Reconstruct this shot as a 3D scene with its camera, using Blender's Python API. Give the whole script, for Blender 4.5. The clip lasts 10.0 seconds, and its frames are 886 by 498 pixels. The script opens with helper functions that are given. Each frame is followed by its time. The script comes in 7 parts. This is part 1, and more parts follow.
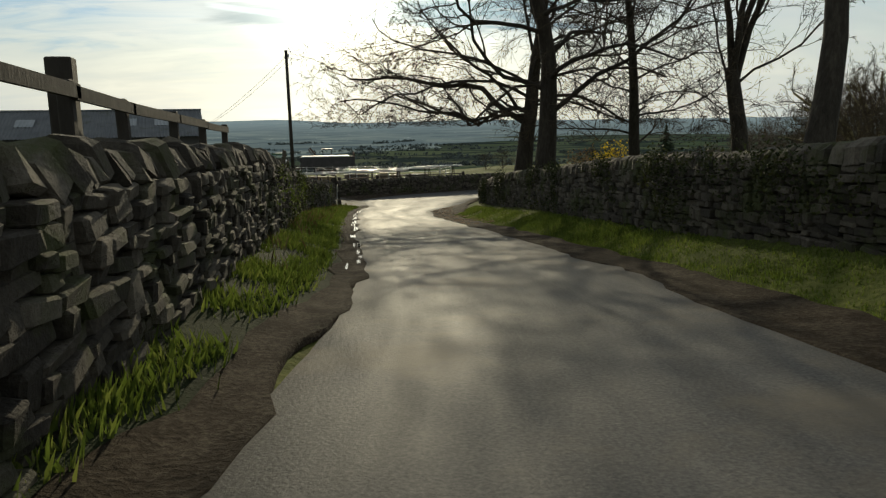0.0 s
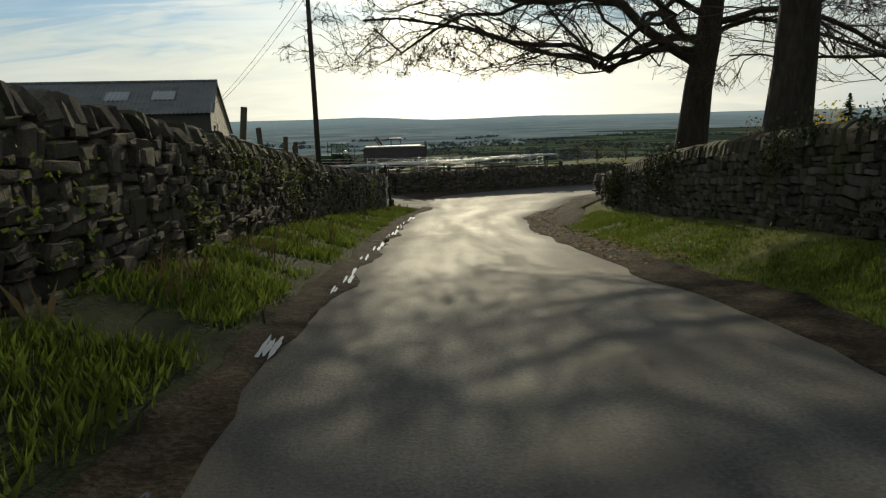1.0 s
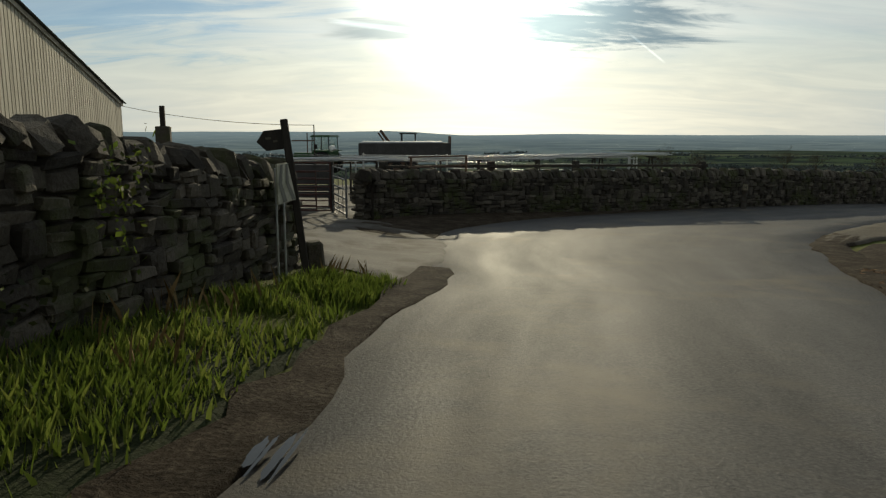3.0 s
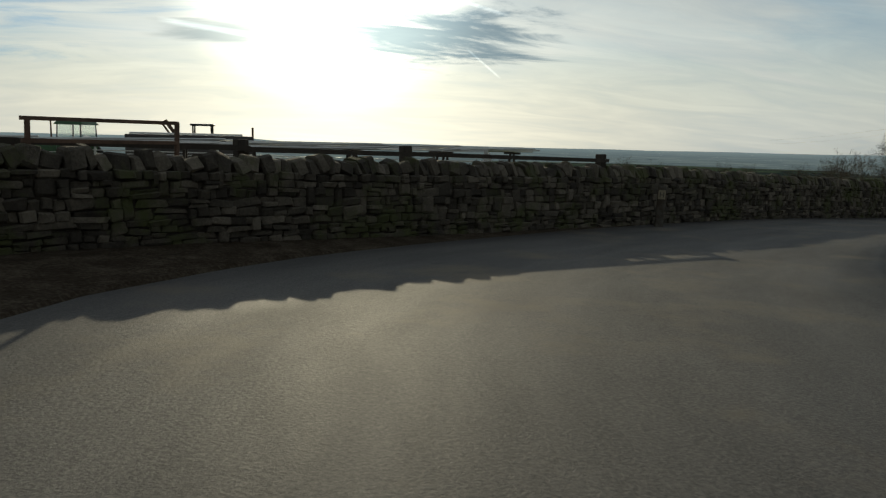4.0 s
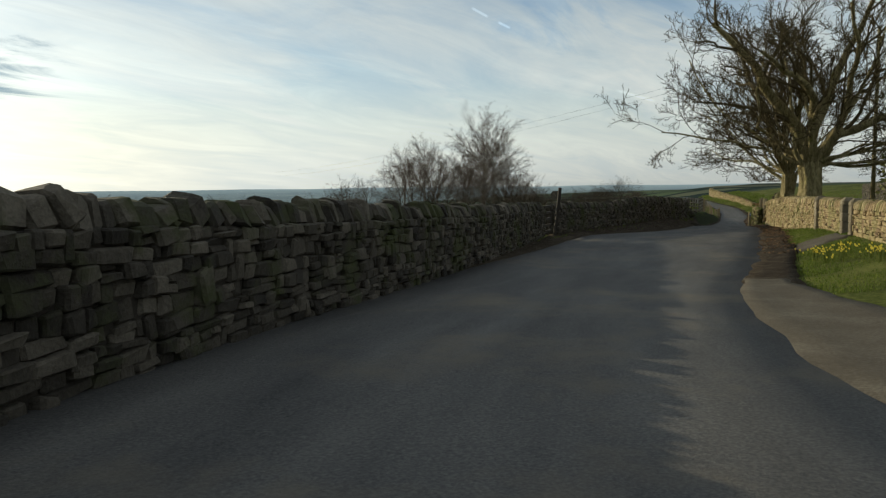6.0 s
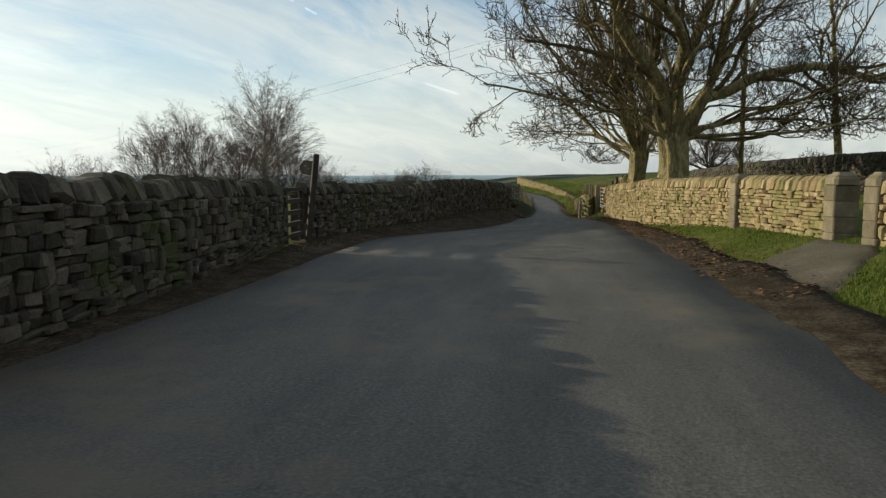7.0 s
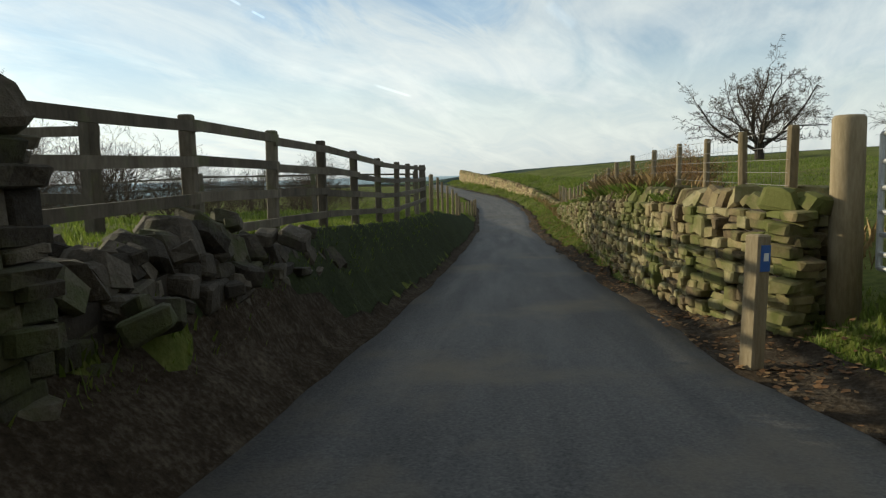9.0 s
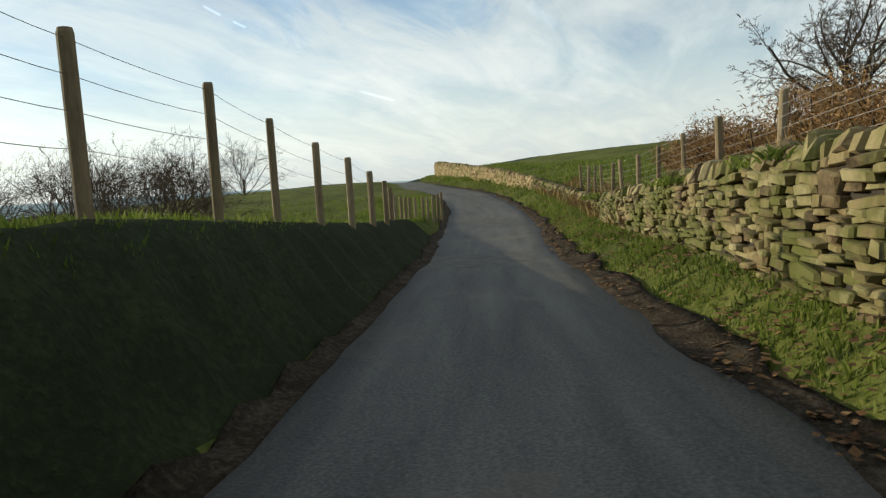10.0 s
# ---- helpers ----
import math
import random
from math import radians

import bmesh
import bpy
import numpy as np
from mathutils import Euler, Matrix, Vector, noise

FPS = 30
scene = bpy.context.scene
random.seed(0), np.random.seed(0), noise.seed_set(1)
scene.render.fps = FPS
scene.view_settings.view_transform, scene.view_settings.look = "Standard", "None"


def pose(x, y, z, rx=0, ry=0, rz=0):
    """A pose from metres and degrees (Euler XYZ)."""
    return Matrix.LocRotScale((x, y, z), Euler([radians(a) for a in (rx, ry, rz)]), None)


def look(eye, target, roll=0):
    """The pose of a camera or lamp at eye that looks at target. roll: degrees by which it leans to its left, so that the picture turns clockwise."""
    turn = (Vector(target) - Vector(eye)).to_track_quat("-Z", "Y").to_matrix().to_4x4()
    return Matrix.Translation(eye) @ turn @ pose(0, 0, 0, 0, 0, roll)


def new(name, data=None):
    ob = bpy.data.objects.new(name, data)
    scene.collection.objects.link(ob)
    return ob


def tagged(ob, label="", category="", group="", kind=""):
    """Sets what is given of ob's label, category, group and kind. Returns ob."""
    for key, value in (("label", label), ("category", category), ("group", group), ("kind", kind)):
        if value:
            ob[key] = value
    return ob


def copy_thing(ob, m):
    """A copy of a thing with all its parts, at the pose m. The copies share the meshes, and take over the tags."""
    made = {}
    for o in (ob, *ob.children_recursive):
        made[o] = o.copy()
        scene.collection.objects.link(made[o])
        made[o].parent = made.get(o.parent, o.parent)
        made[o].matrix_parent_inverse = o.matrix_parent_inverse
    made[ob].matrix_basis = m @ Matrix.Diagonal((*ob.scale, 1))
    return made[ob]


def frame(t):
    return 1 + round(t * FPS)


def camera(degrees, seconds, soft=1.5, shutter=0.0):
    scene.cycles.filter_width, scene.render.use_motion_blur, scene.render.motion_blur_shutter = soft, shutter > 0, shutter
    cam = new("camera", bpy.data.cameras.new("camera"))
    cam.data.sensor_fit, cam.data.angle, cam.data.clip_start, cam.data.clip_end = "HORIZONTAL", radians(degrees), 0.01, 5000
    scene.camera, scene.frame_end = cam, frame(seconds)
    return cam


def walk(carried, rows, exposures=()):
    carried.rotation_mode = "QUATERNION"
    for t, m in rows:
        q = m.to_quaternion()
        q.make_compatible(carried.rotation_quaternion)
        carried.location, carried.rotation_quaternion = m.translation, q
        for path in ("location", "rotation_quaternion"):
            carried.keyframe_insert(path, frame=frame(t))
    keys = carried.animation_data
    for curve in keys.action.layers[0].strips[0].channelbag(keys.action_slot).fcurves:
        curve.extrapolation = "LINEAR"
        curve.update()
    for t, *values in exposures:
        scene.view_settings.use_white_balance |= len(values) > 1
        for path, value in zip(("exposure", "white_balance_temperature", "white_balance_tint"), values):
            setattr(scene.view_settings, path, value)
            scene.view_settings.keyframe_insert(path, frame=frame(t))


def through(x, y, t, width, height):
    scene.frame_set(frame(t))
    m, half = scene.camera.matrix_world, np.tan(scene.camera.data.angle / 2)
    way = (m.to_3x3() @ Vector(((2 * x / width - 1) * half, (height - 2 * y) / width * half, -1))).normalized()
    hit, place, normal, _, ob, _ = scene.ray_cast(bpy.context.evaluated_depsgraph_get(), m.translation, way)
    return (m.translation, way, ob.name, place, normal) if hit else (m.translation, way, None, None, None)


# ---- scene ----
import colorsys

# ---------------------------------------------------------------- camera and its drive
cam = camera(62.5, 10.0, soft=1.3)
PATH = [
    (0, (-2.279, 5.78, 6.53), (-1.964, 7.723, 6.176), -0.8),
    (0.5, (-1.131, 12.636, 5.866), (-0.929, 14.597, 5.528), -0.7),
    (1, (-0.494, 20.165, 5.06), (-0.404, 22.13, 4.701), -1.6),
    (1.5, (-0.328, 26.316, 4.508), (-0.311, 28.284, 4.152), -0.7),
    (2, (-0.096, 32.529, 3.885), (-0.12, 34.498, 3.538), -0.9),
    (2.2, (-0.052, 34.922, 3.637), (-0.079, 36.891, 3.29), -0.6),
    (3.3, (0.813, 47.721, 2.463), (0.917, 49.695, 2.162), 0.8),
    (3.5, (1.213, 49.937, 2.253), (1.412, 51.905, 1.96), 1.3),
    (4, (2.675, 54.95, 1.894), (3.125, 56.877, 1.606), 1.3),
    (4.5, (4.942, 59.298, 1.649), (5.711, 61.128, 1.403), 1.3),
    (5, (7.833, 63.248, 1.457), (8.951, 64.891, 1.238), 0.6),
    (5.2, (9.338, 64.804, 1.385), (10.566, 66.368, 1.173), 0.0),
    (6.3, (17.376, 70.839, 1.087), (18.979, 72.021, 0.906), -0.2),
    (6.5, (19.7, 72.173, 0.97), (21.367, 73.26, 0.776), 0.2),
    (7, (26.657, 75.179, 0.636), (28.448, 76.045, 0.428), -0.0),
    (7.5, (34.195, 77.691, 0.363), (36.036, 78.449, 0.173), -0.8),
    (8, (43.075, 80.447, 0.249), (44.935, 81.162, 0.072), -0.5),
    (8.5, (52.742, 83.333, -0.145), (54.591, 84.069, -0.344), -1.2),
    (8.8, (59.087, 85.432, -0.335), (60.927, 86.187, -0.544), -1.2),
    (9, (63.175, 86.83, -0.502), (65.014, 87.587, -0.707), -1.4),
    (9.2, (66.914, 88.061, -0.723), (68.755, 88.814, -0.938), -2.2),
    (9.5, (72.145, 89.601, -1.068), (73.991, 90.341, -1.284), -1.8),
    (9.7, (75.791, 90.699, -1.253), (77.641, 91.431, -1.463), -1.9),
    (10, (81.336, 92.475, -1.532), (83.186, 93.207, -1.73), -3.5),
]
walk(cam, [(t, look(eye, target, roll)) for t, eye, target, roll in PATH],
     exposures=[(0, -0.75, 6150, 2), (2.2, -0.75, 6150, 2), (3.5, -1.0, 6150, 2), (5.0, -0.75, 6150, 2), (6.5, -0.35, 6000, 2), (7.5, -0.1, 6050, 2), (8.0, 0.0, 6100, 2), (9.0, -0.05, 5950, 2), (10, -0.05, 6000, 2)])

# ---------------------------------------------------------------- sky and sun
SUN_AZ, SUN_EL = radians(4.5), radians(14.5)      # clockwise from +y, above the horizon


def node(tree, kind, values=None, **settings):
    n = tree.nodes.new(kind)
    for key, value in settings.items():
        setattr(n, key, value)
    for key, value in (values or {}).items():
        n.inputs[key].default_value = value
    return n


def ramp(tree, stops):
    n = tree.nodes.new("ShaderNodeValToRGB")
    while len(n.color_ramp.elements) < len(stops):
        n.color_ramp.elements.new(0.5)
    for e, (at, colour) in zip(n.color_ramp.elements, stops):
        e.position, e.color = at, (*colour, 1) if len(colour) == 3 else colour
    return n


def make_world():
    w = bpy.data.worlds.new("sky")
    scene.world = w
    w.use_nodes = True
    t = w.node_tree
    link = t.links.new
    bg, out = t.nodes["Background"], t.nodes["World Output"]
    sky = node(t, "ShaderNodeTexSky", sky_type="NISHITA", sun_disc=False, sun_elevation=SUN_EL, sun_rotation=SUN_AZ,
               altitude=150, air_density=1.0, dust_density=0.4, ozone_density=2.0)
    co = node(t, "ShaderNodeTexCoord")
    split = node(t, "ShaderNodeSeparateXYZ")
    link(co.outputs["Generated"], split.inputs[0])
    # project the direction on a high flat layer, so that the cloud streaks run together at the horizon
    lift = node(t, "ShaderNodeMath", {1: 0.17}, operation="ADD")
    link(split.outputs[2], lift.inputs[0])
    safe = node(t, "ShaderNodeMath", {1: 0.06}, operation="MAXIMUM")
    link(lift.outputs[0], safe.inputs[0])
    layer = node(t, "ShaderNodeVectorMath", operation="DIVIDE")
    link(co.outputs["Generated"], layer.inputs[0])
    link(safe.outputs[0], layer.inputs[1])
    turn = node(t, "ShaderNodeMapping", {"Rotation": (0, 0, radians(24)), "Scale": (0.9, 1.9, 0.0)})
    link(layer.outputs[0], turn.inputs[0])
    n1 = node(t, "ShaderNodeTexNoise", {"Scale": 1.1, "Detail": 7.0, "Roughness": 0.58, "Distortion": 0.9})
    link(turn.outputs[0], n1.inputs["Vector"])
    turn2 = node(t, "ShaderNodeMapping", {"Rotation": (0, 0, radians(-38)), "Scale": (0.5, 1.0, 0.0)})
    link(layer.outputs[0], turn2.inputs[0])
    n2 = node(t, "ShaderNodeTexNoise", {"Scale": 0.8, "Detail": 8.0, "Roughness": 0.6, "Distortion": 1.1})
    link(turn2.outputs[0], n2.inputs["Vector"])
    both = node(t, "ShaderNodeMath", operation="ADD")
    link(n1.outputs[0], both.inputs[0])
    link(n2.outputs[0], both.inputs[1])
    veil = ramp(t, [(0.36, (0.30, 0.30, 0.30)), (0.50, (0.72, 0.72, 0.72)), (0.62, (0.97, 0.97, 0.97))])
    half = node(t, "ShaderNodeMath", {1: 0.5}, operation="MULTIPLY")
    link(both.outputs[0], half.inputs[0])
    link(half.outputs[0], veil.inputs[0])
    # cloud is lit by the sky behind it: whitened and lifted
    grey = node(t, "ShaderNodeRGBToBW")
    link(sky.outputs[0], grey.inputs[0])
    lit = node(t, "ShaderNodeVectorMath", {1: (0.78, 0.735, 0.64)}, operation="MULTIPLY")
    link(grey.outputs[0], lit.inputs[0])
    base = node(t, "ShaderNodeVectorMath", {1: (4.35, 4.38, 4.30)}, operation="ADD")
    link(lit.outputs[0], base.inputs[0])
    mix = node(t, "ShaderNodeMix", data_type="RGBA")
    # haze closes over the blue towards the horizon
    haze = node(t, "ShaderNodeMapRange", {1: 0.0, 2: 0.26, 3: 1.0, 4: 0.0}, interpolation_type="SMOOTHSTEP")
    link(split.outputs[2], haze.inputs[0])
    cover = node(t, "ShaderNodeMath", operation="MAXIMUM")
    link(veil.outputs[0], cover.inputs[0])
    link(haze.outputs[0], cover.inputs[1])
    link(cover.outputs[0], mix.inputs[0])
    link(sky.outputs[0], mix.inputs[6])
    link(base.outputs[0], mix.inputs[7])
    # thin and thick streaks let more or less of the glow through
    turn3 = node(t, "ShaderNodeMapping", {"Rotation": (0, 0, radians(9)), "Scale": (0.75, 2.0, 0.0)})
    link(layer.outputs[0], turn3.inputs[0])
    n3 = node(t, "ShaderNodeTexNoise", {"Scale": 1.5, "Detail": 9.0, "Roughness": 0.64, "Distortion": 0.9})
    link(turn3.outputs[0], n3.inputs["Vector"])
    streak = ramp(t, [(0.34, (0.90, 0.93, 0.965)), (0.50, (1.0, 1.0, 1.0)), (0.64, (1.09, 1.08, 1.06))])
    link(n3.outputs[0], streak.inputs[0])
    dim = node(t, "ShaderNodeVectorMath", operation="MULTIPLY")
    link(mix.outputs[2], dim.inputs[0])
    link(streak.outputs[0], dim.inputs[1])
    # thick warm air dims the lowest part of the sky
    low = ramp(t, [(0.0, (0.76, 0.755, 0.745)), (0.45, (0.88, 0.88, 0.87)), (1.0, (1, 1, 1))])
    up = node(t, "ShaderNodeMapRange", {1: 0.0, 2: 0.13, 3: 0.0, 4: 1.0})
    link(split.outputs[2], up.inputs[0])
    link(up.outputs[0], low.inputs[0])
    thick = node(t, "ShaderNodeVectorMath", operation="MULTIPLY")
    link(dim.outputs[0], thick.inputs[0])
    link(low.outputs[0], thick.inputs[1])
    colour = thick.outputs[0]

    def tint(mask, by):
        nonlocal colour
        m = node(t, "ShaderNodeMix", {6: (1, 1, 1, 1), 7: (*by, 1)}, data_type="RGBA")
        link(mask, m.inputs[0])
        k = node(t, "ShaderNodeVectorMath", operation="MULTIPLY")
        link(colour, k.inputs[0])
        link(m.outputs[2], k.inputs[1])
        colour = k.outputs[0]

    # bright veil of thin cloud round the sun
    toward = Vector((math.sin(SUN_AZ) * math.cos(SUN_EL), math.cos(SUN_AZ) * math.cos(SUN_EL), math.sin(SUN_EL)))
    near = node(t, "ShaderNodeVectorMath", {1: toward}, operation="DOT_PRODUCT")
    link(co.outputs["Generated"], near.inputs[0])
    glare = node(t, "ShaderNodeMapRange", {1: 0.972, 2: 0.997, 3: 0.0, 4: 1.0}, interpolation_type="SMOOTHSTEP")
    link(near.outputs["Value"], glare.inputs[0])
    tint(glare.outputs[0], (2.1, 2.0, 1.85))
    # the low sky glows warm below it
    wide = node(t, "ShaderNodeMapRange", {1: 0.80, 2: 0.97, 3: 0.0, 4: 1.0}, interpolation_type="SMOOTHSTEP")
    link(near.outputs["Value"], wide.inputs[0])
    under = node(t, "ShaderNodeMath", {0: 1.0}, operation="SUBTRACT")
    link(up.outputs[0], under.inputs[1])
    warm = node(t, "ShaderNodeMath", operation="MULTIPLY")
    link(wide.outputs[0], warm.inputs[0])
    link(under.outputs[0], warm.inputs[1])
    tint(warm.outputs[0], (0.92, 0.86, 0.77))

    # gaps of thinner cloud: middle, spread across and up, what passes through
    for centre, wide, high, by in (((0.227, 0.9635, 0.142), 0.12, 0.040, (0.34, 0.42, 0.50)), ((-0.47, 0.87, 0.15), 0.26, 0.05, (0.68, 0.82, 0.98)),
                                   ((0.87, 0.43, 0.235), 0.20, 0.055, (0.72, 0.83, 0.96)), ((-0.06, 0.985, 0.128), 0.08, 0.012, (0.55, 0.60, 0.64))):
        off = node(t, "ShaderNodeVectorMath", {1: centre}, operation="SUBTRACT")
        link(co.outputs["Generated"], off.inputs[0])
        size = node(t, "ShaderNodeVectorMath", {1: (1 / wide, 1 / wide, 1 / high)}, operation="MULTIPLY")
        link(off.outputs[0], size.inputs[0])
        rag = node(t, "ShaderNodeVectorMath", {1: (3.6, 3.6, 5.0), 2: (-1.8, -1.8, -2.5)}, operation="MULTIPLY_ADD")
        link(n3.outputs["Color"], rag.inputs[0])
        torn = node(t, "ShaderNodeVectorMath", operation="ADD")
        link(size.outputs[0], torn.inputs[0])
        link(rag.outputs[0], torn.inputs[1])
        far = node(t, "ShaderNodeVectorMath", operation="LENGTH")
        link(torn.outputs[0], far.inputs[0])
        mask = node(t, "ShaderNodeMapRange", {1: 0.45, 2: 1.35, 3: 1.0, 4: 0.0}, interpolation_type="SMOOTHSTEP")
        link(far.outputs["Value"], mask.inputs[0])
        tint(mask.outputs[0], by)

    # vapour trails: both ends, half width, how much brighter
    for a, b, wide, more in (((0.7641, 0.6032, 0.2285), (0.7800, 0.5870, 0.2165), 0.0022, 1.35), ((0.7880, 0.5785, 0.2105), (0.7994, 0.5657, 0.2021), 0.0020, 1.4), ((0.2485, 0.9606, 0.1249), (0.2958, 0.9514, 0.0858), 0.0018, 1.3),
                             ((0.9467, 0.2391, 0.2157), (0.9621, 0.2023, 0.1829), 0.009, 1.12), ((0.881, 0.4576, 0.1203), (0.9055, 0.4115, 0.1033), 0.0022, 1.18), ((0.1905, 0.9619, 0.1961), (0.304, 0.9385, 0.1639), 0.003, 1.3),
                             ((-0.1383, 0.9807, 0.1425), (0.0061, 0.9924, 0.1268), 0.0045, 1.5)):
        a, b = Vector(a), Vector(b)
        across, way, mid = a.cross(b).normalized(), (b - a).normalized(), (a + b) / 2
        one = node(t, "ShaderNodeVectorMath", {1: across}, operation="DOT_PRODUCT")
        link(co.outputs["Generated"], one.inputs[0])
        thin = node(t, "ShaderNodeMath", operation="ABSOLUTE")
        link(one.outputs["Value"], thin.inputs[0])
        edge = node(t, "ShaderNodeMapRange", {1: wide * 0.3, 2: wide, 3: 1.0, 4: 0.0})
        link(thin.outputs[0], edge.inputs[0])
        two = node(t, "ShaderNodeVectorMath", {1: way}, operation="DOT_PRODUCT")
        link(co.outputs["Generated"], two.inputs[0])
        run = node(t, "ShaderNodeMath", {1: mid.dot(way)}, operation="SUBTRACT")
        link(two.outputs["Value"], run.inputs[0])
        reach = node(t, "ShaderNodeMath", operation="ABSOLUTE")
        link(run.outputs[0], reach.inputs[0])
        ends = node(t, "ShaderNodeMapRange", {1: (b - a).length * 0.35, 2: (b - a).length * 0.5, 3: 1.0, 4: 0.0})
        link(reach.outputs[0], ends.inputs[0])
        ahead = node(t, "ShaderNodeVectorMath", {1: mid.normalized()}, operation="DOT_PRODUCT")
        link(co.outputs["Generated"], ahead.inputs[0])
        front = node(t, "ShaderNodeMath", {1: 0.5}, operation="GREATER_THAN")
        link(ahead.outputs["Value"], front.inputs[0])
        both_ = node(t, "ShaderNodeMath", operation="MULTIPLY")
        link(edge.outputs[0], both_.inputs[0])
        link(ends.outputs[0], both_.inputs[1])
        mask = node(t, "ShaderNodeMath", operation="MULTIPLY")
        link(both_.outputs[0], mask.inputs[0])
        link(front.outputs[0], mask.inputs[1])
        tint(mask.outputs[0], (more, more, more))
    link(colour, bg.inputs[0])
    bg.inputs[1].default_value = 0.125
    link(bg.outputs[0], out.inputs[0])


make_world()
sun = new("sun", bpy.data.lights.new("sun", "SUN"))
sun.data.energy, sun.data.angle, sun.data.color = 5.0, radians(0.6), (1.0, 0.82, 0.56)
sun.matrix_world = look((math.sin(SUN_AZ) * math.cos(SUN_EL), math.cos(SUN_AZ) * math.cos(SUN_EL), math.sin(SUN_EL)), (0, 0, 0))


# ---------------------------------------------------------------- materials
def material(name, stops, scale=3.0, rough=0.85, bump=0.3, fine=40.0, metal=0.0, spread=0.0, stretch=(1, 1, 1), per="", spec=0.3, patch=None, fine_mix=0.35, deep=0.02, sheen=None, crack=None, lane=None):
    """Colour from noise at two sizes, with relief; per: 'object' or 'island' varies each piece; patch: (colour, scale, low, high) stains."""
    m = bpy.data.materials.new(name)
    m.use_nodes = True
    t = m.node_tree
    link = t.links.new
    b = t.nodes["Principled BSDF"]
    b.inputs["Roughness"].default_value, b.inputs["Metallic"].default_value, b.inputs["Specular IOR Level"].default_value = rough, metal, spec
    geo = node(t, "ShaderNodeNewGeometry")
    place = node(t, "ShaderNodeMapping", {"Scale": stretch})
    link(geo.outputs["Position"], place.inputs[0])
    spread_on = place.outputs[0]
    if lane:    # (across, along): drawn out along the lane by the strip's own coordinates
        strip = node(t, "ShaderNodeUVMap", uv_map="lane")
        drawn = node(t, "ShaderNodeMapping", {"Scale": (lane[0], lane[1], 1.0)})
        link(strip.outputs[0], drawn.inputs[0])
        spread_on = drawn.outputs[0]
    big = node(t, "ShaderNodeTexNoise", {"Scale": scale, "Detail": 6.0, "Roughness": 0.6})
    small = node(t, "ShaderNodeTexNoise", {"Scale": fine, "Detail": 5.0, "Roughness": 0.65})
    link(spread_on, big.inputs["Vector"])
    link(place.outputs[0], small.inputs["Vector"])
    level = node(t, "ShaderNodeMix", {0: fine_mix}, data_type="FLOAT")
    link(big.outputs[0], level.inputs[2])
    link(small.outputs[0], level.inputs[3])
    colours = ramp(t, stops)
    value = level.outputs[0]
    if per:
        rand = node(t, "ShaderNodeObjectInfo").outputs["Random"] if per == "object" else geo.outputs["Random Per Island"]
        off = node(t, "ShaderNodeMath", {1: 0.5}, operation="SUBTRACT")
        link(rand, off.inputs[0])
        more = node(t, "ShaderNodeMath", {1: spread}, operation="MULTIPLY_ADD")
        link(off.outputs[0], more.inputs[0])
        link(value, more.inputs[2])
        value = more.outputs[0]
    link(value, colours.inputs[0])
    colour = colours.outputs[0]
    if patch:
        tint, size, low, high = patch
        spots = node(t, "ShaderNodeTexNoise", {"Scale": size, "Detail": 5.0, "Roughness": 0.65})
        link(geo.outputs["Position"], spots.inputs["Vector"])
        where = ramp(t, [(low, (0, 0, 0)), (high, (1, 1, 1))])
        link(spots.outputs[0], where.inputs[0])
        mix = node(t, "ShaderNodeMix", {7: (*tint, 1)}, data_type="RGBA")
        link(where.outputs[0], mix.inputs[0])
        link(colour, mix.inputs[6])
        colour = mix.outputs[2]
    height = level.outputs[0]
    if crack:   # plates of bark with dark furrows between
        warp = node(t, "ShaderNodeVectorMath", operation="MULTIPLY_ADD")
        link(big.outputs["Color"], warp.inputs[0])
        warp.inputs[1].default_value = (0.40, 0.40, 0.25)
        link(place.outputs[0], warp.inputs[2])
        plates = node(t, "ShaderNodeTexVoronoi", {"Scale": crack}, feature="DISTANCE_TO_EDGE")
        link(warp.outputs[0], plates.inputs["Vector"])
        gap = node(t, "ShaderNodeMapRange", {1: 0.0, 2: 0.13, 3: 0.78, 4: 1.0})
        link(plates.outputs["Distance"], gap.inputs[0])
        dark = node(t, "ShaderNodeMix", {6: (0.030, 0.023, 0.014, 1)}, data_type="RGBA")
        link(gap.outputs[0], dark.inputs[0])
        link(colour, dark.inputs[7])
        colour = dark.outputs[2]
        raised = node(t, "ShaderNodeMath", {1: 0.8}, operation="MULTIPLY_ADD")
        link(gap.outputs[0], raised.inputs[0])
        link(height, raised.inputs[2])
        height = raised.outputs[0]
    link(colour, b.inputs["Base Color"])
    if sheen:   # (scale, smoothest, roughest): worn and coarse patches
        worn = node(t, "ShaderNodeTexNoise", {"Scale": sheen[0], "Detail": 5.0, "Roughness": 0.62})
        link(spread_on, worn.inputs["Vector"])
        spanned = node(t, "ShaderNodeMapRange", {1: 0.34, 2: 0.66, 3: sheen[1], 4: sheen[2]})
        link(worn.outputs[0], spanned.inputs[0])
        link(spanned.outputs[0], b.inputs["Roughness"])
    if bump:
        relief = node(t, "ShaderNodeBump", {"Strength": bump, "Distance": deep})
        link(height, relief.inputs["Height"])
        link(relief.outputs[0], b.inputs["Normal"])
    return m


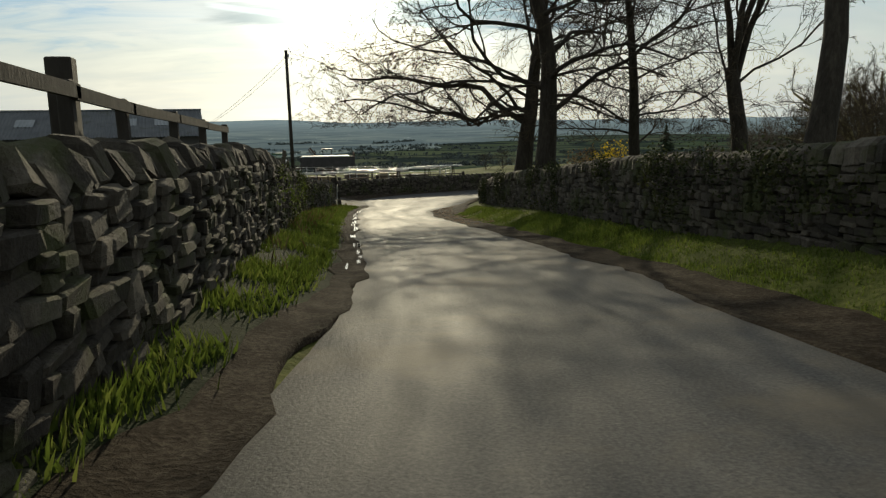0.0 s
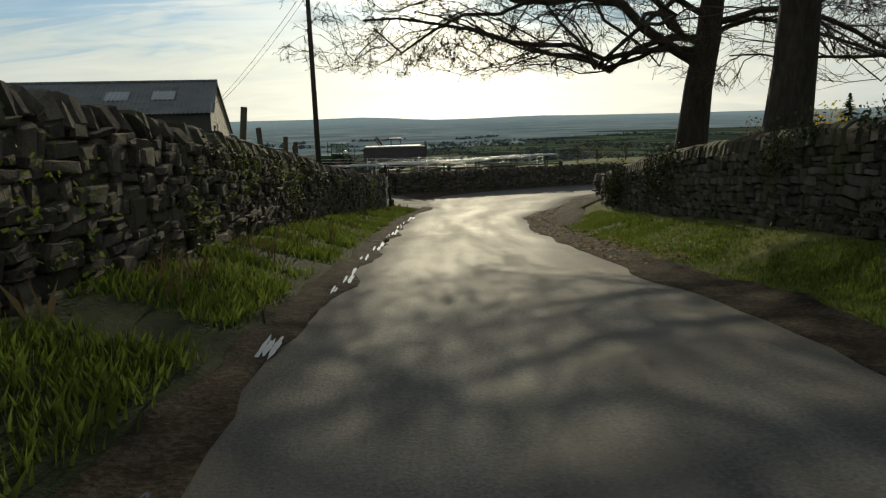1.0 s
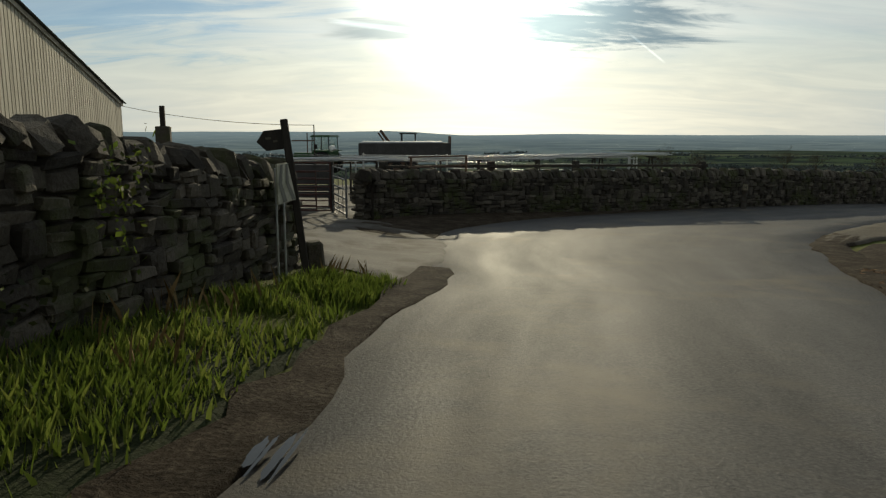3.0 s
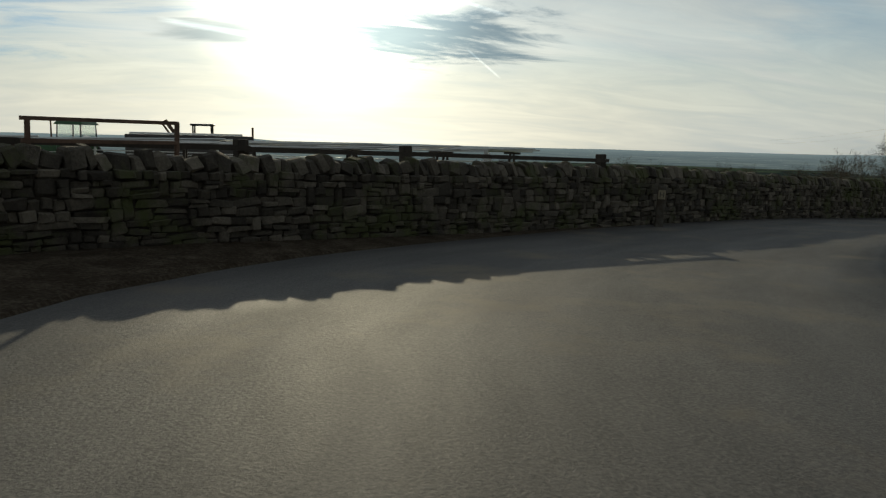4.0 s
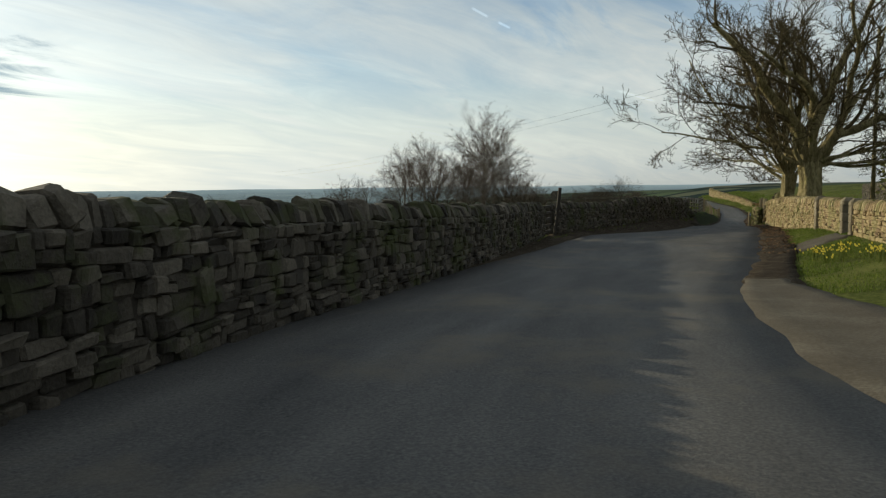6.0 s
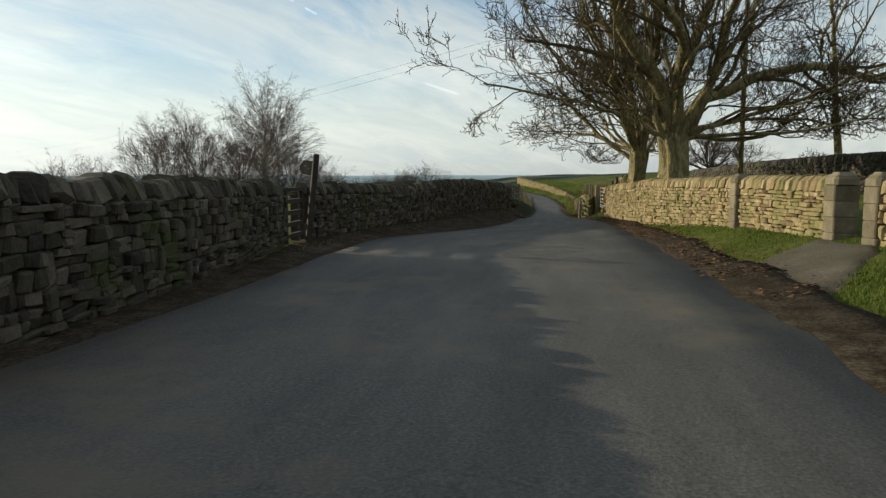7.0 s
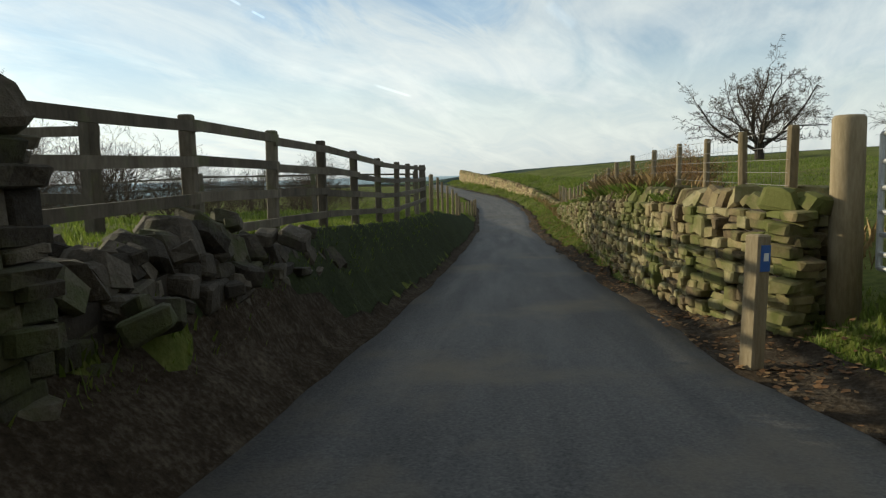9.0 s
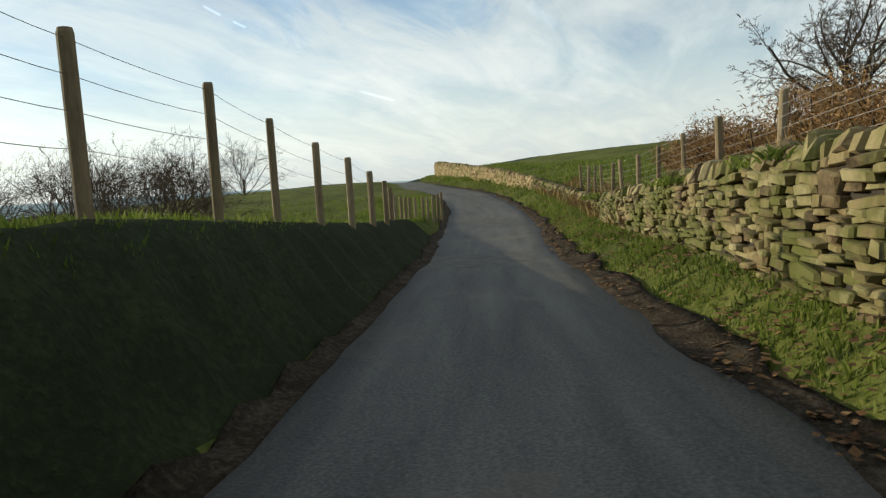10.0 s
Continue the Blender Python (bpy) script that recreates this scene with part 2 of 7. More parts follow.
# earth and moss, coloured dark enough to hold the bank's shade as well
EARTH_SHADE = material("earth_with_shade", [(0.25, (0.011, 0.013, 0.007)), (0.5, (0.026, 0.033, 0.014)), (0.75, (0.055, 0.064, 0.026))], scale=1.6, fine=16.0, rough=0.95, bump=1.2, fine_mix=0.55, spec=0.08, deep=0.05)
DUST = material("dusty_gravel", [(0.25, (0.050, 0.042, 0.032)), (0.5, (0.100, 0.086, 0.066)), (0.75, (0.19, 0.17, 0.135))], scale=1.4, fine=30.0, rough=0.9, bump=1.0, fine_mix=0.55, spec=0.12)
GRASS = material("grass_ground", [(0.28, (0.024, 0.026, 0.008)), (0.46, (0.068, 0.082, 0.018)), (0.60, (0.126, 0.134, 0.036)), (0.78, (0.18, 0.155, 0.066))],
                 scale=0.35, fine=9.0, rough=0.95, bump=1.3, spec=0.05, deep=0.06, fine_mix=0.5, patch=((0.105, 0.085, 0.040), 0.12, 0.60, 0.74))
DRYGRASS = material("dry_grass", [(0.2, (0.10, 0.07, 0.03)), (0.5, (0.24, 0.16, 0.07)), (0.8, (0.36, 0.27, 0.13))], scale=0.8, rough=0.9, bump=0, per="island", spread=0.4, spec=0.1)
ROADTAR = material("worn_tarmac", [(0.30, (0.036, 0.036, 0.038)), (0.5, (0.094, 0.091, 0.088)), (0.70, (0.175, 0.166, 0.154))],
                   scale=2.2, fine=42.0, rough=0.70, bump=1.0, spec=0.10, patch=((0.145, 0.126, 0.100), 0.5, 0.52, 0.70), fine_mix=0.6, deep=0.012, sheen=(1.6, 0.65, 0.78), lane=(1.0, 0.10))
OLDTAR = material("pale_tarmac", [(0.30, (0.045, 0.044, 0.042)), (0.5, (0.105, 0.100, 0.092)), (0.70, (0.18, 0.17, 0.155))], scale=2.6, fine=42.0, rough=0.8, bump=1.0, spec=0.1, fine_mix=0.55, deep=0.012)
GRAVEL = material("gravel_and_mud", [(0.28, (0.012, 0.009, 0.006)), (0.48, (0.042, 0.032, 0.022)), (0.72, (0.13, 0.108, 0.082))], scale=2.6, fine=22.0, rough=0.95, bump=1.4, fine_mix=0.55, spec=0.05, deep=0.05)
LITTER = material("leaf_litter", [(0.2, (0.050, 0.028, 0.014)), (0.5, (0.15, 0.082, 0.038)), (0.8, (0.27, 0.17, 0.08))], scale=3.0, rough=0.9, bump=0, per="island", spread=0.5, spec=0.15)
WATER = material("standing_water", [(0.3, (0.012, 0.012, 0.011)), (0.7, (0.022, 0.021, 0.018))], rough=0.06, bump=0.05, fine=12.0, spec=0.5)
YARD = material("yard_concrete", [(0.25, (0.055, 0.052, 0.046)), (0.5, (0.115, 0.107, 0.094)), (0.75, (0.20, 0.185, 0.165))], scale=1.1, fine=25, rough=0.85, bump=0.8, spec=0.12, fine_mix=0.45, patch=((0.050, 0.040, 0.029), 0.9, 0.45, 0.62))
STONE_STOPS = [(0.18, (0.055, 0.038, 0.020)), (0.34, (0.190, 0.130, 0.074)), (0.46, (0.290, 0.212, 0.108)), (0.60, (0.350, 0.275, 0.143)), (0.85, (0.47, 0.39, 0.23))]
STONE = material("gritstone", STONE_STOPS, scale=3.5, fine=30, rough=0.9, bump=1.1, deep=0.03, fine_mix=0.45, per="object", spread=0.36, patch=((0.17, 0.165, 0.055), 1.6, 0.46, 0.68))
MOSS_STOPS = [(a, tuple(v * k for v, k in zip(c, (0.66, 0.70, 0.66)))) for a, c in STONE_STOPS]
MOSSY = material("mossy_gritstone", MOSS_STOPS, scale=3.5, fine=26, rough=0.92, bump=0.9, per="object", spread=0.5, patch=((0.100, 0.105, 0.026), 1.1, 0.44, 0.58))
MOSSY_FAR = material("mossy_gritstone_rest", MOSS_STOPS, scale=3.5, fine=26, rough=0.92, bump=0.9, per="island", spread=0.5, patch=((0.100, 0.105, 0.026), 1.1, 0.44, 0.58))
STONE_FAR = material("gritstone_rest", STONE_STOPS, scale=3.5, fine=30, rough=0.9, bump=1.1, deep=0.03, fine_mix=0.45, per="island", spread=0.36, patch=((0.17, 0.165, 0.055), 1.6, 0.46, 0.68))
# gritstone again, its colour darkened to hold the shade on unlit faces
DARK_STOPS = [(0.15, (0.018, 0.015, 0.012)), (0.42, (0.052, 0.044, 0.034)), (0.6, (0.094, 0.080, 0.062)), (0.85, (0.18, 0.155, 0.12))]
SHADE_STONE = material("shade_dark_gritstone", DARK_STOPS, scale=3.0, fine=28, rough=0.92, bump=1.3, deep=0.03, fine_mix=0.5, per="object", spread=0.45, patch=((0.060, 0.066, 0.024), 1.3, 0.50, 0.66))
SHADE_STONE_FAR = material("shade_dark_gritstone_rest", DARK_STOPS, scale=3.0, fine=28, rough=0.92, bump=1.3, deep=0.03, fine_mix=0.5, per="island", spread=0.45, patch=((0.060, 0.066, 0.024), 1.3, 0.50, 0.66))
HEART = material("wall_hearting", [(0.3, (0.022, 0.018, 0.014)), (0.7, (0.060, 0.050, 0.038))], scale=6, rough=0.95, bump=1.0)
DRESSED = material("dressed_stone", [(0.25, (0.085, 0.070, 0.046)), (0.5, (0.185, 0.155, 0.102)), (0.75, (0.32, 0.275, 0.19))], scale=4, fine=45, rough=0.88, bump=0.4, per="object", spread=0.25)
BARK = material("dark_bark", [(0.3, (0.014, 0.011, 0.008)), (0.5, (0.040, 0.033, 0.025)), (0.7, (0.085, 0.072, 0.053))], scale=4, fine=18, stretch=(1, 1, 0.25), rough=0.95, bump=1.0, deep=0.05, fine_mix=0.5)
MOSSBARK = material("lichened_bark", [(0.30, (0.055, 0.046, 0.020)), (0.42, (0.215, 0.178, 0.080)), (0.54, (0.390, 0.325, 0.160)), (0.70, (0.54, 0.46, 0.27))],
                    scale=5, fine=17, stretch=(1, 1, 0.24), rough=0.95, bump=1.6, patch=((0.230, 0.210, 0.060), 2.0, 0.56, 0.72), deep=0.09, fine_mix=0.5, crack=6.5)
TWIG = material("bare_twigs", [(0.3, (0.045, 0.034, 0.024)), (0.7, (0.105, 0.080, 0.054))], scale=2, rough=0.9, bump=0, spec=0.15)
# twigs with some of the sun on the sycamores put into their colour
SUNTWIG = material("sun_tinted_twigs", [(0.3, (0.050, 0.039, 0.021)), (0.7, (0.145, 0.114, 0.058))], scale=2, rough=0.9, bump=0, spec=0.12)
PALETWIG = material("pale_birch_twigs", [(0.3, (0.10, 0.075, 0.058)), (0.7, (0.22, 0.175, 0.14))], scale=2, rough=0.9, bump=0, spec=0.15)
BIRCHBARK = material("birch_bark", [(0.3, (0.09, 0.075, 0.06)), (0.7, (0.36, 0.32, 0.27))], scale=3, rough=0.9, bump=0.4)
BRACKEN = material("dead_bracken", [(0.25, (0.14, 0.080, 0.036)), (0.5, (0.30, 0.185, 0.085)), (0.8, (0.44, 0.31, 0.155))], scale=1.2, rough=0.95, bump=0, per="island", spread=0.4, spec=0.1)
FIR = material("conifer_needles", [(0.25, (0.012, 0.020, 0.010)), (0.75, (0.040, 0.060, 0.025))], scale=2, rough=0.9, bump=0, spec=0.1)
IVY = material("evergreen_leaves", [(0.2, (0.050, 0.060, 0.013)), (0.5, (0.130, 0.130, 0.030)), (0.8, (0.25, 0.23, 0.07))], scale=1.5, rough=0.6, bump=0, per="island", spread=0.4)
# bare woods with the haze of distance put into their colour
HAZEWOOD = material("haze_painted_woods", [(0.25, (0.080, 0.096, 0.094)), (0.75, (0.140, 0.158, 0.148))], scale=0.05, rough=1.0, bump=0, spec=0.0)
PETAL = material("yellow_petals", [(0.3, (0.70, 0.55, 0.03)), (0.7, (0.85, 0.72, 0.10))], rough=0.6, bump=0)
WEATHERED = material("weathered_timber", [(0.25, (0.038, 0.032, 0.023)), (0.5, (0.100, 0.084, 0.062)), (0.75, (0.185, 0.160, 0.122))], scale=4, fine=30, stretch=(1, 1, 0.3), rough=0.88, bump=0.5, per="object", spread=0.2, patch=((0.10, 0.11, 0.045), 2.0, 0.55, 0.72))
NEWPOST = material("pale_round_post", [(0.25, (0.105, 0.080, 0.042)), (0.5, (0.205, 0.160, 0.092)), (0.75, (0.32, 0.26, 0.165))], scale=5, fine=40, stretch=(1, 1, 0.2), rough=0.85, bump=0.4, per="object", spread=0.25)
CREOSOTE = material("dark_timber", [(0.3, (0.020, 0.017, 0.014)), (0.7, (0.060, 0.050, 0.040))], scale=4, fine=30, stretch=(1, 1, 0.25), rough=0.85, bump=0.4)
GALV = material("galvanised_steel", [(0.3, (0.42, 0.43, 0.43)), (0.7, (0.62, 0.63, 0.62))], scale=8, fine=60, rough=0.42, metal=0.75, bump=0.1)
DULL = material("dull_steel", [(0.3, (0.085, 0.085, 0.085)), (0.7, (0.20, 0.20, 0.195))], scale=8, fine=60, rough=0.5, metal=0.5, bump=0.1)
WIRE = material("fence_wire", [(0.3, (0.16, 0.15, 0.14)), (0.7, (0.30, 0.28, 0.26))], scale=20, rough=0.5, metal=0.6, bump=0)
REDPAINT = material("faded_red_paint", [(0.3, (0.050, 0.022, 0.018)), (0.7, (0.105, 0.045, 0.036))], scale=5, fine=40, rough=0.6, bump=0.2, patch=((0.07, 0.045, 0.035), 3.0, 0.55, 0.65))
SHEET = material("corrugated_cement", [(0.3, (0.085, 0.090, 0.098)), (0.7, (0.16, 0.165, 0.17))], scale=0.8, fine=20, rough=0.75, bump=0.15, patch=((0.07, 0.075, 0.055), 0.9, 0.55, 0.72))
BOARDS = material("weathered_boarding", [(0.25, (0.26, 0.24, 0.195)), (0.5, (0.42, 0.39, 0.32)), (0.75, (0.55, 0.51, 0.43))], scale=2.5, fine=30, stretch=(1, 1, 0.1), rough=0.85, bump=0.3, per="object", spread=0.2)
DARKBOARD = material("dark_cladding", [(0.3, (0.045, 0.042, 0.040)), (0.7, (0.095, 0.090, 0.085))], scale=2, rough=0.85, bump=0.2)
SKYLIGHT = material("translucent_sheet", [(0.3, (0.20, 0.215, 0.225)), (0.7, (0.30, 0.315, 0.325))], scale=2, rough=0.45, bump=0.1)
WHITE = material("white_paint", [(0.3, (0.62, 0.62, 0.60)), (0.7, (0.80, 0.80, 0.78))], scale=5, fine=40, rough=0.55, bump=0.1)
BLACK = material("black_paint", [(0.3, (0.012, 0.012, 0.013)), (0.7, (0.03, 0.03, 0.03))], scale=5, rough=0.5, bump=0.1)
LIMED = material("dirty_cream_paint", [(0.3, (0.30, 0.29, 0.21)), (0.7, (0.52, 0.50, 0.40))], scale=4, fine=30, rough=0.6, bump=0.2, patch=((0.20, 0.20, 0.12), 3.0, 0.5, 0.7))
FADED = material("faded_grey_paint", [(0.3, (0.085, 0.085, 0.070)), (0.7, (0.17, 0.17, 0.14))], scale=5, rough=0.6, bump=0.1)
BLUE = material("blue_plastic", [(0.3, (0.03, 0.09, 0.32)), (0.7, (0.05, 0.14, 0.42))], rough=0.5, bump=0)
RUBBER = material("tyre_rubber", [(0.3, (0.010, 0.010, 0.010)), (0.7, (0.030, 0.030, 0.028))], rough=0.9, bump=0.2)
TRACTORGREEN = material("tractor_paint", [(0.3, (0.020, 0.060, 0.022)), (0.7, (0.045, 0.105, 0.040))], rough=0.4, bump=0.05)
RUST = material("rusty_steel", [(0.3, (0.055, 0.034, 0.024)), (0.7, (0.16, 0.10, 0.07))], scale=4, fine=30, rough=0.8, bump=0.3)


def leaf_material(name, stops, through=0.45):
    """Thin blades and leaves, through which the low sun shines."""
    m = bpy.data.materials.new(name)
    m.use_nodes = True
    t = m.node_tree
    link = t.links.new
    b, out = t.nodes["Principled BSDF"], t.nodes["Material Output"]
    b.inputs["Roughness"].default_value, b.inputs["Specular IOR Level"].default_value = 0.65, 0.2
    geo = node(t, "ShaderNodeNewGeometry")
    big = node(t, "ShaderNodeTexNoise", {"Scale": 0.7, "Detail": 4.0})
    link(geo.outputs["Position"], big.inputs["Vector"])
    level = node(t, "ShaderNodeMix", {0: 0.45}, data_type="FLOAT")
    link(big.outputs[0], level.inputs[2])
    link(geo.outputs["Random Per Island"], level.inputs[3])
    colours = ramp(t, stops)
    link(level.outputs[0], colours.inputs[0])
    glow = node(t, "ShaderNodeBsdfTranslucent")
    mix = node(t, "ShaderNodeMixShader", {0: through})
    link(colours.outputs[0], b.inputs["Base Color"])
    link(colours.outputs[0], glow.inputs["Color"])
    link(b.outputs[0], mix.inputs[1])
    link(glow.outputs[0], mix.inputs[2])
    link(mix.outputs[0], out.inputs["Surface"])
    return m


IVYDARK = leaf_material("dark_ivy", [(0.2, (0.016, 0.022, 0.007)), (0.5, (0.036, 0.044, 0.014)), (0.8, (0.085, 0.090, 0.026))], through=0.2)
GORSE = leaf_material("gorse_bloom", [(0.2, (0.12, 0.10, 0.02)), (0.5, (0.50, 0.36, 0.02)), (0.8, (0.80, 0.60, 0.03))])
BLADE = leaf_material("grass_blades", [(0.2, (0.065, 0.085, 0.014)), (0.5, (0.120, 0.170, 0.026)), (0.8, (0.215, 0.240, 0.055))])


def glass_material():
    m = bpy.data.materials.new("cab_glass")
    m.use_nodes = True
    b = m.node_tree.nodes["Principled BSDF"]
    b.inputs["Base Color"].default_value, b.inputs["Roughness"].default_value, b.inputs["Transmission Weight"].default_value = (0.85, 0.9, 0.88, 1), 0.03, 1.0
    return m


GLASS = glass_material()


def country_material():
    """Grass near by; patchwork of fields, hedges and woods on the low land beyond."""
    m = bpy.data.materials.new("open_country")
    m.use_nodes = True
    t = m.node_tree
    link = t.links.new
    b = t.nodes["Principled BSDF"]
    b.inputs["Roughness"].default_value, b.inputs["Specular IOR Level"].default_value = 1.0, 0.0
    geo = node(t, "ShaderNodeNewGeometry")
    warp = node(t, "ShaderNodeTexNoise", {"Scale": 0.004, "Detail": 3.0})
    link(geo.outputs["Position"], warp.inputs["Vector"])
    bend = node(t, "ShaderNodeVectorMath", {1: (90, 90, 0)}, operation="MULTIPLY")
    link(warp.outputs["Color"], bend.inputs[0])
    moved = node(t, "ShaderNodeVectorMath", operation="ADD")
    link(geo.outputs["Position"], moved.inputs[0])
    link(bend.outputs[0], moved.inputs[1])
    cells = node(t, "ShaderNodeTexVoronoi", {"Scale": 0.0055}, voronoi_dimensions="2D")
    link(moved.outputs[0], cells.inputs["Vector"])
    edge = node(t, "ShaderNodeTexVoronoi", {"Scale": 0.0055}, voronoi_dimensions="2D", feature="DISTANCE_TO_EDGE")
    link(moved.outputs[0], edge.inputs["Vector"])
    pick = node(t, "ShaderNodeSeparateColor")
    link(cells.outputs["Color"], pick.inputs[0])
    field = ramp(t, [(0.0, (0.055, 0.078, 0.052)), (0.3, (0.080, 0.108, 0.064)), (0.5, (0.110, 0.130, 0.082)), (0.7, (0.120, 0.115, 0.090)), (0.85, (0.062, 0.078, 0.064)), (1.0, (0.088, 0.115, 0.068))])
    link(pick.outputs[0], field.inputs[0])
    hedge = ramp(t, [(0.02, (1, 1, 1)), (0.07, (0, 0, 0))])
    link(edge.outputs["Distance"], hedge.inputs[0])
    woods = node(t, "ShaderNodeTexNoise", {"Scale": 0.006, "Detail": 7.0, "Roughness": 0.7})
    link(geo.outputs["Position"], woods.inputs["Vector"])
    wood = ramp(t, [(0.50, (0, 0, 0)), (0.56, (1, 1, 1))])
    link(woods.outputs[0], wood.inputs[0])
    most = node(t, "ShaderNodeMath", operation="MAXIMUM")
    link(hedge.outputs[0], most.inputs[0])
    link(wood.outputs[0], most.inputs[1])
    mix = node(t, "ShaderNodeMix", {7: (0.030, 0.042, 0.040, 1)}, data_type="RGBA")
    link(most.outputs[0], mix.inputs[0])
    link(field.outputs[0], mix.inputs[6])
    link(mix.outputs[2], b.inputs["Base Color"])
    return m


COUNTRY = country_material()


# ---------------------------------------------------------------- mesh helpers
class Shape:
    """Collects quads and triangles for one mesh."""

    def __init__(self):
        self.v, self.f, self.n = [], [], 0

    def add(self, verts, faces):
        verts = np.asarray(verts, float).reshape(-1, 3)
        self.v.append(verts)
        self.f.extend([tuple(i + self.n for i in face) for face in faces])
        self.n += len(verts)
        return self

    def box(self, size, m=Matrix(), taper=1.0, bevel=0.0):
        """A box standing on z = 0 with chamfered upright edges and top."""
        x, y, z = size[0] / 2, size[1] / 2, size[2]
        c = min(bevel, x * 0.8, y * 0.8, z * 0.4)
        if c <= 0:
            ring = [(-x, -y), (x, -y), (x, y), (-x, y)]
            pts = [(a, b, 0) for a, b in ring] + [(a * taper, b * taper, z) for a, b in ring]
            faces = [(3, 2, 1, 0), (4, 5, 6, 7)] + [(i, (i + 1) % 4, (i + 1) % 4 + 4, i + 4) for i in range(4)]
        else:
            ring = [(-x + c, -y), (x - c, -y), (x, -y + c), (x, y - c), (x - c, y), (-x + c, y), (-x, y - c), (-x, -y + c)]
            k = (x - c) / x
            pts = [(a, b, 0) for a, b in ring] + [(a * taper, b * taper, z - c) for a, b in ring] + [(a * taper * k, b * taper * k, z) for a, b in ring]
            faces = [tuple(range(7, -1, -1)), tuple(range(16, 24))]
            faces += [(i + o, (i + 1) % 8 + o, (i + 1) % 8 + o + 8, i + o + 8) for o in (0, 8) for i in range(8)]
        return self.add([tuple(m @ Vector(p)) for p in pts], faces)

    def beam(self, a, b, w, h, bevel=0.0):
        """A bar of section w across and h high from a to b."""
        a, b = Vector(a), Vector(b)
        d = b - a
        turn = d.to_track_quat("Z", "Y").to_matrix().to_4x4()
        return self.box((w, h, d.length), Matrix.Translation(a) @ turn, bevel=bevel)

    def tube(self, points, radii, sides=8, cap=True, flute=0.0):
        pts = np.asarray(points, float)
        k = len(pts)
        radii = np.broadcast_to(np.asarray(radii, float), (k,))
        d = np.gradient(pts, axis=0)
        d /= np.maximum(np.linalg.norm(d, axis=1), 1e-9)[:, None]
        ref = np.array([0.0, 0, 1]) if abs(d[0][2]) < 0.9 else np.array([1.0, 0, 0])
        u = np.cross(d, ref)
        u /= np.maximum(np.linalg.norm(u, axis=1), 1e-9)[:, None]
        w = np.cross(d, u)
        a = np.arange(sides) * 2 * np.pi / sides
        swell = 1 + flute * (np.sin(5 * a + 0.0)[None] * np.linspace(1.3, 0.5, k)[:, None] + 0.5 * np.sin(9 * a[None] + np.arange(k)[:, None] * 0.7))
        ring = pts[:, None] + radii[:, None, None] * swell[:, :, None] * (np.cos(a)[None, :, None] * u[:, None] + np.sin(a)[None, :, None] * w[:, None])
        faces = [(i * sides + j, i * sides + (j + 1) % sides, (i + 1) * sides + (j + 1) % sides, (i + 1) * sides + j) for i in range(k - 1) for j in range(sides)]
        if cap:
            faces += [tuple(range(sides - 1, -1, -1)), tuple((k - 1) * sides + j for j in range(sides))]
        return self.add(ring.reshape(-1, 3), faces)

    def mesh(self, name, smooth=False):
        me = bpy.data.meshes.new(name)
        if self.v:
            me.from_pydata(np.concatenate(self.v), [], self.f)
            if smooth:
                me.polygons.foreach_set("use_smooth", np.ones(len(me.polygons), bool))
        me.update()
        return me


def part(name, shape, mat, parent=None, label="", smooth=False):
    me = shape.mesh(name, smooth)
    me.materials.append(mat)
    ob = new(name, me)
    if parent:
        ob.parent = parent
    return tagged(ob, label)


def thing(name, m, label, category, group="", kind=""):
    ob = new(name)
    ob.empty_display_size = 0.2
    ob.matrix_basis = m
    return tagged(ob, label, category, group, kind)


# ---------------------------------------------------------------- lie of the land
CENTRE = np.array([  # along the lane: x, y, height of the tarmac
    (-9, -40, 9.7), (-4.7, -10, 6.8), (-2.3, 5.8, 5.31), (-1.13, 12.6, 4.65), (-0.5, 20.2, 3.84), (-0.33, 26.3, 3.29), (-0.1, 32.5, 2.67), (0.3, 41.2, 1.80),
    (0.81, 47.7, 1.24), (1.4, 50.9, 0.98), (2.67, 54.95, 0.67), (4.94, 59.3, 0.43), (7.83, 63.25, 0.24), (9.34, 64.8, 0.16), (13.2, 68.0, 0.0), (17.4, 70.84, -0.14),
    (26.66, 75.2, -0.58), (34.2, 77.7, -0.82), (43.1, 80.45, -1.0), (52.7, 83.3, -1.36), (63.2, 86.8, -1.75), (72.1, 89.6, -2.28), (81.3, 92.5, -2.75), (94.5, 97.1, -3.08),
    (105.2, 100.3, -3.2), (112.7, 103.0, -3.05), (121.7, 107.4, -2.6), (128.3, 112.3, -2.25), (138, 117.7, -2.0), (151.4, 124.5, -1.95), (182, 141, -2.6), (330, 220, -14)])
EDGES = np.array([  # along the lane: x + y at the place, tarmac to the left and to the right of the driver's line
    (-50, 1.1, 3.0), (20, 1.15, 3.0), (40, 1.15, 2.9), (48, 1.25, 3.4), (56, 1.8, 4.2), (60, 3.6, 4.0), (64, 5.0, 3.6), (68, 5.0, 3.0), (74, 4.3, 2.5), (82, 3.8, 2.0), (100, 3.5, 2.1), (112, 3.9, 2.6), (124, 4.3, 2.6), (132, 2.6, 2.6), (142, 1.7, 2.6),
    (158, 1.5, 1.9), (175, 1.4, 1.75), (184, 1.05, 1.7), (192, 0.85, 1.75), (199, 1.2, 1.8), (207, 1.45, 1.8), (330, 1.4, 1.4)])


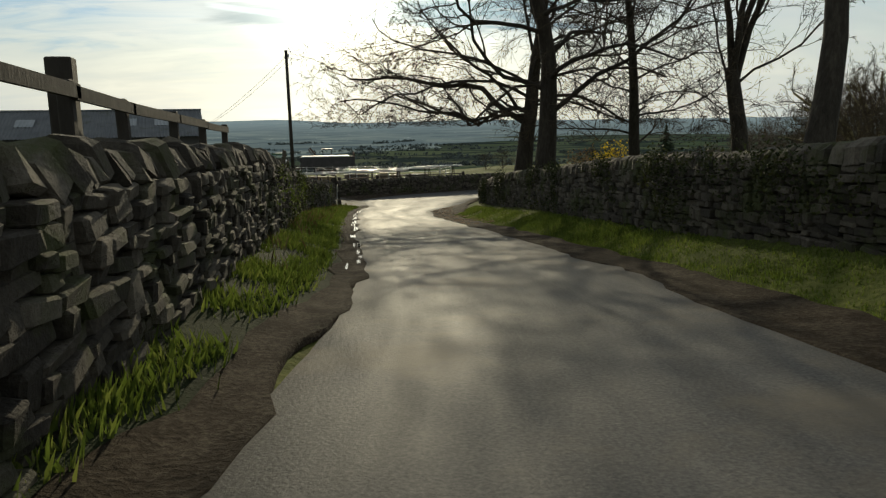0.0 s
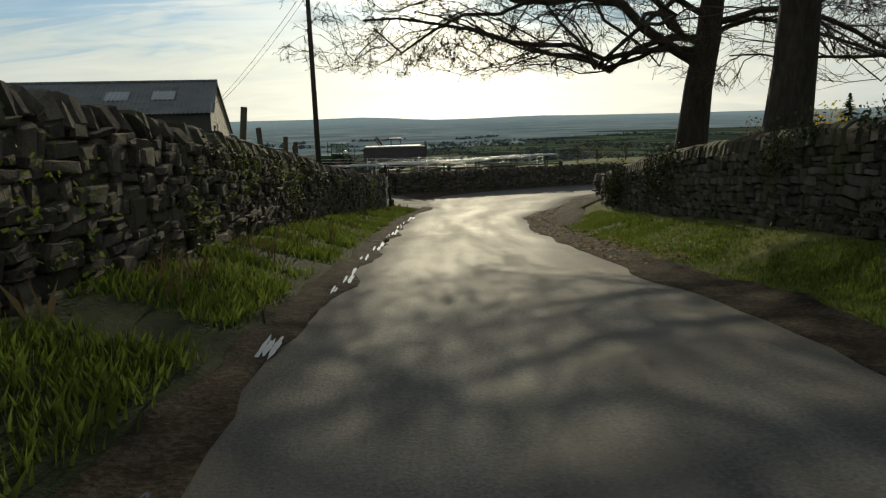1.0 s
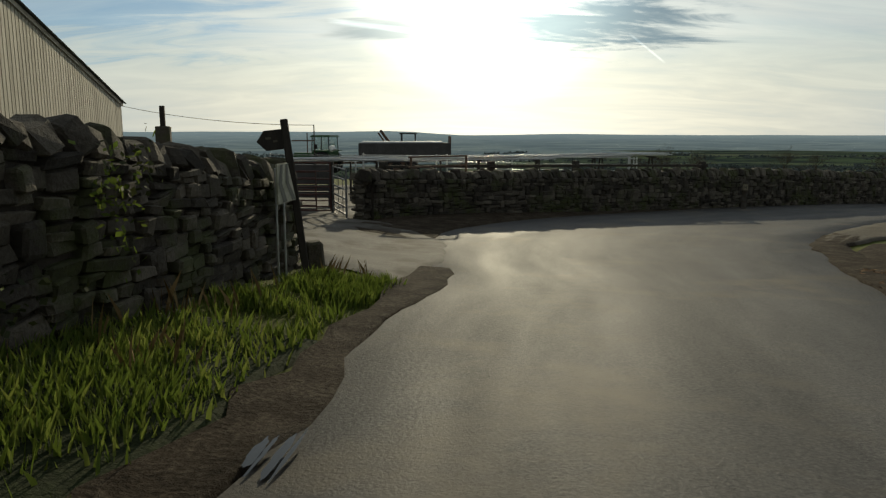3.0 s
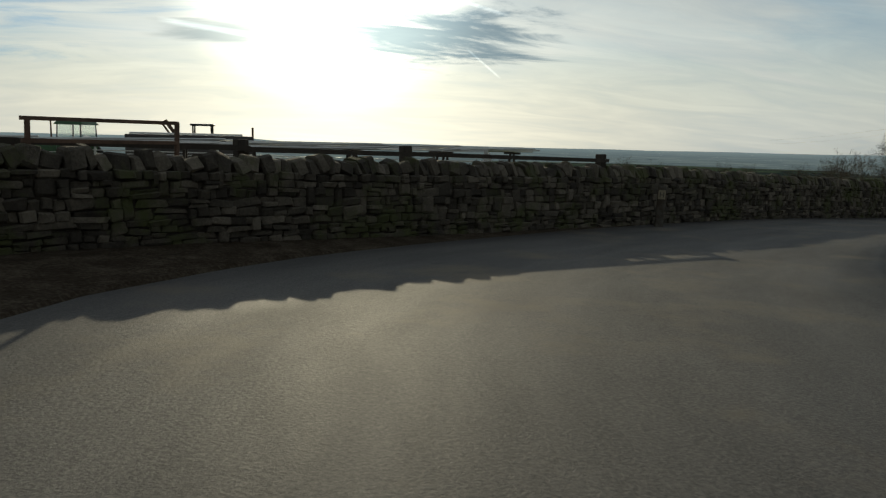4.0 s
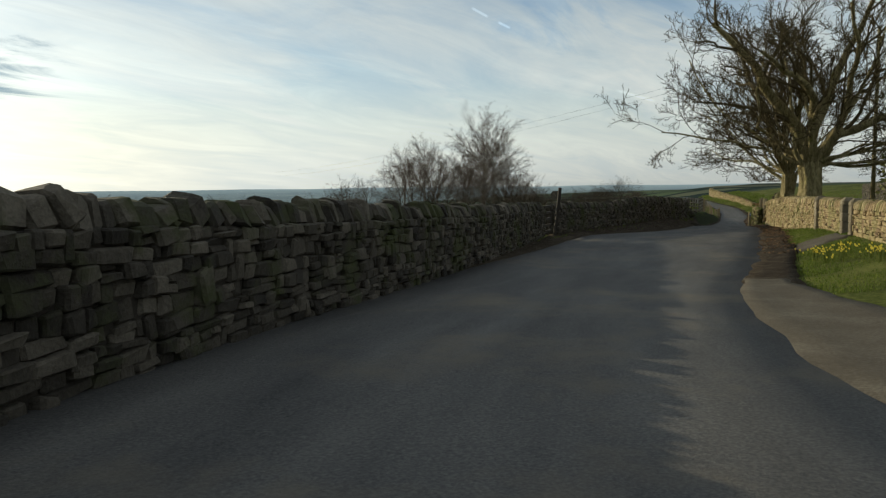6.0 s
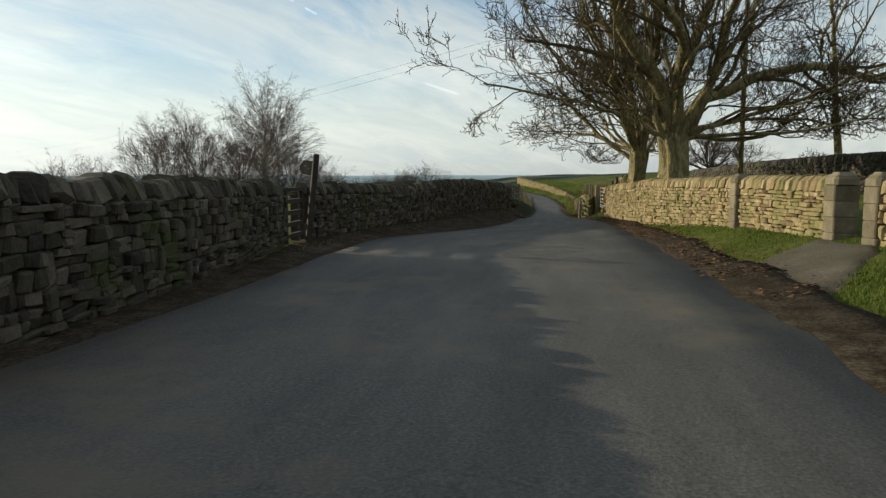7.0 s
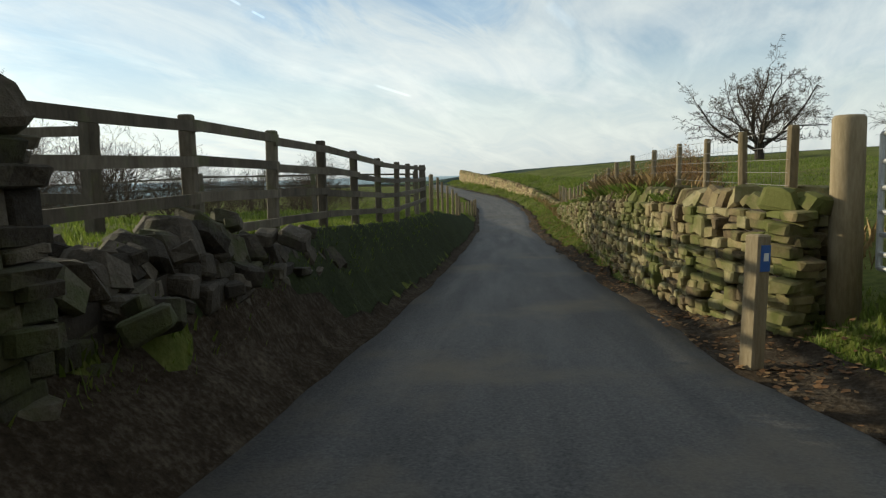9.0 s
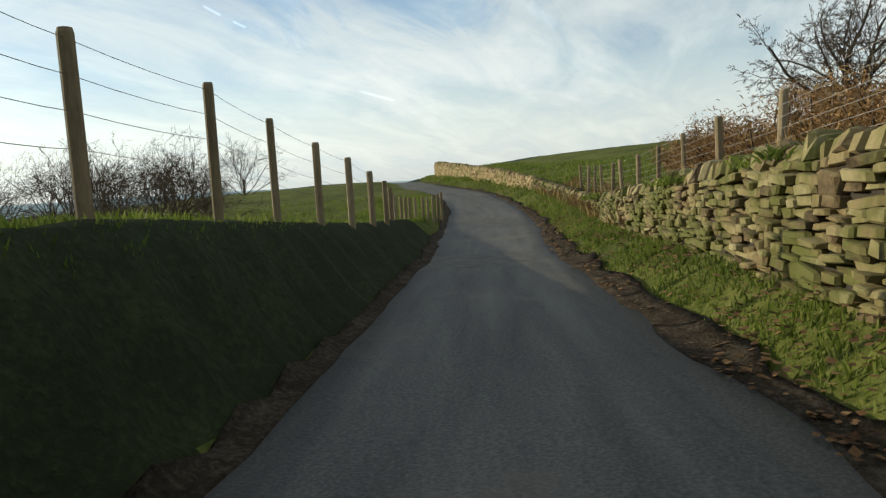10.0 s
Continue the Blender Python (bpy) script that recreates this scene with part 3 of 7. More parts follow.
def smooth_line(p, step):
    """A rounded line through the points p, a point every step metres."""
    seg = np.linalg.norm(np.diff(p[:, :2], axis=0), axis=1)
    s = np.r_[0, np.cumsum(seg)]
    at = np.arange(0, s[-1], step)
    m = np.gradient(p, s, axis=0)
    i = np.clip(np.searchsorted(s, at, side="right") - 1, 0, len(seg) - 1)
    h = seg[i]
    u = (at - s[i]) / h
    u, h = u[:, None], h[:, None]
    return (2 * u**3 - 3 * u**2 + 1) * p[i] + (u**3 - 2 * u**2 + u) * h * m[i] + (-2 * u**3 + 3 * u**2) * p[i + 1] + (u**3 - u**2) * h * m[i + 1]


LANE = smooth_line(CENTRE, 1.0)
TANGENT = np.gradient(LANE[:, :2], axis=0)
TANGENT /= np.linalg.norm(TANGENT, axis=1)[:, None]
LEFTWARD = np.stack([-TANGENT[:, 1], TANGENT[:, 0]], 1)
ALONG = LANE[:, 0] + LANE[:, 1]
LEFT = np.interp(ALONG, EDGES[:, 0], EDGES[:, 1])
RIGHT = np.interp(ALONG, EDGES[:, 0], EDGES[:, 2])
# height of the bank beside the lane over the tarmac, and where it is reached: x + y, rise left, reach left, rise right, reach right
BANKS = np.array([(-50, 0.50, 3.0, 0.14, 4.2), (40, 0.45, 3.3, 0.14, 4.8), (52, 0.35, 4.2, 0.10, 6.0), (58, 0.12, 5.5, 0.06, 7.0), (64, 0.02, 7.0, 0.12, 7.0), (100, 0.05, 4.6, 0.20, 4.6), (122, 0.05, 4.8, 0.38, 4.6), (134, 0.30, 4.0, 0.40, 4.6),
                  (150, 0.60, 2.7, 0.42, 4.2), (156, 1.12, 2.40, 0.40, 3.6), (164, 1.15, 2.35, 0.60, 3.0), (172, 1.20, 2.30, 0.58, 2.8), (180, 1.25, 2.25, 0.50, 2.7), (192, 0.75, 1.9, 0.36, 2.7), (205, 0.35, 2.2, 0.40, 3.0), (330, 0.3, 2.2, 0.5, 3.0)])
VALLEY = np.array([(0, 0.0), (60, -2.6), (150, -9.0), (300, -17.0), (600, -25), (1200, -30), (2500, -26), (4900, -21)])
HILL = np.array([(0, 0.0), (8, 1.1), (20, 1.8), (60, 3.6), (110, 5.2), (260, 6.0), (700, -14), (2500, -26), (4900, -21)])


def smoothstep(a, b, x):
    u = np.clip((x - a) / (b - a), 0, 1)
    return u * u * (3 - 2 * u)


def lie(xy):
    """Ground height at points xy (n, 2)."""
    xy = np.asarray(xy, float).reshape(-1, 2)
    out = np.empty(len(xy))
    for i in range(0, len(xy), 20000):
        p = xy[i:i + 20000]
        off = p[:, None] - LANE[None, :, :2]
        d2 = (off**2).sum(2)
        near = d2.argmin(1)
        k = np.arange(len(p))
        dist = np.sqrt(d2[k, near])
        w = 1 / (d2 + 0.25) ** 3
        w /= w.sum(1)[:, None]
        base = w @ LANE[:, 2]
        cross = (off[k, near] * LEFTWARD[near]).sum(1)
        side = np.clip(cross / (0.3 * dist + 0.05), -1, 1) * 0.5 + 0.5
        bank = np.stack([np.interp(ALONG[near], BANKS[:, 0], BANKS[:, c]) for c in range(1, 5)])
        lip_l, lip_r = LEFT[near] + 0.05, RIGHT[near] + 0.05
        rise_l = bank[0] * smoothstep(lip_l, bank[1], dist) - 0.07
        rise_r = bank[2] * smoothstep(lip_r, bank[3], dist) - 0.07
        back_l = np.interp(ALONG[near], (-50, 50, 57, 64, 150, 200), (0.9, 0.8, 0.1, 0.1, 0.15, 0.0)) * smoothstep(4.0, 6.5, dist)
        back_r = np.interp(ALONG[near], (-50, 50, 62, 100, 160, 178, 215, 240), (0.7, 0.7, 0.3, 0.35, 0.35, 1.0, 1.0, 0.4)) * smoothstep(3.6, 6.5, dist)
        left = rise_l + back_l + np.interp(np.maximum(dist - 8, 0), VALLEY[:, 0], VALLEY[:, 1]) - base * smoothstep(60, 500, dist)
        right = rise_r + back_r + np.interp(np.maximum(dist - 6, 0), HILL[:, 0], HILL[:, 1]) * np.interp(ALONG[near], (40, 75, 110), (0.15, 0.5, 1.0)) - base * smoothstep(60, 500, dist)
        out[i:i + 20000] = base + left * side + right * (1 - side)
    return out


def lie1(x, y):
    return float(lie([(x, y)])[0])


def make_ground():
    xs = np.unique(np.r_[-4900, -3500, -2400, -1600, -1100, -750, -500, -340, -240, -170, np.arange(-120, -20, 6), np.arange(-20, 64, 0.7), np.arange(64, 112, 0.35), np.arange(112, 120, 0.7), np.arange(120, 200, 2), np.arange(200, 320, 10), 400, 520, 750, 1100, 1600, 2400, 3500, 4900])
    ys = np.unique(np.r_[-4900, -3500, -2400, -1600, -1100, -750, -500, -340, -240, -170, np.arange(-120, -12, 6), np.arange(-12, 84, 0.7), np.arange(84, 108, 0.35), np.arange(108, 112, 0.7), np.arange(112, 190, 2), np.arange(190, 320, 10), 400, 520, 750, 1100, 1600, 2400, 3500, 4900])
    gx, gy = np.meshgrid(xs, ys, indexing="ij")
    xy = np.stack([gx.ravel(), gy.ravel()], 1)
    z = lie(xy)
    bumps = np.array([noise.noise((x * 0.6, y * 0.6, 0)) * 0.05 + noise.noise((x * 0.15, y * 0.15, 3)) * 0.12 for x, y in xy])
    off = np.sqrt(((xy[:, None, ::1] - LANE[None, ::6, :2]) ** 2).sum(2)).min(1)
    z += bumps * smoothstep(3.0, 6.5, off)
    nx, ny = len(xs), len(ys)
    i, j = np.meshgrid(np.arange(nx - 1), np.arange(ny - 1), indexing="ij")
    a = (i * ny + j).ravel()
    faces = np.stack([a, a + ny, a + ny + 1, a + 1], 1)
    me = bpy.data.meshes.new("ground")
    me.from_pydata(np.c_[xy, z], [], faces.tolist())
    me.materials.append(GRASS)
    me.materials.append(COUNTRY)
    cx, cy = xy[a, 0], xy[a, 1]
    far = (np.hypot(cx - 40, cy - 60) > 120).astype(np.int32)
    me.polygons.foreach_set("material_index", far)
    me.polygons.foreach_set("use_smooth", np.ones(len(me.polygons), bool))
    return tagged(new("ground", me), "rough upland pasture falling away to a wide plain", "ground", kind="structure")


make_ground()


def ribbon(name, inner, outer, lift, mat, label, category, a=0, b=None, cols=6, wave=0.0, seed=0, crown=0.0):
    """A strip of surface laid along the lane between two offsets (left is positive), following the ground."""
    rnd = random.Random(seed)
    idx = range(len(LANE))[a:b]
    fine = []
    for i in idx:
        for sub in (0.0, 0.5):
            j = min(i + 1, len(LANE) - 1)
            fine.append((i, j, sub))
    spots = np.r_[0, np.linspace(0.04 if lift is not None else 0.008, 0.96 if lift is not None else 0.992, cols - 1), 1]
    pts, faces = [], []
    for i, j, u in fine:
        c = LANE[i] * (1 - u) + LANE[j] * u
        n = LEFTWARD[i] * (1 - u) + LEFTWARD[j] * u
        lo, hi = (np.interp(i + u, np.arange(len(LANE)), v) for v in (inner, outer))
        lo += wave * (noise.noise((c[0] * 0.5, c[1] * 0.5, seed)) + 0.5 * noise.noise((c[0] * 2.1, c[1] * 2.1, seed)))
        hi += wave * (noise.noise((c[0] * 0.5, c[1] * 0.5, seed + 7)) + 0.5 * noise.noise((c[0] * 2.1, c[1] * 2.1, seed + 7)))
        for k in range(cols + 1):
            d = lo + (hi - lo) * spots[k]
            pts.append((c[0] + n[0] * d, c[1] + n[1] * d, c[2]))
    pts = np.array(pts)
    if lift is not None:
        rim = np.tile([-0.07] + [0.0] * (cols - 1) + [-0.07], len(fine))
        pts[:, 2] = lie(pts[:, :2]) + lift + rim
    else:
        pts[:, 2] += np.tile([-0.11] + [0.0] * (cols - 1) + [-0.11], len(fine))
    n = cols + 1
    faces = [(r * n + k, (r + 1) * n + k, (r + 1) * n + k + 1, r * n + k + 1) for r in range(len(fine) - 1) for k in range(cols)]
    s = Shape().add(pts, [f[::-1] for f in faces])
    ob = part(name, s, mat, smooth=True)
    me = ob.data
    run = np.r_[0, np.cumsum(np.linalg.norm(np.diff(pts.reshape(len(fine), n, 3)[:, n // 2, :2], axis=0), axis=1))]
    flat = np.stack([np.tile(spots * float(np.mean(outer - inner)), len(fine)), np.repeat(run, n)], 1)
    which = np.empty(len(me.loops), np.int32)
    me.loops.foreach_get("vertex_index", which)
    me.uv_layers.new(name="lane").data.foreach_set("uv", flat[which].ravel())
    return tagged(ob, label, category, kind="structure")


ribbon("road", -RIGHT, LEFT, None, ROADTAR, "worn narrow tarmac lane with patched damp surface", "road", cols=8, wave=0.09)
first = int(np.searchsorted(ALONG, 57))
ribbon("gravel_margin", -RIGHT - 0.55, -RIGHT + 0.3, 0.085, GRAVEL, "muddy gravel margin beside the lane", "verge", 30, first + 12, cols=5, wave=0.25, seed=3)
ribbon("gravel_margin", LEFT - 0.12, LEFT + 0.42, 0.08, GRAVEL, "muddy gutter beside the lane", "verge", 30, first, cols=4, wave=0.3, seed=5)
ribbon("earth_verge", LEFT + 0.25, 3.35 + 0 * LEFT, 0.06, EARTH_SHADE, "dark earth and moss at the foot of the wall", "verge", 24, int(np.searchsorted(ALONG, 51)), cols=8, wave=0.12, seed=23)
second = int(np.searchsorted(ALONG, 100))
ribbon("litter_margin", -RIGHT - np.interp(ALONG, (100, 140, 156, 165), (0.75, 0.75, 0.6, 0.22)), -RIGHT + 0.2, 0.08, GRAVEL, "muddy leaf-strewn edge of the lane", "verge", second, len(LANE) - 40, cols=5, wave=0.22, seed=9)
third = int(np.searchsorted(ALONG, 114))
foot = np.interp(ALONG, (114, 124, 140, 154, 160), (0.4, 1.4, 2.2, 1.5, 0.14))
ribbon("litter_margin", LEFT - 0.1, LEFT + foot, 0.08, GRAVEL, "muddy edge of the lane below the wall and bank", "verge", third, len(LANE) - 40, cols=5, wave=0.10, seed=11)
fourth, fifth = int(np.searchsorted(ALONG, 155)), int(np.searchsorted(ALONG, 198))
# bank face: the shade on it is painted by the darker earth colour
ribbon("bank_face", LEFT + 0.10, np.interp(ALONG, (150, 160, 176, 200), (2.5, 2.35, 2.25, 1.95)), 0.06, EARTH_SHADE, "steep mossy earth face of the roadside bank, its shade put into the dark colour", "bank", fourth, fifth, cols=12, wave=0.09, seed=15)
ribbon("gravel_margin", LEFT - 0.15, LEFT + np.interp(ALONG, (58, 62, 76, 112), (0.3, 2.2, 1.6, 0.9)), 0.075, GRAVEL, "muddy gravel at the foot of the outer wall", "verge", int(np.searchsorted(ALONG, 60)), third + 2, cols=5, wave=0.05, seed=19)
sixth = int(np.searchsorted(ALONG, 70))
ribbon("gravel_margin", -RIGHT - np.interp(ALONG, (70, 82, 92, 100, 106), (0.5, 2.4, 2.2, 0.9, 0.4)), -RIGHT + 0.25, 0.085, DUST, "dusty sunlit gravel on the inside of the bend", "verge", sixth, int(np.searchsorted(ALONG, 104)), cols=7, wave=0.2, seed=17)


def loft(name, one, two, lift, mat, label, category, rows=24, cols=14, wave=0.12):
    """A sheet laid on the ground between two edges, each a line of (x, y)."""
    def even(p, n):
        p = np.array(p, float)
        s = np.r_[0, np.cumsum(np.linalg.norm(np.diff(p, axis=0), axis=1))]
        u = np.linspace(0, s[-1], n)
        return np.stack([np.interp(u, s, p[:, 0]), np.interp(u, s, p[:, 1])], 1)
    a, b = even(one, rows), even(two, rows)
    k = np.linspace(0, 1, cols)[None, :, None]
    xy = (a[:, None] * (1 - k) + b[:, None] * k).reshape(-1, 2)
    xy += np.array([(noise.noise((x * 1.3, y * 1.3, 2)) * wave, noise.noise((x * 1.3, y * 1.3, 9)) * wave) for x, y in xy])
    rim = np.zeros((rows, cols))
    rim[0], rim[-1], rim[:, 0], rim[:, -1] = -0.07, -0.07, -0.07, -0.07
    z = lie(xy) + lift + rim.ravel()
    faces = [(i * cols + j, (i + 1) * cols + j, (i + 1) * cols + j + 1, i * cols + j + 1) for i in range(rows - 1) for j in range(cols - 1)]
    return tagged(part(name, Shape().add(np.c_[xy, z], faces), mat, smooth=True), label, category, kind="structure")


loft("farm_yard", [(-9.6, 63.35), (-9.6, 70), (-24, 78), (-24, 99)], [(-1.75, 63.25), (3, 67.7), (9.8, 75), (9.8, 99)], 0.09, YARD, "dusty concrete farm yard", "yard", 40, 30)
loft("yard_drive", [(-9.5, 63.3), (-7.0, 60.6), (-4.4, 58.3), (-2.4, 56.4), (-0.2, 54.0)], [(-1.75, 63.25), (-0.4, 62.3), (0.6, 60.6), (0.9, 58.8), (0.6, 56.0)], 0.085, YARD, "dusty concrete drive into the yard", "drive", 30, 12)
loft("gravel_apron", [(35.4, 75.4), (37.0, 74.3), (39.3, 73.95)], [(38.6, 76.7), (39.8, 75.7), (40.7, 74.75)], 0.05, DUST, "worn gravel apron in front of a gateway", "drive", 14, 10, wave=0.4)
loft("gravel_corner", [(3.2, 40.2), (4.3, 45.5), (5.6, 52), (7.4, 57), (10.6, 61.0)], [(4.5, 40.8), (5.5, 44.6), (8.6, 46.0), (10.4, 48.2), (10.6, 53.0), (12.4, 60.4)], 0.09, GRAVEL, "muddy gravel in the mouth of a field entrance", "verge", 24, 8)


def make_distance():
    """The plain and its far rim of low hills, haze painted into colour and glow."""
    m = bpy.data.materials.new("painted_haze_plain")
    m.use_nodes = True
    t = m.node_tree
    link = t.links.new
    b = t.nodes["Principled BSDF"]
    b.inputs["Roughness"].default_value, b.inputs["Specular IOR Level"].default_value = 1.0, 0.0
    geo = node(t, "ShaderNodeNewGeometry")
    flat = node(t, "ShaderNodeMapping", {"Scale": (0.0045, 0.0045, 0.0)})
    link(geo.outputs["Position"], flat.inputs[0])
    n1 = node(t, "ShaderNodeTexNoise", {"Scale": 1.5, "Detail": 10.0, "Roughness": 0.78})
    link(flat.outputs[0], n1.inputs["Vector"])
    cells = node(t, "ShaderNodeTexVoronoi", {"Scale": 3.2}, voronoi_dimensions="2D")
    link(flat.outputs[0], cells.inputs["Vector"])
    pick = node(t, "ShaderNodeSeparateColor")
    link(cells.outputs["Color"], pick.inputs[0])
    level = node(t, "ShaderNodeMix", {0: 0.35}, data_type="FLOAT")
    link(n1.outputs[0], level.inputs[2])
    link(pick.outputs[0], level.inputs[3])
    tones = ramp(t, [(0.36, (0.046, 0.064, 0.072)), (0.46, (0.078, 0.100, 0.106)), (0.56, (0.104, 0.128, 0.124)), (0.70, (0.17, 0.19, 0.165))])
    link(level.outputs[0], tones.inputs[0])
    # haze of distance: the colour is mixed towards blue-grey with range
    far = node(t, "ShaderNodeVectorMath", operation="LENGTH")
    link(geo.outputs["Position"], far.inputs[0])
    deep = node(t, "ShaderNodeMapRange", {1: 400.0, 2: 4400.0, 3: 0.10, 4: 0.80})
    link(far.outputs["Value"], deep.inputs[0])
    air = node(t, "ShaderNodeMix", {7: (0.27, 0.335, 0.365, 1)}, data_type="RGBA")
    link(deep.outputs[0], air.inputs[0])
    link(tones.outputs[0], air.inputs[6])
    # pale specks of far-off houses
    dots = node(t, "ShaderNodeTexVoronoi", {"Scale": 14.0}, voronoi_dimensions="2D")
    link(flat.outputs[0], dots.inputs["Vector"])
    chance = node(t, "ShaderNodeSeparateColor")
    link(dots.outputs["Color"], chance.inputs[0])
    few = node(t, "ShaderNodeMath", {1: 0.95}, operation="GREATER_THAN")
    link(chance.outputs[1], few.inputs[0])
    small = node(t, "ShaderNodeMath", {1: 0.11}, operation="LESS_THAN")
    link(dots.outputs["Distance"], small.inputs[0])
    house = node(t, "ShaderNodeMath", operation="MULTIPLY")
    link(few.outputs[0], house.inputs[0])
    link(small.outputs[0], house.inputs[1])
    town = node(t, "ShaderNodeMix", {7: (0.62, 0.64, 0.62, 1)}, data_type="RGBA")
    link(house.outputs[0], town.inputs[0])
    link(air.outputs[2], town.inputs[6])
    air = town
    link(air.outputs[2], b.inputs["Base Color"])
    # the hazed colour also glows, though nothing there is a lamp
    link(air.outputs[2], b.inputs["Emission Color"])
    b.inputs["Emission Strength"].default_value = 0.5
    radii = (330, 430, 600, 850, 1200, 1700, 2400, 3300, 4100, 4500, 4850)
    pts, n = [], 180
    for r in radii:
        for k in range(n):
            a = 2 * math.pi * k / n
            z = np.interp(r, VALLEY[:, 0], VALLEY[:, 1]) + (2.2 if r > 500 else 0.3 if r > 400 else -7) + 2.0 * noise.noise((math.cos(a) * r * 0.002, math.sin(a) * r * 0.002, 1))
            if r > 4000:   # the rim rises into a long low ridge towards the north-west
                az = math.degrees(math.atan2(math.cos(a), math.sin(a)))
                ridge = float(smoothstep(-75, -20, az) * (1 - smoothstep(-6, 3, az)))
                z += (5 + 20 * ridge + 10 * noise.noise((math.cos(a) * 9, math.sin(a) * 9, 4))) * (0.35 if r < 4400 else 1.0 if r < 4800 else 0.5)
            pts.append((40 + r * math.cos(a), 60 + r * math.sin(a), z))
    faces = [(i * n + k, (i + 1) * n + k, (i + 1) * n + (k + 1) % n, i * n + (k + 1) % n) for i in range(len(radii) - 1) for k in range(n)]
    tagged(part("backdrop", Shape().add(pts, faces), m, smooth=True), "plain with low hills on the skyline, blue-grey haze painted into its colour", "landscape", kind="structure")


make_distance()


def far_woods():
    """Hedgerows and small woods on the low land, clump beside clump."""
    rng = np.random.default_rng(17)
    spots = []
    for k in range(210):
        a, d = rng.uniform(radians(-75), radians(105)), rng.uniform(190, 1000)
        x, y = 20 + d * math.sin(a), 60 + d * math.cos(a)
        turn, n = rng.uniform(0, math.pi), int(rng.uniform(8, 40))
        for j in range(n):
            step = (j - n / 2) * rng.uniform(3.0, 4.2)
            spots.append((x + math.cos(turn) * step + rng.normal(0, 1.5), y + math.sin(turn) * step + rng.normal(0, 1.5)))
    spots = np.array(spots)
    off = np.sqrt(((spots[:, None] - LANE[None, ::4, :2]) ** 2).sum(2)).min(1)
    side = np.hypot(spots[:, 0] - 40, spots[:, 1] - 60)
    spots, side = spots[off > 95], side[off > 95]
    z = np.where(side > 330, np.interp(side, VALLEY[:, 0], VALLEY[:, 1]) + 2.2, lie(spots))
    n, each = len(spots), 14
    size = rng.uniform(0.4, 1.0, n) * (1 + side / 700)
    c = np.repeat(np.c_[spots, z + size * 0.7], each, 0)
    r = np.repeat(size, each)
    c += rng.normal(0, 0.5, (n * each, 3)) * r[:, None] * (1.3, 1.3, 0.8)
    u, w = rng.normal(0, 1, (n * each, 3)), rng.normal(0, 1, (n * each, 3))
    u /= np.linalg.norm(u, axis=1)[:, None]
    w /= np.linalg.norm(w, axis=1)[:, None]
    r = r[:, None] * rng.uniform(0.3, 0.7, (n * each, 1))
    v = np.stack([c - u * r, c - w * r, c + u * r, c + w * r], 1)
    me = bpy.data.meshes.new("far_woods")
    me.from_pydata(v.reshape(-1, 3), [], np.arange(4 * n * each).reshape(-1, 4).tolist())
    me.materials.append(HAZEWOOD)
    tagged(new("far_woods", me), "dark hedgerows and copses scattered over the low fields, paled by painted haze", "woods", kind="stuff")


far_woods()


def road_patch(a, d0, d1, length, mat, label, seed):
    """A mended piece of the lane, from offset d0 to d1 (left is positive), where x + y is a."""
    i = int(np.searchsorted(ALONG, a))
    rnd = random.Random(seed)
    n, rows = 8, 10
    pts = []
    for r in range(rows):
        u = i + length * r / (rows - 1)
        k, f = int(u), u - int(u)
        c = LANE[k] * (1 - f) + LANE[k + 1] * f
        nrm = LEFTWARD[k]
        for j in range(n):
            d = d0 + (d1 - d0) * j / (n - 1) + rnd.uniform(-0.05, 0.05) + 0.12 * math.sin(u * 1.7 + seed)
            rim = -0.02 if j in (0, n - 1) or r in (0, rows - 1) else 0.006
            pts.append((c[0] + nrm[0] * d, c[1] + nrm[1] * d, c[2] + rim))
    faces = [(r * n + j, (r + 1) * n + j, (r + 1) * n + j + 1, r * n + j + 1) for r in range(rows - 1) for j in range(n - 1)]
    tagged(part("road_patch", Shape().add(pts, [f[::-1] for f in faces]), mat, smooth=True), label, "road", kind="structure")


road_patch(118, -1.2, 1.4, 5, OLDTAR, "pale worn mend in the tarmac", 3)
road_patch(150, -1.6, 1.2, 2.2, OLDTAR, "pale worn mend across the lane", 4)
road_patch(188, -1.3, 1.2, 3, OLDTAR, "pale worn mend across the lane", 6)
road_patch(203, -1.2, 1.2, 4, OLDTAR, "pale worn mend across the lane", 7)


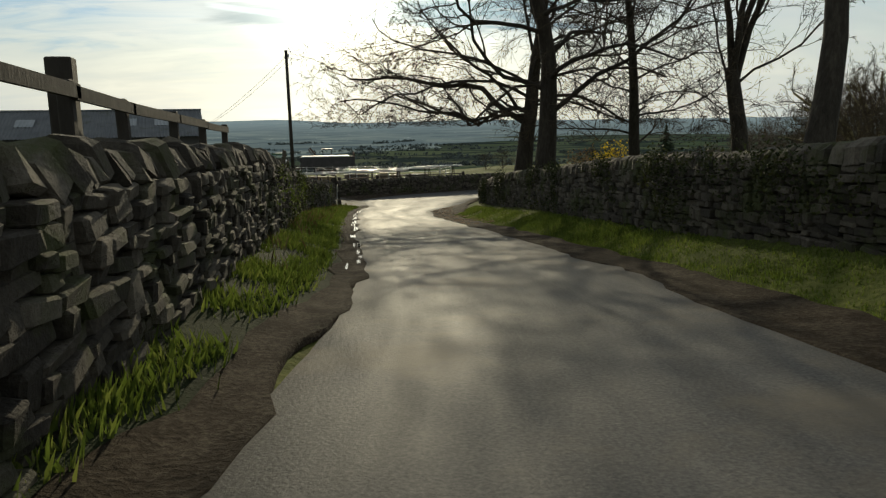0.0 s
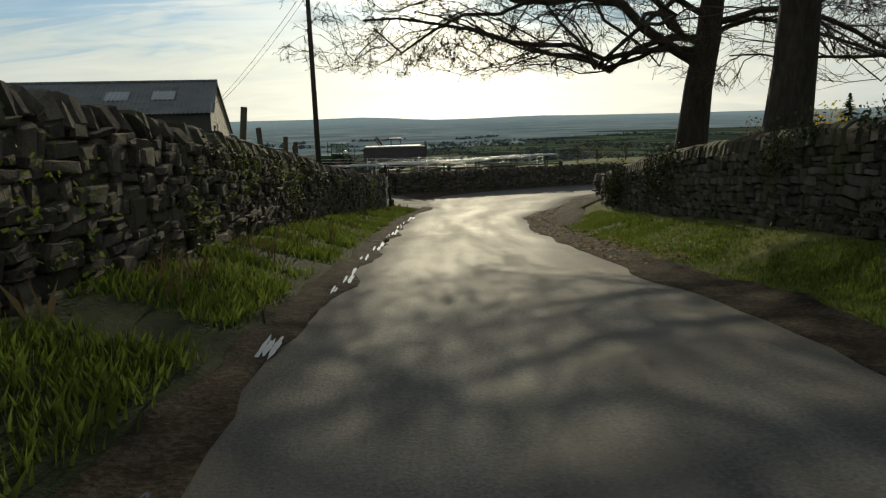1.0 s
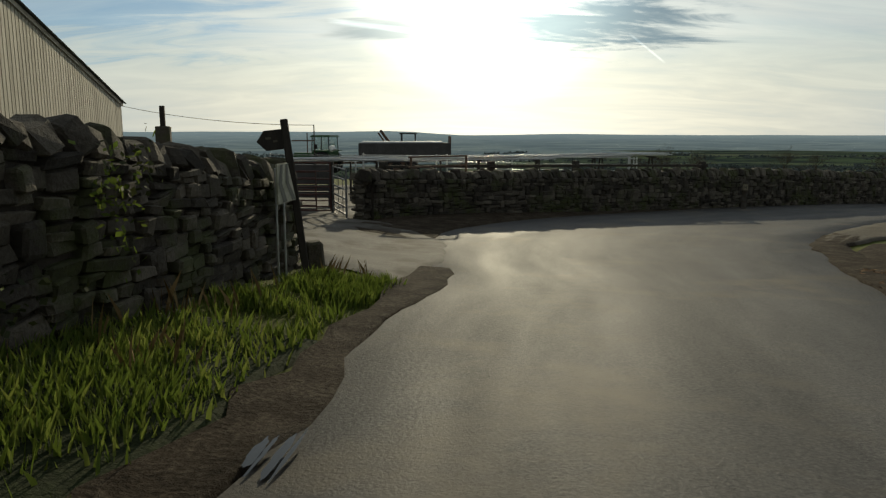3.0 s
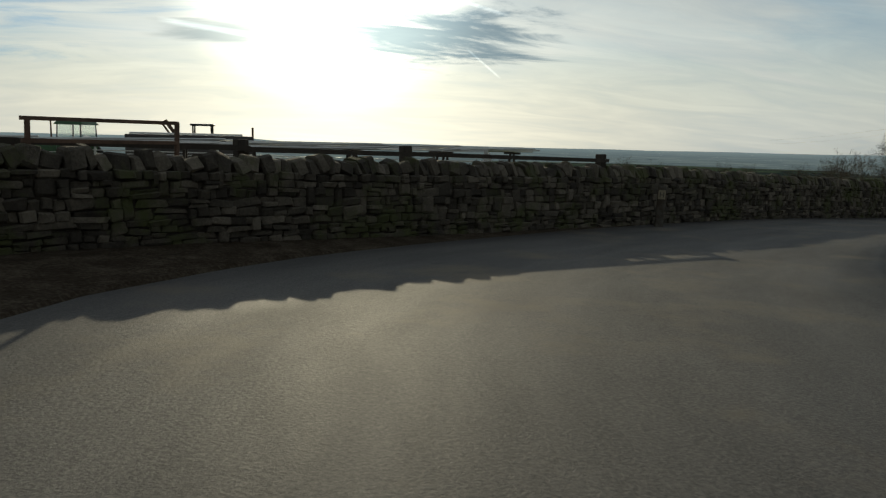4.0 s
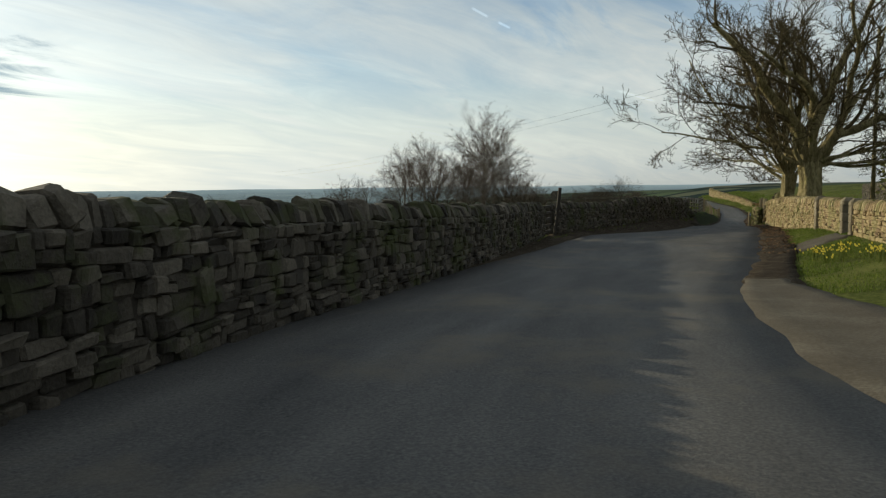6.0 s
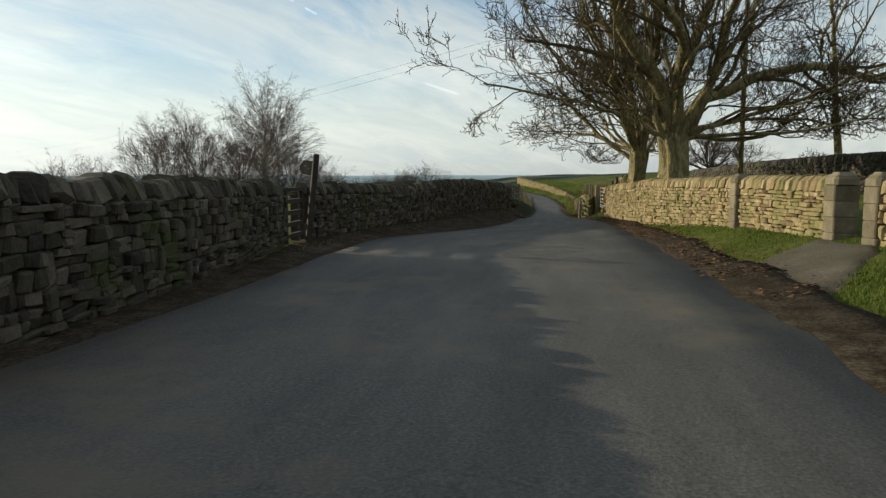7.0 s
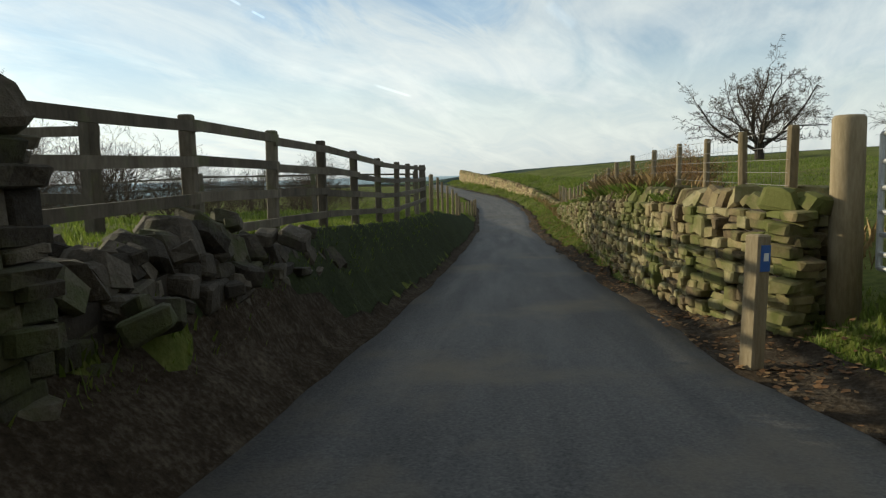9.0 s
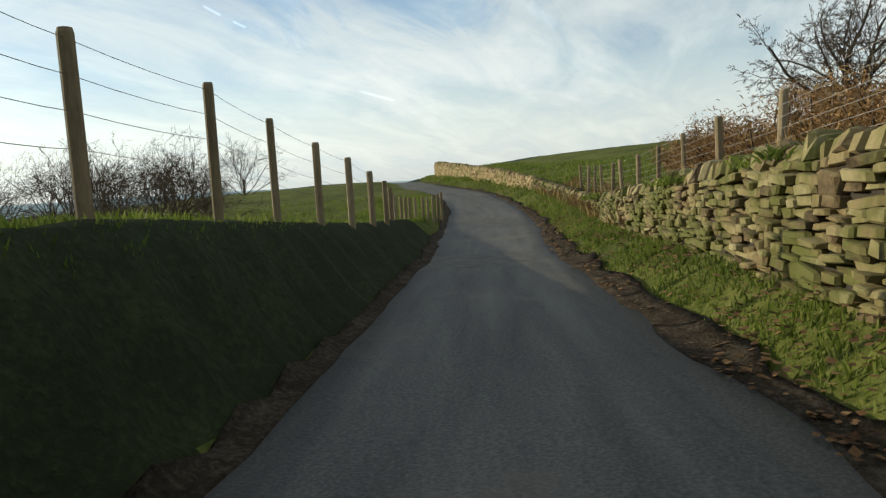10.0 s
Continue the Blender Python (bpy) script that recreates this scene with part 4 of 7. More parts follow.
# ---------------------------------------------------------------- trees
def grow(seed, height, radius, stem=0.6, clear=0.3, spread=0.8, limbs=9, levels=4, droop=0.0, lift=0.25, forks=(5, 6, 5, 4, 3), lean=(0, 0), gnarl=0.15, reach=0.58, least=0.006, tilt=(0.2, 1.4), limb=0.5, limb_r=0.36, thin=0.52, floor=None, extra=(), turns=(7, 7, 5, 3, 2, 2), flare=(1.3, 1.08)):
    """Branches of a bare tree: a list of (points, radii, level). tilt: rise of the lowest and the highest limbs."""
    rnd = random.Random(seed)
    out = []
    floor = height * 0.14 if floor is None else floor

    def wander(start, way, length, r0, r1, level, steps, bend=1.0):
        pts, p, d = [start.copy()], start.copy(), way.normalized()
        for k in range(steps):
            jolt = Vector((rnd.gauss(0, 1), rnd.gauss(0, 1), rnd.gauss(0, 1))) * gnarl * (1 + 0.35 * level) * bend
            pull = Vector((0, 0, lift if level < levels - 1 else -droop))
            d = (d + jolt + pull * 0.35).normalized()
            if level and p.z + d.z * length / steps < floor:
                d = Vector((d.x, d.y, abs(d.z) * 0.5 + 0.25)).normalized()
            p = p + d * length / steps
            pts.append(p.copy())
        out.append((pts, np.linspace(r0, r1, steps + 1), level))
        return pts

    def branch(start, way, length, r0, level):
        steps = turns[level]
        pts = wander(start, way, length, r0, max(r0 * 0.3, least), level, steps)
        if level >= levels:
            return
        n = forks[min(level, len(forks) - 1)]
        for k in range(n):
            at = 0.2 + 0.8 * (k + rnd.random()) / n
            i = min(int(at * steps), steps - 1)
            base = pts[i].lerp(pts[i + 1], at * steps - i)
            along = (pts[i + 1] - pts[i]).normalized()
            side = along.cross(Vector((rnd.gauss(0, 1), rnd.gauss(0, 1), rnd.gauss(0, 1)))).normalized()
            turn = spread * (0.55 + 0.5 * rnd.random())
            d = along * math.cos(turn) + side * math.sin(turn)
            branch(base, d, length * reach * (0.7 + 0.5 * rnd.random()) * (1.2 - 0.5 * at), max(r0 * (thin - 0.25 * at), least), level + 1)

    top = Vector((lean[0], lean[1], 1)).normalized()
    trunk = wander(Vector((0, 0, -0.3)), top, height * stem, radius, radius * (0.3 if stem > 0.4 else 0.72), 0, 9, 0.35)
    for k, more in enumerate(flare):
        out[-1][1][k] *= more
    for k in range(limbs):
        at = clear + (1 - clear) * (k + 0.6 * rnd.random()) / limbs
        i = min(int(at * 9), 8)
        base = trunk[i].lerp(trunk[i + 1], at * 9 - i)
        a = k * 2.399 + rnd.uniform(-0.5, 0.5)
        rise = tilt[0] + (tilt[1] - tilt[0]) * (k / max(limbs - 1, 1)) + rnd.uniform(-0.15, 0.25)
        d = Vector((math.cos(a), math.sin(a), rise))
        branch(base, d, height * limb * (1.15 - 0.35 * at) * rnd.uniform(0.85, 1.12), radius * limb_r * (1.25 - 0.6 * at), 1)
    for at, a, rise, length, *stout in extra:
        i = min(int(at * 9), 8)
        base = trunk[i].lerp(trunk[i + 1], at * 9 - i)
        branch(base, Vector((math.cos(radians(a)), math.sin(radians(a)), rise)), length, radius * (stout[0] if stout else limb_r * 0.7), 1)
    return out


def tree(name, x, y, z, seed, bark, twig, label, category="tree", group="", buds=0, bud_mat=None, turn=0.0, sides=(12, 7, 5, 3, 3, 3), flute=0.0, **shape):
    t = thing(name, pose(x, y, z, 0, 0, turn), label, category, group)
    wood, crown, bud = Shape(), Shape(), Shape()
    rnd = random.Random(seed + 1)
    shape["extra"] = [(at, a - turn, *rest) for at, a, *rest in shape.get("extra", ())]
    for pts, radii, level in grow(seed, **shape):
        pts = [tuple(p) for p in pts]
        if level == 0:
            wood.tube(pts, radii, 40 if flute else sides[0], cap=False, flute=flute)
        else:
            (wood if level < 2 else crown).tube(pts, radii, sides[level], cap=False)
        if buds and level >= shape.get("levels", 4) and rnd.random() < buds:
            q, s = Vector(pts[-1]), 0.015
            bud.box((s, s, s * 2.4), Matrix.Translation(q) @ Euler((rnd.uniform(-0.6, 0.6), rnd.uniform(-0.6, 0.6), rnd.random())).to_matrix().to_4x4())
    part("trunk", wood, bark, t, smooth=True)
    part("crown", crown, twig, t)
    if buds:
        tagged(part("bud_mass", bud, bud_mat or IVY, t), kind="stuff")
    return t


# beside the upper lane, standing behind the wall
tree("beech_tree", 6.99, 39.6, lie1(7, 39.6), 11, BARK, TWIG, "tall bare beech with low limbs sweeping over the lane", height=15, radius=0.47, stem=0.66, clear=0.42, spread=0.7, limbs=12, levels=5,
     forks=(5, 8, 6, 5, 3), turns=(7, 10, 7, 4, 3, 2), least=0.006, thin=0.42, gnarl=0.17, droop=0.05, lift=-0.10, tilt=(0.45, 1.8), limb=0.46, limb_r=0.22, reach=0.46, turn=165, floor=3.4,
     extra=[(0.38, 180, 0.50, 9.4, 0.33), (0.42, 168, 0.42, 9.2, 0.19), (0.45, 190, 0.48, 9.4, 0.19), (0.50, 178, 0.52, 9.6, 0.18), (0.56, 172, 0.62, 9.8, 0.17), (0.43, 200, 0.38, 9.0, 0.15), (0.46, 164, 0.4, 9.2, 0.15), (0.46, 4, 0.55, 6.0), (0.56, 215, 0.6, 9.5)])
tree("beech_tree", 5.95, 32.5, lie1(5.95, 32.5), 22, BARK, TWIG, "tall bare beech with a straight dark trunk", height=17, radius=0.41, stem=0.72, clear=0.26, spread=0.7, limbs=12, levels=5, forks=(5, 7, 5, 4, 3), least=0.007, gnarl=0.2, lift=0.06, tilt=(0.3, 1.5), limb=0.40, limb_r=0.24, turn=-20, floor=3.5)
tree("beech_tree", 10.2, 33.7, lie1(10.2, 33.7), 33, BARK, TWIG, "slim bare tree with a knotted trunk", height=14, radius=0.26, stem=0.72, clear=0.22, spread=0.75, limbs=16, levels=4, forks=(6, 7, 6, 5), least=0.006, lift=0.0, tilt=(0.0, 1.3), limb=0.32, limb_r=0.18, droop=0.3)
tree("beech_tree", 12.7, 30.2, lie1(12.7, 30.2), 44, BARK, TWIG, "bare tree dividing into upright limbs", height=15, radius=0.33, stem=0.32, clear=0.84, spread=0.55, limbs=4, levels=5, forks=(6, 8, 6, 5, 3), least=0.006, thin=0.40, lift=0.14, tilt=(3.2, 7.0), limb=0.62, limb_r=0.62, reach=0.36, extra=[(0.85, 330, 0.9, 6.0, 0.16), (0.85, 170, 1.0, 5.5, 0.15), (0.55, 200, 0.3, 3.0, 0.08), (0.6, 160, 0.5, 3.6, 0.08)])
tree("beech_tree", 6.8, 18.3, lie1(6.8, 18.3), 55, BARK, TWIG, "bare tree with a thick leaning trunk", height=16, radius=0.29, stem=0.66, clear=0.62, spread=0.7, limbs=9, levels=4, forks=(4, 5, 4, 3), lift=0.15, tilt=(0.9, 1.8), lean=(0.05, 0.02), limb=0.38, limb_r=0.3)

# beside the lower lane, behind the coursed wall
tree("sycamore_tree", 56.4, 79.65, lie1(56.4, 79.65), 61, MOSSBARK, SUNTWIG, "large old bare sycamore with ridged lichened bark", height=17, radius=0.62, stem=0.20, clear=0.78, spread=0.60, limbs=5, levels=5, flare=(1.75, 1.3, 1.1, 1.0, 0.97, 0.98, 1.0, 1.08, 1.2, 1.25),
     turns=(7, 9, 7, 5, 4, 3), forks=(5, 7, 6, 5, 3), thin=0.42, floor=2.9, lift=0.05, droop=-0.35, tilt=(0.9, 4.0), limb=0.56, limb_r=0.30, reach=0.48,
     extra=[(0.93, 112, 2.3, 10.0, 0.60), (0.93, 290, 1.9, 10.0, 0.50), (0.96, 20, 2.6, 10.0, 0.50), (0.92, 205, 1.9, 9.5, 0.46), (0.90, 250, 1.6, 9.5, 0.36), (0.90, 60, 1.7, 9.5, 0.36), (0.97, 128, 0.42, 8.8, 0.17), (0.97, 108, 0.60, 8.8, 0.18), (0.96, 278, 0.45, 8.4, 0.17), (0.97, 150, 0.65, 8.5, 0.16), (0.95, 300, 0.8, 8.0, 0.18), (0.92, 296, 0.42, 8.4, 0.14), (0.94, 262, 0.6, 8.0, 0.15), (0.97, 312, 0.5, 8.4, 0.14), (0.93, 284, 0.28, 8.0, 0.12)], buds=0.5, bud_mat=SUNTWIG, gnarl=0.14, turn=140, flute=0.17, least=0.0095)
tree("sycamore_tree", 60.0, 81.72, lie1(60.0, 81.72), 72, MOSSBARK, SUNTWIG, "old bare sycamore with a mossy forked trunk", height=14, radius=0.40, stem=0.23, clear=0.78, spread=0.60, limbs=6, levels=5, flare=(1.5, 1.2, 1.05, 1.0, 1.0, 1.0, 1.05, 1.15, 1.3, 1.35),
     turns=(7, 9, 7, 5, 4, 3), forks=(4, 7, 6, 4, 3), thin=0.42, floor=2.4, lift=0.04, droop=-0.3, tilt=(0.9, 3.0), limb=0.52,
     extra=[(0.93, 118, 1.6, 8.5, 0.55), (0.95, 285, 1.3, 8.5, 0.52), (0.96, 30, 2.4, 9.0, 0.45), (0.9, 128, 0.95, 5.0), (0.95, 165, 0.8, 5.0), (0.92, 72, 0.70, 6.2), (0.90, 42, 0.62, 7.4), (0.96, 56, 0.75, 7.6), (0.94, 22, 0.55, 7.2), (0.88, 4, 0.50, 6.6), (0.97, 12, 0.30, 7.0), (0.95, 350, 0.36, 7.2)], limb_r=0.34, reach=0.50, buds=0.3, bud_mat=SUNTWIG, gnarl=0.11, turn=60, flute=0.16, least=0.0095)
tree("ash_tree", 62.6, 73.6, lie1(62.6, 73.6), 83, MOSSBARK, TWIG, "slender lichened tree behind the wall", height=12, radius=0.19, stem=0.7, clear=0.45, spread=0.7, limbs=8, levels=4, forks=(4, 5, 4, 3), tilt=(0.2, 1.2), limb=0.36, limb_r=0.4)
tree("thorn_tree", 98.0, 79.6, lie1(98.0, 79.6), 92, BARK, TWIG, "low bare thorn tree in the field", height=5.6, radius=0.16, stem=0.3, clear=0.5, spread=0.8, limbs=9, levels=4, forks=(5, 6, 5, 4), tilt=(0.1, 2.0), limb=0.55)
tree("oak_tree", 128.9, 85.6, lie1(128.9, 85.6), 94, BARK, TWIG, "wide domed bare oak on the field slope", height=10.5, radius=0.42, stem=0.16, clear=0.5, spread=0.7, limbs=9, levels=5, forks=(5, 8, 6, 5, 3), tilt=(0.4, 2.2), lift=0.06, limb=0.66, limb_r=0.40, reach=0.44, gnarl=0.17, least=0.010, thin=0.40,
     extra=[(0.75 + 0.04 * k, 60 * k + 17 * (k % 3), 0.40 + 0.22 * (k % 3), 5.8, 0.24) for k in range(6)])
tree("thorn_tree", 132, 72.9, lie1(132, 72.9), 97, BARK, TWIG, "gnarled bare thorn tree on the field slope", height=4.2, radius=0.16, stem=0.3, clear=0.5, spread=0.8, limbs=9, levels=4, forks=(4, 5, 4, 3), tilt=(0.0, 1.4), limb=0.55, least=0.011)

# birch copse in the low field
birch = tree("birch_tree", 81.5, 120.3, lie1(81.5, 120.3), 101, BIRCHBARK, PALETWIG, "bare silver birch in a small copse", group="copse", height=13.3, radius=0.17, stem=0.62, clear=0.42, spread=0.55, limbs=24, levels=4, gnarl=0.07, forks=(5, 8, 7, 5), lift=0.0, droop=0.35, tilt=(0.45, 2.2), limb=0.40, limb_r=0.28, reach=0.48, least=0.004)
scrub = tree("scrub_tree", 72, 119.2, lie1(72, 119.2), 102, TWIG, PALETWIG, "bare scrub birch in a small copse", group="copse", height=8.6, radius=0.10, stem=0.42, clear=0.25, spread=0.52, limbs=16, levels=4, gnarl=0.08, forks=(5, 6, 6, 5), lift=0.08, droop=0.15, tilt=(0.5, 2.4), limb=0.50, limb_r=0.34, reach=0.48, least=0.004)
low = tree("scrub_bush", 58.6, 118, lie1(58.6, 118), 103, TWIG, TWIG, "bare rounded scrub bush", category="bush", group="copse", height=5.0, radius=0.07, stem=0.25, clear=0.1, spread=0.7, limbs=15, levels=4, forks=(4, 5, 4, 3), lift=0.08, tilt=(0.3, 3.0), limb=0.62, limb_r=0.42, reach=0.52, least=0.004)
rnd = random.Random(5)
for kind, x, y, s in [(scrub, 66, 118.6, 0.8), (scrub, 76.5, 119.0, 1.0), (scrub, 86.5, 121, 0.95), (scrub, 90.5, 122, 0.75), (birch, 75.0, 123.5, 0.72), (birch, 88.0, 125.5, 0.66), (low, 63, 117, 0.8), (low, 69, 117.6, 0.9),
                      (scrub, 69.5, 120.5, 0.85), (scrub, 73.5, 121, 0.95), (scrub, 79, 121.5, 0.9), (scrub, 83.5, 118.6, 0.8), (scrub, 84.5, 122.5, 1.0), (scrub, 88.5, 119.4, 0.8), (scrub, 92.5, 120.4, 0.62), (scrub, 62, 119, 0.55), (scrub, 71, 117, 0.6), (scrub, 77.5, 117.2, 0.6),
                      (scrub, 95.5, 123, 0.6), (scrub, 81, 124, 0.9), (birch, 79.5, 118.6, 0.7), (birch, 84.2, 120.9, 0.85), (birch, 70.2, 122, 0.6), (low, 74, 116.4, 0.8), (low, 81, 115.6, 0.8), (low, 87, 116.4, 0.8), (low, 93, 118.6, 0.8),
                      (low, 94.5, 121, 1.0), (low, 98.5, 121.5, 0.8), (low, 103, 122.8, 0.9), (low, 108, 123.6, 0.95), (low, 112, 124.5, 0.8), (low, 118, 125.6, 0.9), (low, 127, 126.2, 1.15), (low, 79, 117, 0.8), (low, 84, 118.2, 0.75), (low, 89, 118.5, 0.8),
                      (low, 101, 112, 0.75), (low, 104.5, 113, 1.0), (low, 97, 113.5, 0.7), (low, 92, 111, 0.7), (low, 86.5, 108.5, 0.65), (low, 82, 107, 0.62), (low, 78.5, 106, 0.6), (low, 110, 116, 0.7),
                      (low, 77.5, 102.5, 0.72), (low, 80.5, 104.5, 0.7), (low, 84.5, 106, 0.75), (low, 88.5, 105, 0.6), (low, 94.6, 107.4, 0.66), (low, 97, 108.6, 0.72), (low, 52, 128, 0.8), (low, 55.5, 129, 0.7), (low, 64, 131, 0.75), (low, 67.5, 130, 0.95), (low, 71, 132, 0.8), (low, 99.5, 117.5, 0.85), (low, 106, 119, 0.8), (low, 100.6, 110.2, 0.72), (low, 103.4, 111.6, 0.8), (low, 91.5, 108.2, 0.6), (low, 98.5, 106.6, 0.5)]:
    m = pose(x, y, lie1(x, y), 0, 0, rnd.uniform(0, 360)) @ Matrix.Diagonal((s, s, s, 1))
    c = copy_thing(kind, m)
    c.matrix_basis = m
# thorn scrub further off beyond the yard and along the skyline
for x, y, s in [(30, 150, 1.0), (34, 152, 1.2), (39, 151, 1.0), (56, 160, 1.1), (60, 158, 0.9)]:
    m = pose(x, y, lie1(x, y), 0, 0, rnd.uniform(0, 360)) @ Matrix.Diagonal((s, s, s, 1))
    copy_thing(low, m).matrix_basis = m
# shrubs along the right of the upper lane
for x, y, s in [(14.5, 24.5, 0.95), (16, 27, 1.1), (13.6, 21.5, 0.9), (17.5, 30.5, 1.0), (11.2, 37.5, 0.42), (12.6, 39.5, 0.4), (11.5, 52.6, 0.55), (13.4, 52.0, 0.6), (15.5, 51.2, 0.6)]:
    m = pose(x, y, lie1(x, y), 0, 0, rnd.uniform(0, 360)) @ Matrix.Diagonal((s, s, s, 1))
    copy_thing(low, m).matrix_basis = m


def leaf_clump(name, x, y, z, size, count, mat, label, category, seed, flat=0.7, leaf=0.05):
    """A bush of many small leaves on bare stems, uneven in outline."""
    rnd = random.Random(seed)
    t = thing(name, pose(x, y, z), label, category)
    stems, leaves = Shape(), Shape()
    for k in range(26):
        a, r = rnd.uniform(0, 6.283), rnd.uniform(0.2, 1)
        tip = Vector((math.cos(a) * r * size[0], math.sin(a) * r * size[1], size[2] * rnd.uniform(0.5, 1.0) * (1.1 - 0.5 * r)))
        mid = tip * 0.5 + Vector((rnd.gauss(0, 0.1), rnd.gauss(0, 0.1), 0.1))
        stems.tube([(0, 0, -0.1), mid, tip], (0.03, 0.018, 0.006), 4, cap=False)
        for j in range(count // 26):
            u = rnd.uniform(0.35, 1.05)
            p = tip * u + Vector((rnd.gauss(0, 0.16), rnd.gauss(0, 0.16), rnd.gauss(0, 0.12))) * max(size) * 0.55
            if p.z < 0.02:
                continue
            q = Euler((rnd.uniform(-1, 1), rnd.uniform(-1, 1), rnd.uniform(0, 6.3))).to_matrix()
            s = leaf * rnd.uniform(0.6, 1.5)
            leaves.add([p + q @ Vector(v) for v in ((-s, 0, 0), (0, -s * flat, 0.2 * s), (s, 0, 0), (0, s * flat, 0.2 * s))], [(0, 1, 2, 3)])
    part("stems", stems, TWIG, t)
    part("leaves", leaves, mat, t)
    return t


leaf_clump("gorse_bush", 14.2, 45.6, min(lie1(14.2, 45.6), 3.6), (1.7, 1.3, 5.3 - min(lie1(14.2, 45.6), 3.6)), 3600, GORSE, "gorse bush in yellow bloom behind the wall", "bush", 1)
leaf_clump("dead_bracken", 11.9, 44.6, min(lie1(11.9, 44.6), 3.5), (1.9, 1.2, 4.9 - min(lie1(11.9, 44.6), 3.5)), 2600, BRACKEN, "brown dead bracken behind the wall", "bush", 2)
leaf_clump("evergreen_bush", 38.3, 72.1, lie1(38.3, 72.1), (1.3, 1.2, 3.3), 5200, IVY, "olive-green evergreen bush hanging over the wall", "bush", 3, leaf=0.06)
leaf_clump("evergreen_bush", 36.4, 69.8, lie1(36.4, 69.8), (1.4, 1.4, 3.6), 5200, IVY, "tall olive-green evergreen behind the wall", "bush", 4, leaf=0.06)
leaf_clump("evergreen_bush", 36.2, 71.5, lie1(36.2, 71.5), (1.0, 1.0, 2.9), 5200, IVY, "ragged olive-green evergreen leaning over the wall", "bush", 5, leaf=0.05)
for k, (x, y, h) in enumerate([(87.5, 89.4, 1.5), (89.5, 90.0, 1.8), (91.5, 90.6, 1.9), (93.5, 91.2, 1.9), (95.5, 91.8, 1.9), (97.5, 92.3, 1.8), (100, 92.8, 1.7), (103, 93.6, 1.4), (86.0, 88.2, 1.2), (91, 88.4, 1.9), (95, 89.4, 2.0), (99, 90.4, 1.9)]):
    leaf_clump("bracken_bank", x, y, lie1(x, y) - 0.05, (1.6, 1.2, h * 0.95), 7000, BRACKEN, "tangle of dead rust-brown bracken behind the wire", "bracken", 20 + k, flat=0.22, leaf=0.045)


def conifer(x, y, z, height, radius):
    t = thing("conifer", pose(x, y, z), "small dark conifer on the field slope", "tree")
    rnd = random.Random(8)
    trunk, needles = Shape().tube([(0, 0, -0.2), (0, 0, height)], (0.12, 0.02), 6), Shape()
    for k in range(420):
        u = rnd.random() ** 0.8
        a, r = rnd.uniform(0, 6.283), radius * (1 - u) * rnd.uniform(0.7, 1.1) + 0.05
        p0 = Vector((0, 0, height * (0.06 + 0.94 * u)))
        p1 = p0 + Vector((math.cos(a) * r, math.sin(a) * r, -0.15 * r))
        s = p1 - p0
        w = Vector((-math.sin(a), math.cos(a), 0)) * (0.10 + 0.16 * (1 - u))
        for lift in (0, 0.05):
            needles.add([p0 + Vector((0, 0, lift)), p0 + s * 0.6 + w, p1, p0 + s * 0.6 - w], [(0, 1, 2, 3)])
    part("trunk", trunk, BARK, t)
    part("foliage", needles, FIR, t)


conifer(25.7, 62.8, lie1(25.7, 62.8), 5.7 - lie1(25.7, 62.8), 3.0)


# ---------------------------------------------------------------- water in the gutters
def puddle(x, y, length, width, turn, seed, z):
    rnd = random.Random(seed)
    n = 40
    pts = [(0, 0, 0)]
    for k in range(n):
        a = 2 * math.pi * k / n
        r = 1 + 0.4 * noise.noise((math.cos(a) * 2.0, math.sin(a) * 2.0, seed * 3.1)) + rnd.uniform(-0.06, 0.06)
        pts.append((math.cos(a) * length / 2 * r, math.sin(a) * width / 2 * r, 0))
    s = Shape().add([tuple(pose(x, y, z, 0, 0, turn) @ Vector(p)) for p in pts], [(0, 1 + k, 1 + (k + 1) % n) for k in range(n)])
    return tagged(part("puddle", s, WATER), "shallow puddle shining in the gutter of the lane", "puddle", "gutter puddles")


drips = random.Random(41)
wet = []
for a in (17.6, 21.4, 23.5, 27.8, 30.2, 33.9, 38.0, 40.8, 43.1, 47.6):
    wet += [(a + drips.gauss(0, 0.7), drips.gauss(1.14, 0.06), drips.uniform(0.15, 0.75), drips.uniform(0.02, 0.07)) for _ in range(drips.randint(3, 5))]
for k, (a, off, ln, wd) in enumerate(wet):
    i = int(np.searchsorted(ALONG, a))
    q = LANE[i, :2] + LEFTWARD[i] * off
    puddle(q[0], q[1], ln, wd, math.degrees(math.atan2(TANGENT[i, 1], TANGENT[i, 0])), k, LANE[i, 2] + 0.035 + (0.06 if off < 0 else 0))


# ---------------------------------------------------------------- fences
def post_mesh(kind, h, w):
    s = Shape()
    if kind == "round":
        s.tube([(0, 0, -0.2), (0, 0, h - 0.03), (0, 0, h)], (w / 2, w / 2 * 0.96, w / 2 * 0.8), 9)
    else:
        s.box((w, w, h + 0.2), pose(0, 0, -0.2), bevel=0.012)
    return s


